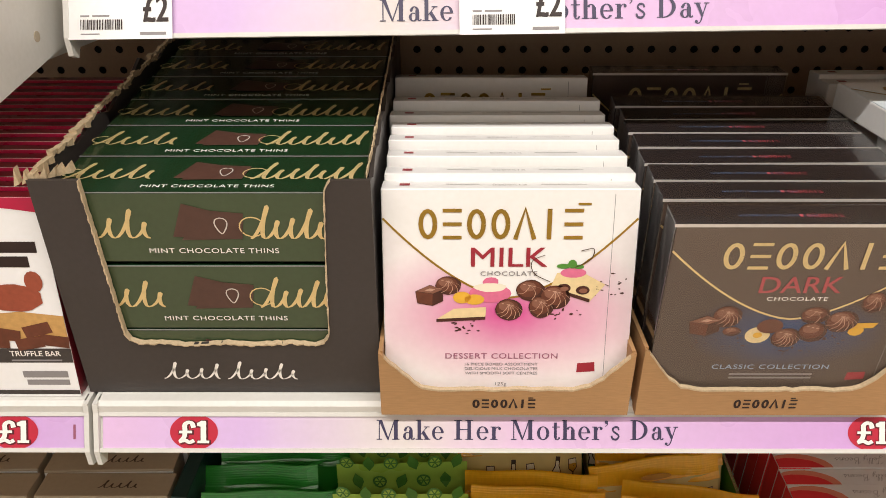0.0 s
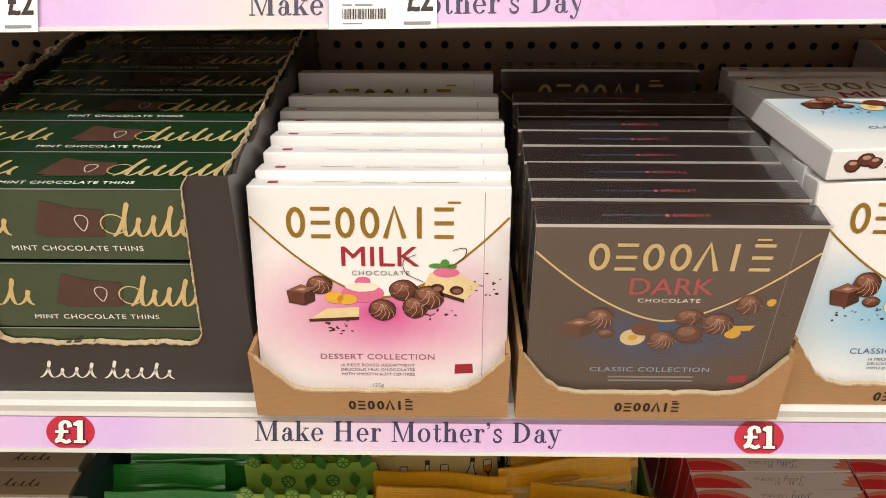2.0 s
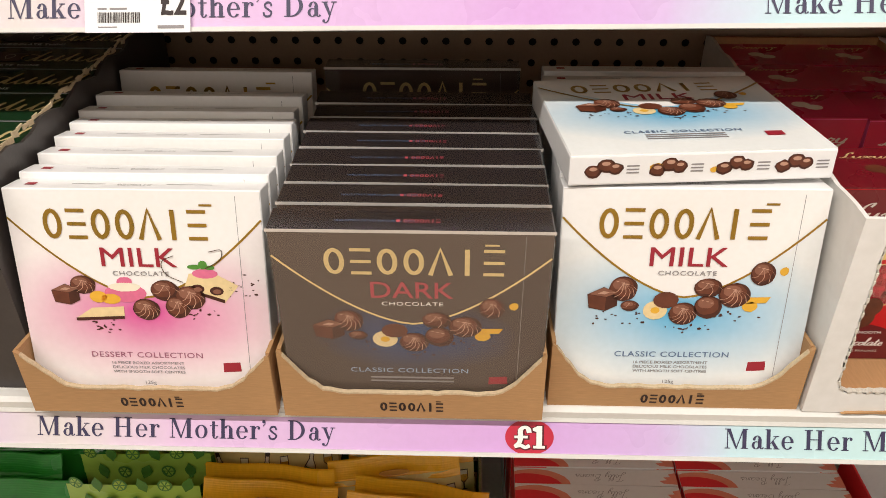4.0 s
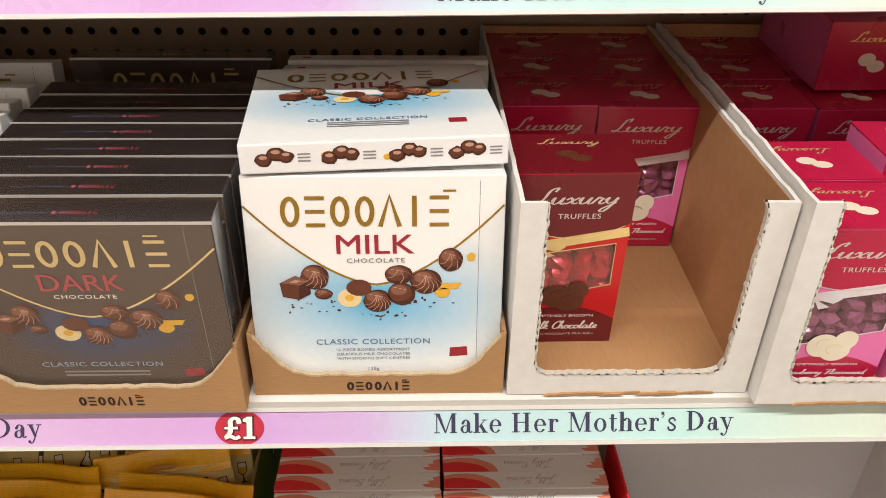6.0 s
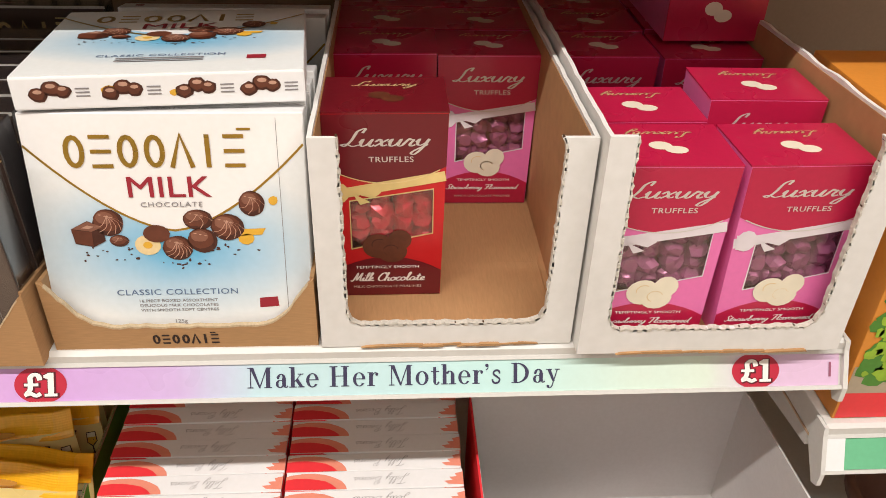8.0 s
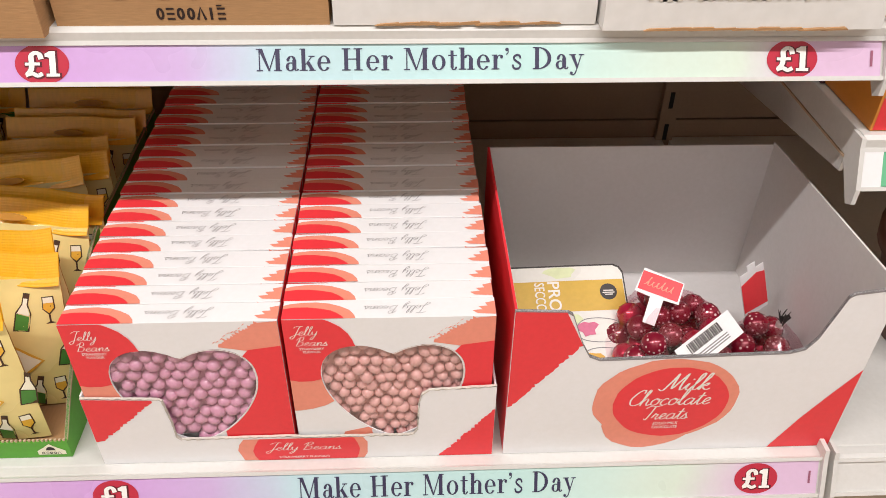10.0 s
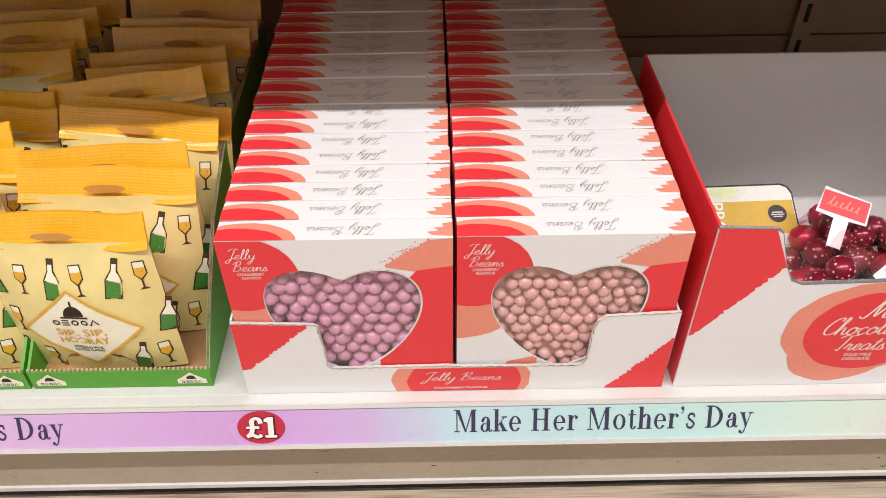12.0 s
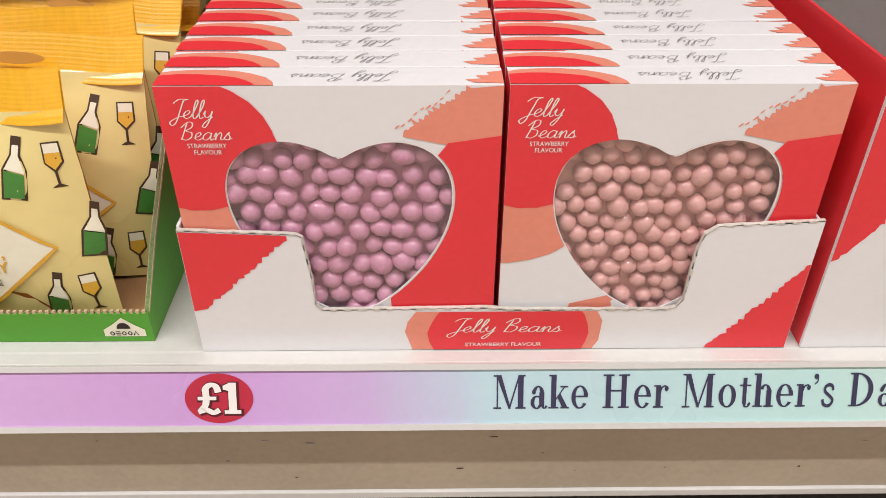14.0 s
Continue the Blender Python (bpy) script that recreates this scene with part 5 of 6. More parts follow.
    text("flavour", "TEMPTINGLY SMOOTH", 0.0, h * 0.175, w * 0.55, h * 0.016, WHITE_TEXT, b, front(0, 0.0007), 0.006)
    script("flavour", "Milk Chocolate" if red else "Strawberry Flavoured", 0.0, h * 0.115, w * (0.66 if red else 0.78), h * 0.056, WHITE_TEXT, b, front(0, 0.0007), 0.22, 0.38, 0.3)
    text("flavour", "MILK CHOCOLATE PRALINES" if red else "WHITE CHOCOLATE PRALINES", 0.0, h * 0.055, w * 0.60, h * 0.014, SILVER, b, front(0, 0.0007))
    tp = top(h + 0.0012, 0.0003)
    flat("lid_emblem", [oval(-0.004, d * 0.46, 0.0085, 0.0065, 14), oval(0.006, d * 0.36, 0.0085, 0.0060, 14)], CHOC_MID if red else CREAMY, b, tp, "cream blob emblem")
    script("lid_word", "Luxury", 0.0, d * 0.76, w * 0.55, 0.015, GOLD_PALE, b, tp, 0.12, 0.26, 0.35, flip=not (red or upright_word))
    return b


tz = SHELF + 0.0062
red_box = truffle_box(pose(0.8925, 0.066, tz, 0, 0, 0.6), True, "red milk chocolate truffle carton with gold ribbon print", h=0.162)
pink_box = truffle_box(pose(0.985, 0.218, tz - 0.002, 0, 0, -0.5), False, "pink strawberry truffle carton with white ribbon print", h=0.151)
for x, y, r in ((0.892, 0.222, 0.3), (0.892, 0.292, 0), (0.985, 0.289, 0.3), (0.892, 0.360, 0), (0.985, 0.359, 0)):
    copy_thing(pink_box, pose(x, y, tz - 0.002, 0, 0, r))
for x, y, z, r in ((1.0915, 0.008, -0.001, -0.5), (1.1895, 0.009, -0.001, 1.5), (1.0905, 0.080, -0.001, 1.0), (1.190, 0.098, 0.009, -1), (1.092, 0.215, 0.0, 0.5), (1.192, 0.222, -0.004, 1),
                   (1.095, 0.287, 0, 0), (1.192, 0.293, 0, -0.5), (1.095, 0.355, 0, 0), (1.191, 0.362, 0, 0.5)):
    copy_thing(pink_box, pose(x, y, tz + z - 0.0015, 0, 0, r))
truffle_box(pose(1.196, 0.406, tz + 0.1515, 90, 0, 1.0), False, "pink truffle carton lying on top of the others", h=0.150, upright_word=True)


# ---------------------------------------------------------------- jelly bean boxes
def heart():
    """The right half of a plump heart, from the cusp round to the point."""
    k = [(-0.009, 0.1265), (0.0, 0.1220), (0.010, 0.1268), (0.022, 0.1305), (0.034, 0.1305), (0.046, 0.1255), (0.0545, 0.1150), (0.0574, 0.101), (0.0555, 0.085), (0.0495, 0.069), (0.040, 0.053), (0.026, 0.037), (0.011, 0.026), (0.0, 0.022), (-0.011, 0.026)]
    out = []
    for i in range(1, len(k) - 2):
        for j in range(4):
            t = j / 4
            out.append(tuple(0.5 * (2 * k[i][c] + (k[i + 1][c] - k[i - 1][c]) * t + (2 * k[i - 1][c] - 5 * k[i][c] + 4 * k[i + 1][c] - k[i + 2][c]) * t * t + (3 * k[i][c] - k[i - 1][c] - 3 * k[i + 1][c] + k[i + 2][c]) * t ** 3) for c in (0, 1)))
    out[0] = (0.0, 0.1220)
    return out + [(0.0, 0.022)]


HALF, HX = heart(), 0.0012
BEAN = bpy.data.meshes.new("bean")
bm = bmesh.new()
bmesh.ops.create_icosphere(bm, subdivisions=2, radius=1.0)
bm.to_mesh(BEAN)
bm.free()
BEAN.polygons.foreach_set("use_smooth", [True] * len(BEAN.polygons))


def jelly_box(m, label, beans=None, seed=1):
    w, h, d = 0.164, 0.160, 0.0213
    b = thing("jelly_bean_box", m, label, "sweet box", "jelly bean boxes")
    hw = w / 2
    bm = bmesh.new()
    if beans:
        add_box(bm, -hw, hw, 0.0008, d, 0, h)
        bmesh.ops.delete(bm, geom=[f for f in bm.faces if f.calc_center_median().y < 0.001], context="FACES_ONLY")
    else:
        add_box(bm, -hw, hw, 0.0, d, 0, h, 0.0008)
    part("carton", bm, WHITE, b)
    if beans:
        bm = bmesh.new()
        for s in (-1, 1):
            out = [(HX, h), (s * hw, h), (s * hw, 0), (HX, 0)] + [(HX + s * u, v) for u, v in HALF[::-1]]
            add_prism(bm, out, 0.0, 0.0008)
        part("front_panel", bm, WHITE, b)
    pl = front(0, 0.0003)
    rim = [(HX + u + 0.0006 * (1 if u else 0), v) for u, v in HALF] + [(HX - u - 0.0006, v) for u, v in HALF[::-1]]
    def clear(poly):
        """Keeps a print off the heart-shaped window."""
        out = []
        for u, v in sub_line(poly + [poly[0]], 0.0014):
            half = [hu for hu, hv in HALF if abs(hv - v) < 0.0035]
            if half and abs(u - HX) < max(half) and not (v > 0.1220 and abs(u - HX) < 0.010):
                u, v = min(rim, key=lambda p: (p[0] - u) ** 2 + (p[1] - v) ** 2)
            if not out or math.dist(out[-1], (u, v)) > 1e-5:
                out.append((u, v))
        return out
    coral = [(hw, 0.131), (0.060, 0.128), (0.034, 0.1335)] + brush_edge((0.034, 0.136), (0.066, h - 0.0004), 26, 0.0036, 3) + [(hw, h)]
    flat("brush_fleck", [turned(oval(0, 0, 0.0016, 0.0004, 6, rough=0.4, seed=k), 0.031 + 0.0031 * k, 0.1385 + 0.0022 * k + 0.0012 * math.sin(5 * k), 38) for k in range(9)], CORAL, b, pl)
    flat("coral_swash", [coral], CORAL, b, pl, "coral brush print")
    flat("coral_patch", [clear(clip(oval(-0.083, 0.092, 0.048, 0.036, 26, rough=0.012, seed=2), -hw, hw, 0, 0.1445))], CORAL, b, pl)
    flat("coral_stroke", [clear([(-0.05, 0.0), (-0.042, 0.028), (-0.02, 0.034), (-0.012, 0.0)])], CORAL, b, pl, "coral brush print")
    rpoly = [(hw, 0.0), (0.026, 0.0)] + [(HX + u + 0.0012, v) for u, v in HALF[::-1] if 0.030 < v < 0.124 and u > 0.02] + [(0.056, 0.130), (hw, 0.134)]
    flat("red_swash", [rpoly], RED_CARD, b, front(0, 0.0005), "red brush print")
    flat("red_patch", [clear(clip(oval(-0.070, 0.128, 0.042, 0.036, 26, rough=0.012, seed=5), -hw, hw, 0, h))], RED_CARD, b, front(0, 0.0005), "red brush print")
    script("word", "Jelly", -0.0665, 0.1465, 0.022, 0.0150, WHITE_TEXT, b, front(0, 0.0008))
    script("word", "Beans", -0.0610, 0.1372, 0.025, 0.0100, WHITE_TEXT, b, front(0, 0.0008))
    text("word", "STRAWBERRY", -0.0615, 0.1292, 0.019, 0.0025, WHITE_TEXT, b, front(0, 0.0008), 0.006)
    text("word", "FLAVOUR", -0.0615, 0.1257, 0.0135, 0.0025, WHITE_TEXT, b, front(0, 0.0008), 0.006)
    tp = top(h, 0.0003)
    flat("lid_coral", [clip(oval(-0.062, -0.002, 0.037, 0.021, 22, rough=0.012, seed=7), -hw, hw, 0.0, d - 0.0004)], CORAL, b, tp)
    flat("lid_tick", [[(hw, 0.002), (0.068, 0.003), (0.064, 0.0065), (0.072, 0.0075), (0.069, 0.011), (0.076, 0.0115), (0.0745, 0.015), (hw, 0.017)]], CORAL, b, tp)
    flat("lid_red", [clip(oval(-0.068, -0.003, 0.034, 0.016, 22, rough=0.012, seed=9), -hw, hw, 0.0, d - 0.0004)], RED_CARD, b, top(h, 0.0005))
    script("lid_word", "Jelly Beans", 0.006, d * 0.52, 0.052, 0.0135, GREY_TEXT, b, tp, 0.07, 0.10, flip=True)
    for s in (-1, 1):
        flat("side_print", [rect(0.001, d - 0.001, 0.0, h * 0.995)], RED_CARD, b, side(s * hw, s * 0.0003))
    if beans:
        rnd = random.Random(seed)
        part("bean_tray", block(-0.066, 0.068, 0.0098, 0.0139, 0.02, 0.145), beans, b)
        k = 0
        px, pz = (0.0121, 0.0110) if beans is BEAN_A else (0.0106, 0.0098)
        for j in range(int(0.13 / pz)):
            for i in range(int(0.133 / px)):
                u = -0.0585 + px * i + (px / 2 if j % 2 else 0) + rnd.uniform(-0.0021, 0.0021)
                v = 0.020 + pz * j + rnd.uniform(-0.0019, 0.0019)
                edge = max((hu for hu, hv in HALF if abs(hv - v) < 0.006), default=0.0)
                if abs(u - HX) > edge + 0.004:
                    continue
                o = new("bean", BEAN_MESH[beans.name])
                o.parent = b
                r = px * rnd.uniform(0.43, 0.55)
                o.matrix_basis = pose(u, 0.0084 + rnd.uniform(-0.0012, 0.0012), v, rnd.uniform(-20, 20), rnd.uniform(-60, 60), 0) @ Matrix.Diagonal((r * rnd.uniform(1.0, 1.2), r * 1.1, r * rnd.uniform(0.92, 1.05), 1))
                k += 1
        film_poly = [(HX + u, v) for u, v in HALF] + [(HX - u, v) for u, v in HALF[::-1]]
        bm = bmesh.new()
        bm.faces.new([bm.verts.new((u, 0.0009, v)) for u, v in film_poly[:-1]])
        film = part("window_film", bm, FILM, b, "clear film window")
        film.visible_shadow = False
        flat("window_line", ribbon([(HX + u, v) for u, v in HALF], 0.0007), WHITE_TEXT, b, front(0, 0.0007))
    return b


BEAN_MESH = {}
for mt in (BEAN_A, BEAN_B):
    me = BEAN.copy()
    me.materials.append(mt)
    BEAN_MESH[mt.name] = me
BASE = 0.1395
jelly_box(pose(0.7115, -0.1085, BASE + 0.0025), "white and red jelly bean box, heart window of mauve beans", BEAN_A, 3)
jelly_box(pose(0.8785, -0.1075, BASE + 0.0025), "white and red jelly bean box, heart window of peach beans", BEAN_B, 4)
plain = jelly_box(pose(0.7112, -0.0862, BASE + 0.0025), "white and red jelly bean box in a long row")
for r in range(18):
    for x in (0.7115, 0.8785):
        if r or x > 0.8:
            copy_thing(plain, pose(x - 0.00012 * r + 0.0006 * math.sin(4.1 * r + x * 20), -0.0862 + 0.0219 * r, BASE + 0.0025 + 0.0005 * math.sin(3 * r), 0, 0, 0.4 * math.sin(2.3 * r + x)))


def jelly_tray():
    t = thing("jelly_bean_tray", pose(0, 0, BASE), "white printed display tray round the jelly bean boxes", "cardboard tray")
    x0, x1, y0, th = 0.6265, 0.9645, -0.112, 0.0016
    path = [(x0, 0.084), (0.688, 0.081), (0.691, 0.079), (0.694, 0.052), (0.6945, 0.034), (0.698, 0.030), (0.790, 0.031), (0.801, 0.0295), (0.890, 0.029), (0.896, 0.031), (0.899, 0.036), (0.9005, 0.070), (0.903, 0.080), (0.909, 0.085), (x1, 0.088)]
    fine = sub_line(path, 0.004)
    part("front_wall", prism([(x0, 0), (x1, 0)] + fine[::-1], y0, y0 + th), WHITE, t)
    bm = bmesh.new()
    for i, q in enumerate(ribbon(fine, 0.0010, 0.5)):
        add_prism(bm, q, y0 - 0.0004 + 0.0004 * (i % 2), y0 + th + 0.0004)
    part("cut_edge", bm, TORN_WHITE, t, "perforated cut edge")
    for a, b in ((x0, x0 + th), (x1 - th, x1)):
        part("side_wall", prism([(y0 + th, 0), (0.30, 0), (0.30, 0.03), (y0 + 0.08, 0.04), (y0 + 0.03, 0.085), (y0 + th, 0.086)], a, b, "x"), WHITE, t)
    part("base", block(x0 + th, x1 - th, y0 + th, 0.30, 0.0003, 0.0018), WHITE, t)
    pl, pl2 = front(y0, 0.0003), front(y0, 0.0005)
    each("red_swash", [[(x0 + 0.0003, 0.030)] + brush_edge((x0 + 0.008, 0.032), (0.683, 0.078), 26, 0.0022, 4) + [(0.683, 0.0805), (x0 + 0.0003, 0.083)],
                       [(0.917, 0.0005), (x1 - 0.0003, 0.0005), (x1 - 0.0003, 0.060)] + brush_edge((x1 - 0.002, 0.059), (0.919, 0.003), 30, 0.0026, 6)], RED_CARD, t, pl, "red brush print")
    flat("coral_patch", [clip(oval(0.800, 0.014, 0.056, 0.036, 30, rough=0.02), 0.6, 1.0, 0.0005, 0.0285)], CORAL, t, pl)
    flat("red_patch", [clip(oval(0.803, 0.013, 0.046, 0.033, 30, rough=0.02, seed=4), 0.6, 1.0, 0.0005, 0.0285)], RED_CARD, t, pl2)
    script("word", "Jelly Beans", 0.800, 0.0165, 0.066, 0.0155, WHITE_TEXT, t, front(y0, 0.0008))
    text("word", "STRAWBERRY FLAVOUR", 0.800, 0.0045, 0.044, 0.0026, WHITE_TEXT, t, front(y0, 0.0008), 0.006)


jelly_tray()


# ---------------------------------------------------------------- open carton of chocolate treats
def treats_carton():
    x0, x1, y0, y1, z0, th = 0.974, 1.268, -0.112, 0.135, 0.0, 0.002
    t = thing("treats_carton", pose(0, 0, BASE), "open white and red display carton, nearly empty", "carton")
    cut = [(x0, 0.171), (1.015, 0.169), (1.019, 0.166), (1.030, 0.135), (1.037, 0.121), (1.046, 0.1165), (1.200, 0.120), (1.212, 0.124), (1.219, 0.136), (1.230, 0.179), (1.234, 0.182), (x1, 0.187)]
    part("front_wall", prism([(x0, 0), (x1, 0)] + cut[::-1], y0, y0 + th), WHITE, t)
    part("cut_edge", prism(cut + [(u, v - 0.0016) for u, v in cut[::-1]], y0 - 0.0002, y0 + th + 0.0003), GREY_TEXT, t, "grey cut edge")
    part("side_wall", prism([(y0 + th, 0), (y1, 0), (y1, 0.168), (y0 + th, 0.171)], x0, x0 + th, "x"), RED_CARD, t, "red printed side")
    part("side_wall", prism([(y0 + th, 0), (y1, 0), (y1, 0.170), (y0 + th, 0.187)], x1 - th, x1, "x"), GREY_IN, t)
    part("lining", prism([(y0 + th, 0.002), (y1 - th, 0.002), (y1 - th, 0.166), (y0 + th, 0.169)], x0 + th, x0 + th + 0.0006, "x"), GREY_IN, t)
    part("back_wall", block(x0 + th, x1 - th, y1 - th, y1, 0, 0.168), GREY_IN, t)
    part("base", block(x0 + th, x1 - th, y0 + th, y1 - th, 0.0004, 0.002), GREY_IN, t)
    pl = front(y0, 0.0003)
    each("red_swash", [[(x0 + 0.0003, 0.062)] + brush_edge((x0 + 0.004, 0.064), (1.030, 0.133), 30, 0.0024, 7) + [(1.014, 0.1685), (x0 + 0.0003, 0.170)],
                       [(1.212, 0.0005), (x1 - 0.0003, 0.0005), (x1 - 0.0003, 0.098), (1.250, 0.070), (1.232, 0.040)]], RED_CARD, t, pl, "red brush print")
    flat("coral_patch", [clip(oval(1.108, 0.066, 0.062, 0.050, 40, rough=0.012), 0, 2, 0.001, 0.1155), oval(1.098, 0.035, 0.040, 0.030, 24, rough=0.02)], CORAL, t, pl)
    flat("red_patch", [oval(1.113, 0.063, 0.049, 0.043, 40, rough=0.01, seed=6)], RED_CARD, t, front(y0, 0.0005))
    for body, v, w, h in (("Milk", 0.089, 0.042, 0.019), ("Chocolate", 0.0705, 0.066, 0.018), ("Treats", 0.0515, 0.037, 0.017)):
        script("word", body, 1.121 if body == "Milk" else 1.112, v, w * 1.05, h * 1.12, WHITE_TEXT, t, front(y0, 0.0008), 0.11, 0.2)
    text("word", "SOLID MILK", 1.113, 0.0375, 0.022, 0.0035, WHITE_TEXT, t, front(y0, 0.0008), 0.006)
    text("word", "CHOCOLATE", 1.113, 0.0325, 0.022, 0.0035, WHITE_TEXT, t, front(y0, 0.0008), 0.006)


treats_carton()

tin = thing("sweet_tin", pose(1.047, -0.083, BASE + 0.0035, -62, 0, 2), "white and gold tin of prosecco sweets leaning in the carton", "tin")
outline = [(-0.055, 0.0), (0.062, 0.0), (0.064, 0.002), (0.064, 0.148), (0.061, 0.154), (0.055, 0.157), (-0.055, 0.157)]
part("tin_body", prism(outline, 0.0, 0.014), TIN, tin)
part("tin_rim", prism(outline, -0.0006, 0.0), BLACK, tin, "dark rim")
part("tin_face", prism([(u * 0.975, 0.002 + v * 0.975) for u, v in outline], -0.0012, -0.0006), TIN, tin)
flat("gold_band", [rect(-0.053, 0.0618, 0.108, 0.140)], FILM_YELLOW, tin, front(-0.0012, 0.0003))
text("word", "PRO", -0.008, 0.124, 0.030, 0.012, WHITE_TEXT, tin, front(-0.0012, 0.0006), 0.015, turn=-90)
text("word", "SECCO", -0.022, 0.124, 0.029, 0.010, WHITE_TEXT, tin, front(-0.0012, 0.0006), 0.01, turn=-90)
flat("maker_seal", [oval(0.046, 0.127, 0.0085, 0.0085, 20)], BLACK, tin, front(-0.0012, 0.0006))
LEMON = [(-0.028, 0.0), (-0.022, 0.003), (-0.012, 0.011), (0.006, 0.012), (0.022, 0.007), (0.024, -0.006), (0.010, -0.012), (-0.012, -0.010), (-0.022, -0.003), (-0.028, 0.0)]
flat("sweet_line", ribbon(smooth_line([(0.030 + u, 0.088 + v) for u, v in LEMON]), 0.0008) + ribbon(smooth_line([(0.032 + u, 0.058 + v) for u, v in LEMON]), 0.0008), GREY_TEXT, tin, front(-0.0012, 0.0005))
flat("sweet_print", [oval(0.020, 0.090, 0.011, 0.007, 14, rough=0.3)], PINK_PRINT, tin, front(-0.0012, 0.0004))
flat("citrus_print", [oval(0.022, 0.057, 0.011, 0.009, 14, rough=0.2)], YELLOW, tin, front(-0.0012, 0.0004))
flat("wash_print", [oval(0.000, 0.149, 0.016, 0.006, 14, rough=0.2), oval(0.005, 0.100, 0.014, 0.006, 14, rough=0.2, seed=4), oval(0.052, 0.072, 0.006, 0.007, 12, rough=0.2, seed=5)], mat("pale_green_wash", "dfe6b8", 0.4, var=0.1), tin, front(-0.0012, 0.0003))
flat("seal_print", [rect(0.041, 0.051, 0.1275, 0.1288), rect(0.040, 0.052, 0.1255, 0.1266), rect(0.042, 0.050, 0.1235, 0.1246)], SILVER, tin, front(-0.0012, 0.0009))

BALL = bpy.data.meshes.new("foil_ball")
bm = bmesh.new()
bmesh.ops.create_icosphere(bm, subdivisions=2, radius=0.0135)
bm.to_mesh(BALL)
bm.free()
BALL.polygons.foreach_set("use_smooth", [True] * len(BALL.polygons))
BALL_DOT = BALL.copy()


def dotted_foil():
    m, t, b = nodes_of("dotted_dark_foil")
    co, vo = t.nodes.new("ShaderNodeTexCoord"), t.nodes.new("ShaderNodeTexVoronoi")
    vo.inputs["Scale"].default_value = 190
    vo.inputs["Randomness"].default_value = 0.55
    t.links.new(co.outputs["Object"], vo.inputs["Vector"])
    c = ramp(t, vo.outputs["Distance"], [(0.22, lin("f0c8cc")), (0.27, lin("8c1a32"))])
    finish(t, b, c, 0.22, 0.2, 0.15, 90, (1, 1, 1), 0.2, 0.3)
    return m


BALL.materials.append(BERRY)
BALL_DOT.materials.append(dotted_foil())


def bag_film():
    m, t, b = nodes_of("dark_red_bag_film")
    tr, gl = t.nodes.new("ShaderNodeBsdfTransparent"), t.nodes.new("ShaderNodeBsdfGlossy")
    tr.inputs[0].default_value = (0.97, 0.84, 0.87, 1)
    gl.inputs["Roughness"].default_value = 0.16
    mx = t.nodes.new("ShaderNodeMixShader")
    mx.inputs[0].default_value = 0.12
    t.links.new(tr.outputs[0], mx.inputs[1])
    t.links.new(gl.outputs[0], mx.inputs[2])
    t.links.new(mx.outputs[0], t.nodes["Material Output"].inputs[0])
    return m


BAG_FILM = bag_film()


def net_bag(m, seed, count, sx, sy, tall, neck=None):
    """A clear bag heaped with foil balls; with a neck, its film is gathered up to a tie there."""
    b = thing("net_bag", m, "clear bag of red foil-wrapped chocolate balls with a card tag", "sweet bag", "sweet bags in the carton")
    rnd = random.Random(seed)
    placed, tries = [], 0
    while len(placed) < count and tries < 9000:
        tries += 1
        p = Vector((rnd.uniform(-sx, sx), rnd.uniform(-sy, sy), rnd.uniform(0.0125, tall)))
        if (p.x / sx) ** 2 + (p.y / sy) ** 2 + ((p.z - 0.0125) / tall) ** 2 < 1.1 and all((p - q).length > 0.0205 for q in placed):
            placed.append(p)
            o = new("chocolate_ball", BALL_DOT if rnd.random() < 0.6 else BALL)
            o.parent = b
            o.matrix_basis = pose(*p, rnd.uniform(0, 360), rnd.uniform(0, 360), 0) @ Matrix.Scale(0.93, 4)
    bm = bmesh.new()
    bmesh.ops.create_icosphere(bm, subdivisions=4, radius=1.0)
    for v in bm.verts:
        k = 1 + 0.10 * noise.noise(v.co * 3.1 + Vector((seed, 0, 0))) + 0.05 * noise.noise(v.co * 9.0)
        c = Vector((v.co.x * (sx + 0.012) * k, v.co.y * (sy + 0.012) * k, max(0.0008, 0.012 + v.co.z * (tall + 0.006) * k)))
        if neck and v.co.z > 0.45:
            f = ((v.co.z - 0.45) / 0.55) ** 0.8
            c = c.lerp(Vector(neck), f * 0.96)
        v.co = c
    film = part("bag_film", bm, BAG_FILM, b, "clear crumpled film", smooth=True)
    film.visible_shadow = False
    return b


nb = net_bag(pose(1.142, -0.022, BASE + 0.0025), 3, 90, 0.054, 0.068, 0.068)
tag = part("card_tag", prism([(-0.022, 0.0), (-0.006, -0.001), (-0.005, -0.028), (0.007, -0.028), (0.007, 0.0), (0.022, 0.001), (0.021, 0.024), (-0.020, 0.026)], 0, 0.0006, "z"), WHITE, nb, "white and red card tag")
tag.matrix_basis = pose(-0.020, 0.012, 0.088, 30, 8, -24) @ Matrix.Scale(0.95, 4)
flat("tag_print", [rect(-0.020, 0.020, 0.003, 0.023)], RED_CARD, tag, top(0.0006, 0.0003))
flat("small_print", squiggle(0.0, 0.014, 0.028, 0.010, 6, 0.0009), CORAL, tag, top(0.0006, 0.0006))
lab = part("barcode_label", block(-0.034, 0.034, -0.012, 0.012, 0, 0.0005), WHITE, nb, "white barcode label")
lab.matrix_basis = pose(0.012, -0.046, 0.088, 34, -10, 34)
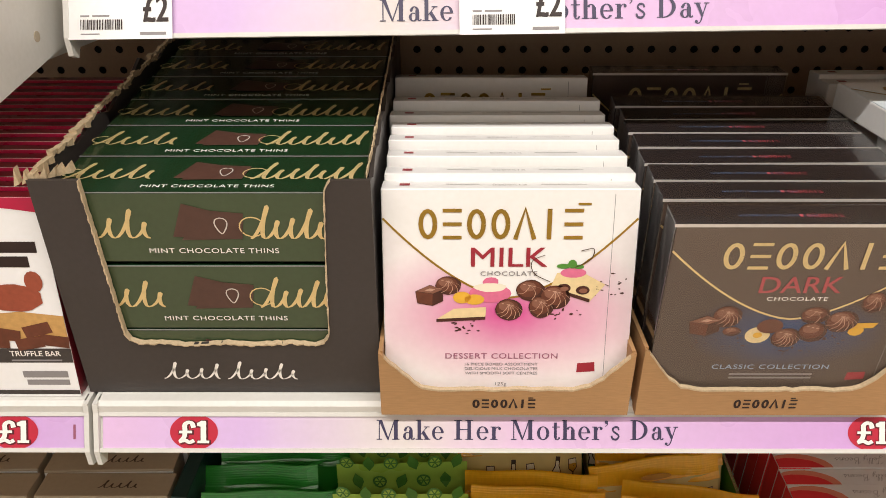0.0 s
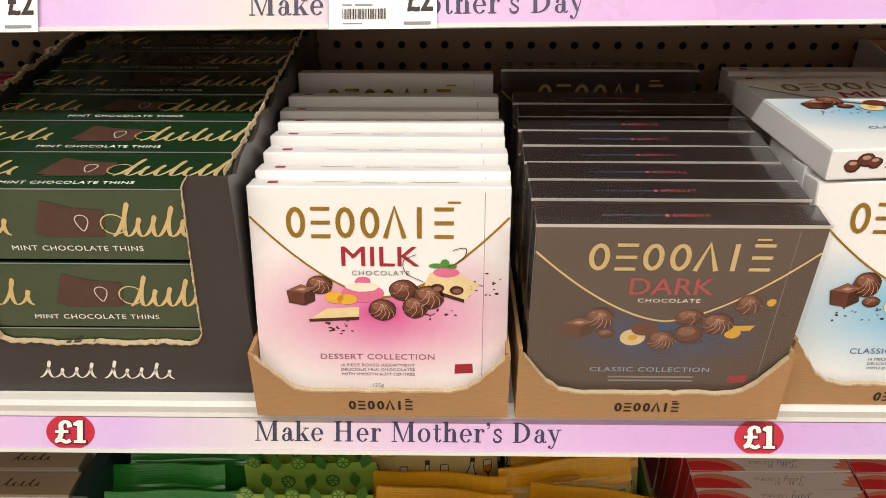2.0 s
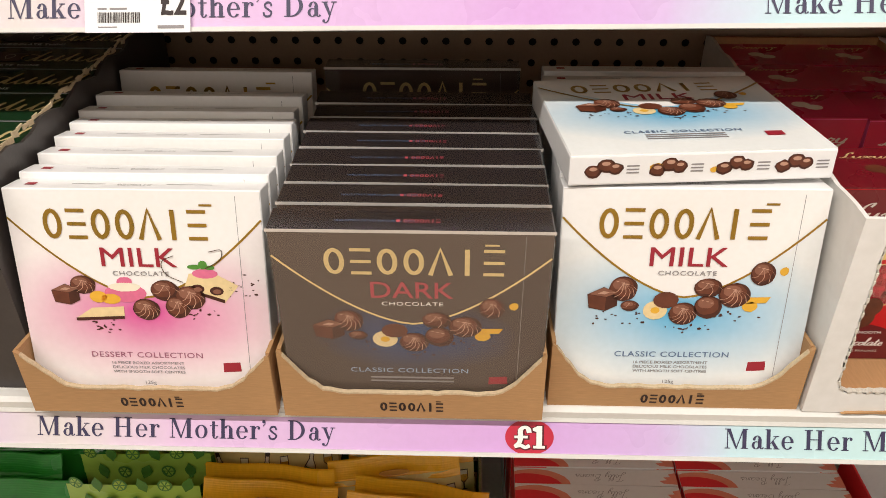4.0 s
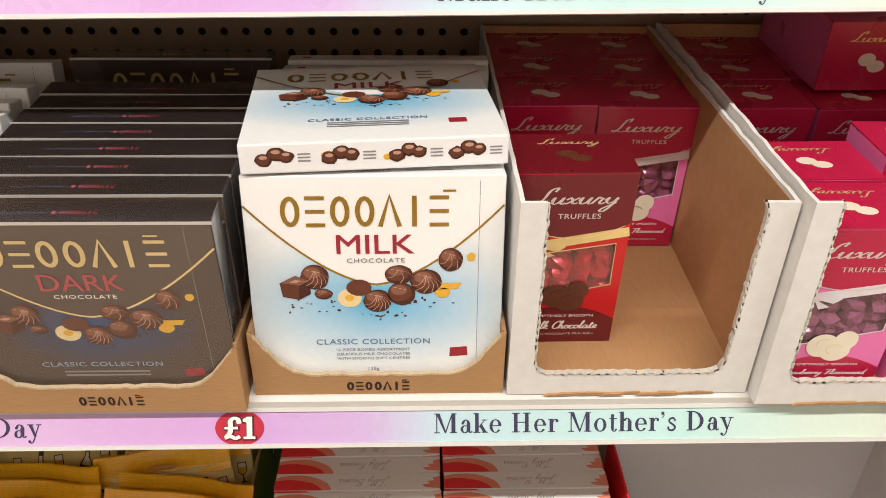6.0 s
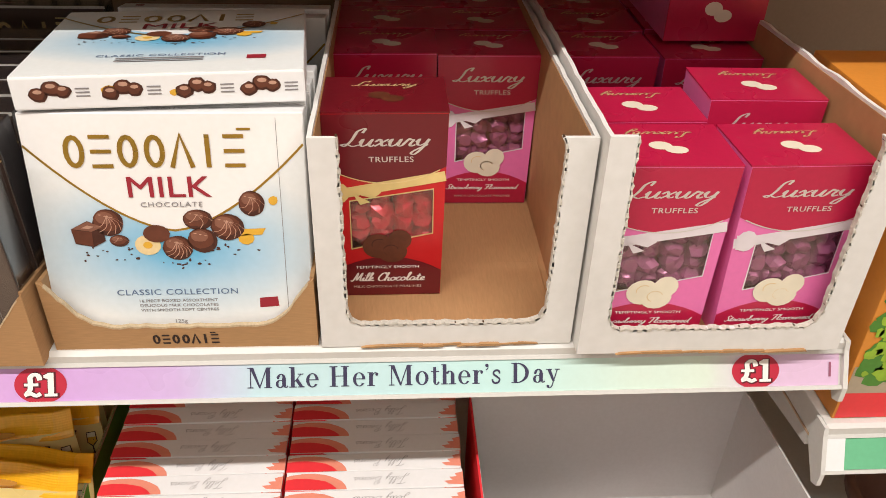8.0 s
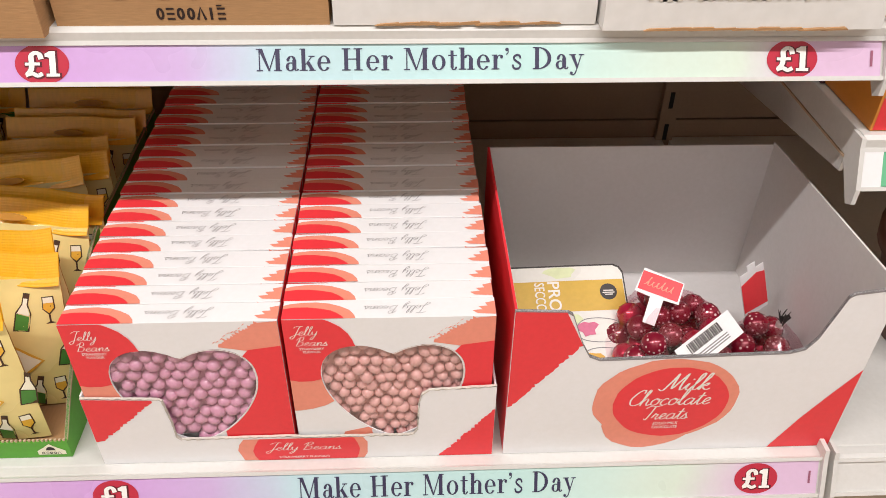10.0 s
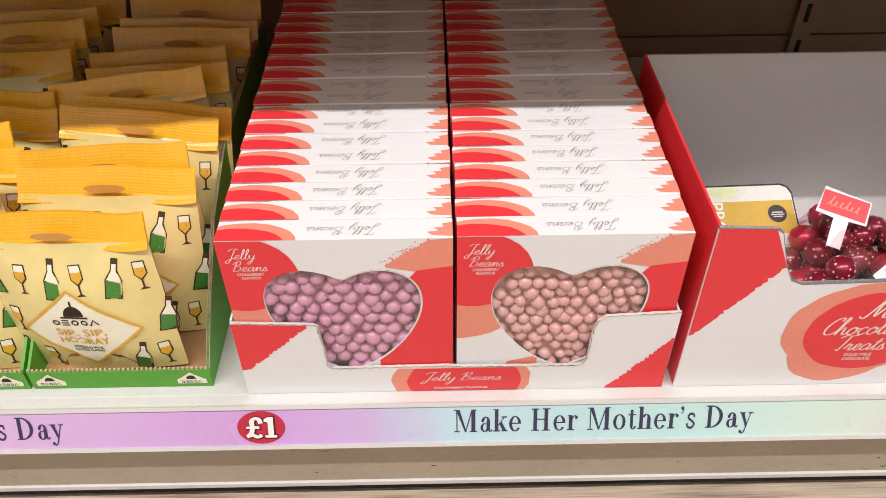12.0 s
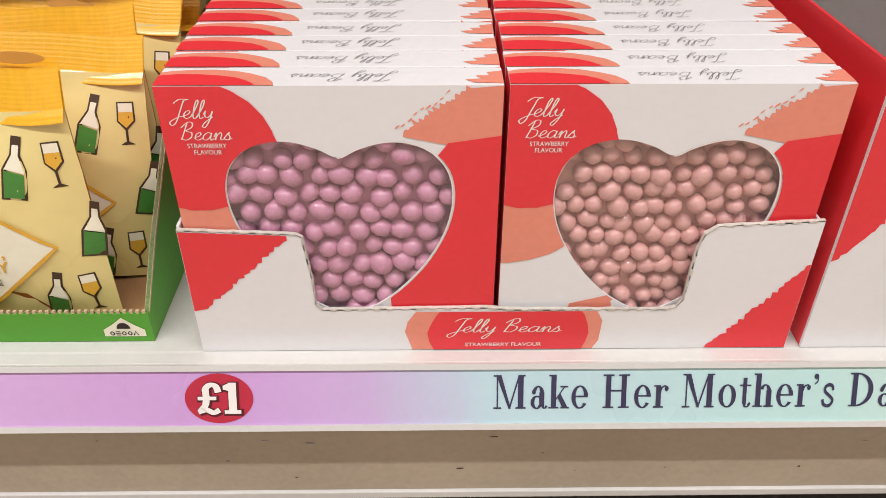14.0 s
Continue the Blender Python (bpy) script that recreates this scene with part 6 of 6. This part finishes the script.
flat("barcode", [rect(-0.022 + 0.0022 * k, -0.0209 + 0.0022 * k + 0.0004 * (k % 3), 0.0005, 0.0095) for k in range(18)], DARK_TEXT, lab, top(0.0005, 0.0003))
flat("small_print", [rect(-0.030, 0.020, -0.0035 - 0.0022 * k, -0.0025 - 0.0022 * k) for k in range(3)], GREY_TEXT, lab, top(0.0005, 0.0003))
nb2 = net_bag(pose(1.226, -0.046, BASE + 0.0025), 9, 60, 0.031, 0.052, 0.056, (0.002, 0.004, 0.088))
tag = part("card_tag", prism([(-0.012, 0.0), (0.012, 0.0), (0.012, 0.046), (0.004, 0.046), (0.004, 0.052), (-0.004, 0.052), (-0.004, 0.046), (-0.012, 0.046)], 0, 0.0006, "y"), WHITE, nb2, "white and red card tag")
tag.matrix_basis = pose(0.010, 0.060, 0.046, -10, -16, 26) @ Matrix.Scale(1.2, 4)
flat("tag_print", [[(-0.012, 0.006), (0.012, 0.004), (0.012, 0.038), (0.004, 0.041), (-0.012, 0.036)]], RED_CARD, tag, front(0, 0.0003))
part("tie", prism(oval(0.002, 0.004, 0.0035, 0.0035, 10), 0.080, 0.084, "z"), SILVER, nb2, "silver wire tie")
bm = bmesh.new()
for k in range(7):
    a = k * 0.9
    add_prism(bm, [(0.002, 0.083), (0.002 + 0.006 * math.cos(a), 0.097 + 0.002 * math.sin(3 * a)), (0.004 + 0.004 * math.cos(a + 0.7), 0.093)], 0.004 + 0.004 * math.sin(a) - 0.0005, 0.004 + 0.004 * math.sin(a) + 0.0005)
part("gathered_end", bm, BLACK, nb2, "dark gathered bag end")


# ---------------------------------------------------------------- bags of gummies in green trays
BW, BH = 0.138, 0.150


def bulge(x, z):
    """How far a filled pouch swells at a place on its front."""
    u, v = min(1.0, abs(x) / (BW / 2)), max(0.0, min(1.0, z / (BH * 0.84)))
    swell = 0.017 * (1 - u ** 2.6) * max(0.0, math.sin(math.pi * (0.08 + 0.88 * v))) ** 0.7
    fold = 0.0016 * noise.noise(Vector((x * 42, z * 30, 3.1))) + 0.0008 * noise.noise(Vector((x * 120, z * 90, 7.7)))
    return swell + fold


def on_bag(off):
    return lambda x, z: (x, -bulge(x, z) - off, z)


BOTTLE_OUT = [(-0.0062, 0.0), (0.0062, 0.0), (0.0062, 0.017), (0.0026, 0.025), (0.0026, 0.0345), (-0.0026, 0.0345), (-0.0026, 0.025), (-0.0062, 0.017)]
BOTTLE_LOW = [(-0.005, 0.0012), (0.005, 0.0012), (0.005, 0.0145), (-0.005, 0.0165)]
BOTTLE_UP = [(-0.005, 0.0172), (0.005, 0.0152), (0.005, 0.0167), (0.0016, 0.0248), (0.0016, 0.0300), (-0.0016, 0.0300), (-0.0016, 0.0248), (-0.005, 0.0167)]
GLASS_OUT = [(-0.004, 0.0), (0.004, 0.0), (0.0007, 0.002), (0.0007, 0.009), (0.005, 0.014), (0.0046, 0.0255), (-0.0046, 0.0255), (-0.005, 0.014), (-0.0007, 0.009), (-0.0007, 0.002)]
GLASS_IN = [(0.0, 0.0102), (0.0041, 0.0145), (0.0039, 0.0195), (-0.0039, 0.0195), (-0.0041, 0.0145)]
GLASS_TOP = [(0.0039, 0.0195), (0.0038, 0.0247), (-0.0038, 0.0247), (-0.0039, 0.0195)]


def sheet(bm, nx, nz, z0, z1, fn):
    rows_v = [[bm.verts.new(fn(-BW / 2 + BW * i / nx, z0 + (z1 - z0) * j / nz)) for i in range(nx + 1)] for j in range(nz + 1)]
    for j in range(nz):
        for i in range(nx):
            bm.faces.new((rows_v[j][i], rows_v[j][i + 1], rows_v[j + 1][i + 1], rows_v[j + 1][i]))


def pouch(name, m, film, back, label, category, group):
    b = thing(name, m, label, category, group)
    bm = bmesh.new()
    sheet(bm, 22, 22, 0.0, BH * 0.86, lambda x, z: (x, -bulge(x, z), z))
    part("front_film", bm, film, b, smooth=True)
    bm = bmesh.new()
    sheet(bm, 12, 12, 0.0, BH * 0.86, lambda x, z: (x, 0.6 * bulge(-x, z) + 0.0005, z))
    part("back_film", bm, back, b, smooth=True)
    return b


def seal_band(b, material):
    bm = bmesh.new()
    def lean(z):
        return 0.32 * max(0.0, z - BH * 0.85)
    sheet(bm, 24, 30, BH * 0.82, BH, lambda x, z: (x, lean(z) - 0.0008 - 0.00018 * math.sin(z * 2600) - 0.005 * noise.noise(Vector((x * 22, z * 9, 1.3))) - max(0.0, BH * 0.86 - z) * 0.55, z + 0.0018 * noise.noise(Vector((x * 30, 2.0, 5.1)))))
    sheet(bm, 24, 6, BH * 0.82, BH, lambda x, z: (x, lean(z) + 0.0012 - 0.005 * noise.noise(Vector((x * 22, z * 9, 1.3))), z + 0.0018 * noise.noise(Vector((x * 30, 2.0, 5.1)))))
    part("seal_band", bm, material, b, "ribbed golden seal", smooth=True)


def gummy_bag(m):
    b = pouch("gummy_bag", m, BAG, BAG_SIDE, "pale yellow bag of sparkling wine gummies printed with bottles", "sweet bag", "gummy bags")
    seal_band(b, BAND)
    bm = bmesh.new()
    add_prism(bm, oval(0, BH * 0.91, 0.016, 0.0035, 20), -0.0062, -0.0052)
    part("hang_slot", bm, BAG_SIDE, b)
    dark, green, pale, gold = [], [], [], []
    k = 0
    for r, z in enumerate((0.002, 0.042, 0.083)):
        for c in range(6):
            x = -0.058 + 0.0232 * c + (0.006 if r % 2 else 0)
            if abs(x) > 0.066 or (abs(x) / 0.052 + abs(z + 0.015 - 0.052) / 0.050) < 1.0:
                continue
            a = 14 * math.sin(k * 2.3)
            if (c + r) % 2 == 0:
                dark.append(turned(BOTTLE_OUT, x, z, a))
                green.append(turned(BOTTLE_LOW, x, z, a))
                pale.append(turned(BOTTLE_UP, x, z, a))
            else:
                dark.append(turned(GLASS_OUT, x, z + 0.004, a * 0.3))
                gold.append(turned(GLASS_IN, x, z + 0.004, a * 0.3))
                pale.append(turned(GLASS_TOP, x, z + 0.004, a * 0.3))
            k += 1
    each("line_print", dark, OUTLINE, b, on_bag(0.0004))
    each("bottle_print", green, BOTTLE, b, on_bag(0.0007))
    each("label_print", pale, PALE_PRINT, b, on_bag(0.0007))
    each("glass_print", gold, YELLOW, b, on_bag(0.0007))
    flat("gummy_window", [[(-0.036, 0.003), (0.036, 0.003), (0.022, 0.022), (0.0, 0.027), (-0.022, 0.022)]], GUM, b, on_bag(0.0006), "amber gummies behind a clear patch")
    dia = [(-0.048, 0.052), (0.0, 0.014), (0.048, 0.052), (0.0, 0.092)]
    tiles = []
    for i in range(10):
        for j in range(10):
            q = clip(dia, -0.048 + 0.0096 * i, -0.048 + 0.0096 * (i + 1), 0.014 + 0.0078 * j, 0.014 + 0.0078 * (j + 1))
            if len(q) > 2:
                tiles.append(q)
    bm = bmesh.new()
    pl = on_bag(0.0012)
    for q in tiles:
        bm.faces.new([bm.verts.new(pl(u, v)) for u, v in q])
    bmesh.ops.remove_doubles(bm, verts=bm.verts[:], dist=1e-6)
    part("diamond_label", bm, PALE_PRINT, b, "white diamond label", smooth=True)
    flat("diamond_line", ribbon(sub_line(dia + [dia[0]], 0.008), 0.0022), YELLOW, b, on_bag(0.0016))
    flat("maker_emblem", [oval(0, 0.069, 0.008, 0.0095, 12, 0, 180), rect(-0.011, 0.011, 0.0672, 0.0688), rect(-0.0008, 0.0008, 0.078, 0.083)] + name_bars(0, 0.0628, 0.038, 0.0055, 5, 0.0012), DARK_TEXT, b, on_bag(0.0016))
    text("word", "SIP, SIP,", 0, 0.0515, 0.040, 0.008, YELLOW, b, on_bag(0.0016), 0.012)
    text("word", "HOORAY", 0, 0.0425, 0.040, 0.0072, YELLOW, b, on_bag(0.0016), 0.012)
    text("word", "SPARKLING WINE", 0, 0.0345, 0.025, 0.0026, DARK_TEXT, b, on_bag(0.0016), 0.006)
    text("word", "FLAVOUR GUMMIES", 0, 0.0308, 0.025, 0.0026, DARK_TEXT, b, on_bag(0.0016), 0.006)
    return b


def green_tray(x):
    t = thing("gummy_tray", pose(x, -0.103, BASE), "bright green cardboard tray holding bags of gummies", "cardboard tray", "gummy trays")
    hw, th = 0.0735, 0.0022
    part("front_wall", prism([(-hw, 0), (hw, 0), (hw, 0.021)] + [(hw - 2 * hw * i / 24, 0.0205 + 0.0004 * (-1) ** i) for i in range(1, 24)] + [(-hw, 0.021)], 0, th), GREEN_TRAY, t)
    bm = bmesh.new()
    for i in range(40):
        add_box(bm, -hw + 2 * hw * i / 40 + 0.0004, -hw + 2 * hw * (i + 0.62) / 40, 0.0003, th - 0.0003, 0.0205, 0.0226)
    part("flute", bm, TORN, t, "fluted cut edge")
    for s in (-1, 1):
        a = hw - th if s > 0 else -hw
        if s < 0 or x < 0.5:
            part("side_wall", prism([(th, 0), (0.40, 0), (0.40, 0.06), (0.05, 0.05), (th, 0.021)], a, a + th, "x"), GREEN_TRAY, t)
            continue
        prof = [(th, 0), (0.40, 0), (0.40, 0.128), (0.17, 0.122), (0.10, 0.098), (0.035, 0.050), (th, 0.021)]
        part("side_wall", prism(prof, a, a + th, "x"), GREEN_TRAY, t)
        part("torn_edge", prism([(th, 0.021), (0.035, 0.050), (0.10, 0.098), (0.17, 0.122), (0.40, 0.128), (0.40, 0.1262), (0.17, 0.1202), (0.1008, 0.0962), (0.036, 0.0482), (th, 0.0192)], a - 0.0003, a + th + 0.0003, "x"), TORN, t)
    part("base", block(-hw + th, hw - th, th, 0.40, 0.0003, 0.002), KRAFT_IN, t)
    part("back_wall", block(-hw + th, hw - th, 0.398, 0.40, 0, 0.127), GREEN_TRAY, t)
    for s in (-1, 1):
        u = s * (hw - 0.016)
        flat("maker_emblem", [[(u - 0.012, 0.004), (u + 0.012, 0.004), (u + 0.012, 0.009), (u + 0.006, 0.013), (u, 0.018), (u - 0.006, 0.013), (u - 0.012, 0.009)]], PALE_PRINT, t, front(0, 0.0003))
        flat("emblem_line", name_bars(u, 0.0065, 0.017, 0.003, 5, 0.0006) + [oval(u, 0.010, 0.004, 0.0045, 8, 0, 180)], DARK_TEXT, t, front(0, 0.0006))


for x in (0.5225, 0.3725, 0.2215):
    green_tray(x)
bag = None
rnd = random.Random(12)
for col, x in enumerate((0.522, 0.372)):
    for k in range(12):
        y = -0.079 + 0.0345 * k
        m = pose(x + rnd.uniform(-0.007, 0.004) + (-0.016 if k == 0 and col == 0 else 0), y, BASE + 0.003 + (rnd.uniform(-0.001, 0.012) if k else 0), -10 + rnd.uniform(-7, 6) + (4 if k == 0 else 0), rnd.uniform(-5, 5) * (1 if k else 0.3) + (-3 if k == 0 and col == 0 else 0), rnd.uniform(-6, 6))
        if bag is None:
            bag = gummy_bag(m)
        else:
            copy_thing(bag, m)


def lime_bag(m):
    b = pouch("lime_bag", m, LIME_FILM, GREEN_FILM, "lime green bag printed with leaves and citrus slices", "sweet bag", "lime bags")
    bm = bmesh.new()
    sheet(bm, 16, 6, BH * 0.84, BH, lambda x, z: (x, -0.0008 - max(0.0, BH * 0.86 - z) * 0.4 - 0.002 * noise.noise(Vector((x * 22, z * 9, 5.0))), z))
    part("seal_band", bm, LIME_FILM, b, smooth=True)
    lv, ring, pulp = [], [], []
    for r in range(7):
        for c in range(6):
            x, z = -0.058 + 0.0232 * c + (0.011 if r % 2 else 0), 0.012 + 0.0235 * r
            if abs(x) > 0.062:
                continue
            a = 25 * math.sin(3 * r + c)
            if (r + c) % 2:
                lv.append(turned([(0, -0.010), (0.0055, -0.003), (0.0058, 0.002), (0, 0.010), (-0.0058, 0.002), (-0.0055, -0.003)], x, z, a))
            else:
                ring.append(oval(x, z, 0.0075, 0.0075, 16))
                pulp += [turned([(0, 0.001), (0.0022, 0.0055), (-0.0022, 0.0055)], x, z, 60 * q) for q in range(6)]
    flat("leaf_print", lv, LEAF, b, on_bag(0.0012))
    flat("slice_print", ring, BOTTLE, b, on_bag(0.0012))
    flat("pulp_print", pulp, LIME_FILM, b, on_bag(0.0016))
    flat("diamond_line", ribbon([(-0.03, 0.07), (0, 0.105), (0.03, 0.07)], 0.002), PALE_PRINT, b, on_bag(0.0018))
    return b


lb = None
for k in range(4):
    m = pose(0.238 + 0.002 * math.sin(k * 3), 0.068 + 0.040 * k, BASE + 0.003 + 0.002 * k, -7, 0, 2 * math.sin(k * 2))
    lb = copy_thing(lb, m) if lb else lime_bag(m)
gb = None
for k, (x, y, rz, ry) in enumerate(((0.098, 0.052, 4, 3), (0.090, 0.084, -4, -5), (0.104, 0.116, 6, 4), (0.094, 0.15, -3, -2), (0.100, 0.19, 2, 3))):
    m = pose(x, y, BASE + 0.001 + 0.004 * k, -14, ry, rz)
    if gb:
        copy_thing(gb, m)
    else:
        gb = pouch("green_bag", m, GREEN_FILM, GREEN_FILM, "crumpled bright green foil sweet bag", "sweet bag", "green bags")
        seal_band(gb, GREEN_FILM)


def shell_box(m):
    w, d, h = 0.135, 0.033, 0.155
    b = thing("praline_box", m, "taupe and white praline box standing in a row", "chocolate box", "taupe praline boxes")
    part("body", block(-w / 2, w / 2, 0, d, 0, h, 0.0015), TAN_CARD, b)
    part("printed_front", block(-w / 2 + 0.001, w / 2 - 0.001, -0.0005, 0, 0.001, h - 0.003), WHITE, b)
    flat("script_name", squiggle(0.015, d * 0.5, 0.040, 0.011, 5, 0.0014), OUTLINE, b, top(h, 0.0004))
    return b


sb = None
for k in range(5):
    for x in (-0.063, -0.205):
        m = pose(x - 0.004 * (k % 2), 0.066 + 0.0345 * k, BASE + 0.003, -4, 0, 1.5 * math.sin(k))
        sb = sb or shell_box(m)
        if k or x < -0.1:
            copy_thing(sb, m)
part("body", block(-0.008, 0.008, 0, 0.20, 0, 0.158, 0.001), TEAL_CARD, thing("teal_carton", pose(0.0165, 0.075, BASE + 0.0005, 0, 0, -3), "narrow dark teal printed carton", "carton"))


# ---------------------------------------------------------------- the neighbouring bay to the west
side_shelf = shelf(-0.70, -0.0035, -0.001, 0.440, 0.484, 0.486, "white steel shelf of the next bay with a printed strip")
insert(side_shelf, 0.6965, -0.001, 0.440, 0.484, (0.634,), (0.35,))
low_side = shelf(-0.70, -0.0035, -0.132, 0.096, 0.144, 0.139, "white steel base shelf of the next bay")
insert(low_side, 0.6965, -0.132, 0.096, 0.144, (0.634,), (0.35,))
up_side = shelf(-0.70, -0.014, 0.004, 0.742, 0.786, 0.790, "white steel upper shelf of the next bay")
part("side_plate", prism([(0.012, 0.730), (0.16, 0.738), (0.43, 0.70), (0.43, 0.79), (0.012, 0.79)], 0.684, 0.6865, "x"), PAINT, up_side)
part("rivet", prism(oval(0.10, 0.755, 0.004, 0.004, 12), 0.6865, 0.6872, "x"), CREAM, up_side)
wt = thing("white_tray", pose(-0.10, 0.010, 0.791), "white tray with a red line on the upper shelf", "tray")
part("front_wall", block(-0.10, 0.078, 0, 0.003, 0, 0.05), WHITE, wt)
part("side_wall", block(0.075, 0.078, 0.003, 0.30, 0, 0.05), WHITE, wt)
part("base", block(-0.10, 0.075, 0.003, 0.30, 0.0003, 0.003), WHITE, wt)
flat("red_line", [rect(-0.10, 0.078, 0.006, 0.009)], RED_CARD, wt, front(0, 0.0003))
flat("red_line", [rect(0.001, 0.30, 0.006, 0.009)], RED_CARD, wt, side(0.078, 0.0004))


def truffle_bar(m):
    w, d, h = 0.105, 0.014, 0.172
    b = thing("truffle_bar", m, "white and crimson chocolate truffle bar standing upright", "chocolate bar", "truffle bars")
    part("body", block(-w / 2, w / 2, 0.0006, d, 0, h, 0.001), LUX_DARK, b)
    part("printed_front", block(-w / 2, w / 2, 0, 0.0006, 0, h), WHITE, b)
    pl = front(0, 0.0003)
    flat("crimson_top", [[(-w / 2, h)] + [(-w / 2 + w * i / 10, h * (0.93 + 0.03 * math.sin(math.pi * i / 10))) for i in range(11)] + [(w / 2, h)]], LUX_RED, b, pl)
    flat("maker_name", [rect(-0.003, 0.044, 0.128, 0.137), rect(-0.003, 0.036, 0.116, 0.125), rect(-0.012, -0.007, 0.116, 0.137)], DARK_TEXT, b, pl)
    flat("rust_print", [oval(0.018, 0.090, 0.022, 0.012, 18, rough=0.05), oval(0.036, 0.104, 0.007, 0.009, 12), [(0.0, 0.092), (-0.014, 0.082), (0.004, 0.084)]], mat("rust_print", "9a4a34", 0.5, var=0.25), b, front(0, 0.0006))
    flat("field_print", [[(-w / 2, 0.052), (w / 2, 0.052), (w / 2, 0.074), (0.02, 0.078), (-w / 2, 0.072)]], mat("field_print", "c89a5c", 0.5, var=0.25), b, pl)
    flat("chocolate_print", [turned(rect(-0.011, 0.011, -0.005, 0.005), x, z, a) for x, z, a in ((-0.02, 0.060, 8), (0.005, 0.058, -10), (0.030, 0.062, 14), (-0.005, 0.051, -4), (0.022, 0.050, 10), (0.042, 0.052, -8))], CHOC_MID, b, front(0, 0.0006))
    flat("black_band", [rect(-w / 2, w / 2, 0.032, 0.045)], BLACK, b, pl)
    text("word", "TRUFFLE BAR", 0.024, 0.0405, 0.040, 0.0048, WHITE_TEXT, b, front(0, 0.0006), 0.01)
    flat("small_print", [rect(0.004, 0.044, 0.0335, 0.0350)], GREY_TEXT, b, front(0, 0.0006))
    flat("maker_name", [rect(0.010, 0.046, 0.018, 0.024), rect(0.012, 0.046, 0.011, 0.016)], GREY_TEXT, b, pl)
    flat("black_foot", [rect(-w / 2, w / 2, 0.002, 0.006)], BLACK, b, pl)
    return b


tb = None
for k in range(16):
    m = pose(-0.064 - 0.0015 * k, 0.014 + 0.0165 * k, SHELF, -7, 0, 0)
    tb = copy_thing(tb, m) if tb else truffle_bar(m)
for k in range(10):
    copy_thing(tb, pose(-0.185, 0.05 + 0.0165 * k, SHELF, -7, 0, 0))


# ---------------------------------------------------------------- the neighbouring bay to the east
GREEN_STRIP = mat("green_strip_print", "6fbf92", 0.35, var=0.06)
east = shelf(1.268, 2.0, -0.004, 0.340, 0.388, 0.391, "white steel shelf of the next bay with a green strip")
at = slope(-0.004, 0.340, 0.388)
part("strip_insert", prism([at(0.345, 0.0008), at(0.383, 0.0008), at(0.383, 0.0), at(0.345, 0.0)], 0.006, 0.72, "x"), GREEN_STRIP, east, "plain green strip")
part("white_clip", prism([at(0.342, 0.0018), at(0.386, 0.0018), at(0.386, 0.001), at(0.342, 0.001)], 0.0045, 0.022, "x"), WHITE, east)
shelf(1.268, 2.0, -0.132, 0.096, 0.144, 0.139, "white steel base shelf of the next bay")
high_east = shelf(1.268, 2.0, 0.123, 0.759, 0.803, 0.805, "white steel upper shelf of the next bay")
insert(high_east, 0.732, 0.123, 0.759, 0.803, (0.08,), (0.352,))
fb = thing("plant_food_box", pose(1.330, 0.012, 0.3915, 0, 0, 0), "plant food carton printed with green shrubs", "carton")
part("body", block(-0.052, 0.12, 0, 0.20, 0, 0.26, 0.001), mat("orange_card", "e0903a", 0.4, var=0.06), fb)
pl = front(0, 0.0003)
flat("red_foot", [rect(-0.05, 0.119, 0.001, 0.030)], RED_CARD, fb, pl)
flat("gravel_print", [rect(-0.05, 0.119, 0.030, 0.060)], TAN_CARD, fb, pl)
rnd = random.Random(31)
LEAF_LIGHT = mat("printed_shrub_light", "9cc23c", 0.5, var=0.3, grain=120)
flat("shrub_print", [oval(rnd.uniform(-0.042, 0.11), rnd.uniform(0.045, 0.15), rnd.uniform(0.006, 0.012), rnd.uniform(0.006, 0.011), 10, rough=0.25, seed=k) for k in range(170)], LEAF, fb, front(0, 0.0005))
flat("shrub_highlight", [oval(rnd.uniform(-0.044, 0.11), rnd.uniform(0.05, 0.15), rnd.uniform(0.003, 0.008), rnd.uniform(0.003, 0.006), 8, rough=0.3, seed=k) for k in range(260)], LEAF_LIGHT, fb, front(0, 0.0008))
flat("red_panel", [rect(-0.030, 0.119, 0.150, 0.185)], RED_CARD, fb, front(0, 0.0009))
text("weight", "750", 0.0, 0.040, 0.020, 0.008, WHITE_TEXT, fb, front(0, 0.0012), 0.01)
hb = thing("herb_box", pose(1.292, 0.10, 0.3915), "dark carton printed with purple leaves", "carton")
part("body", block(-0.018, -0.0, 0, 0.08, 0, 0.10), mat("purple_leaf_print", "4a2038", 0.5, var=0.5, grain=70), hb)
pot = thing("plant_pot", pose(1.440, 0.03, BASE + 0.0005), "brown plastic plant pot on the base shelf", "plant pot")
bm = bmesh.new()
prof = [(0.0, 0.0), (0.055, 0.0), (0.078, 0.10), (0.084, 0.10), (0.086, 0.118), (0.080, 0.120), (0.074, 0.10), (0.052, 0.006), (0.0, 0.006)]
rings = [[bm.verts.new((r * math.cos(a), r * math.sin(a), z)) for a in [i * math.pi / 20 for i in range(40)]] for r, z in prof[1:-1]]
for ra, rb in zip(rings, rings[1:]):
    for i in range(40):
        bm.faces.new((ra[i], ra[(i + 1) % 40], rb[(i + 1) % 40], rb[i]))
bm.faces.new(rings[0][::-1])
bm.faces.new(rings[-1])
part("pot_body", bm, TERRACOTTA, pot, smooth=True)
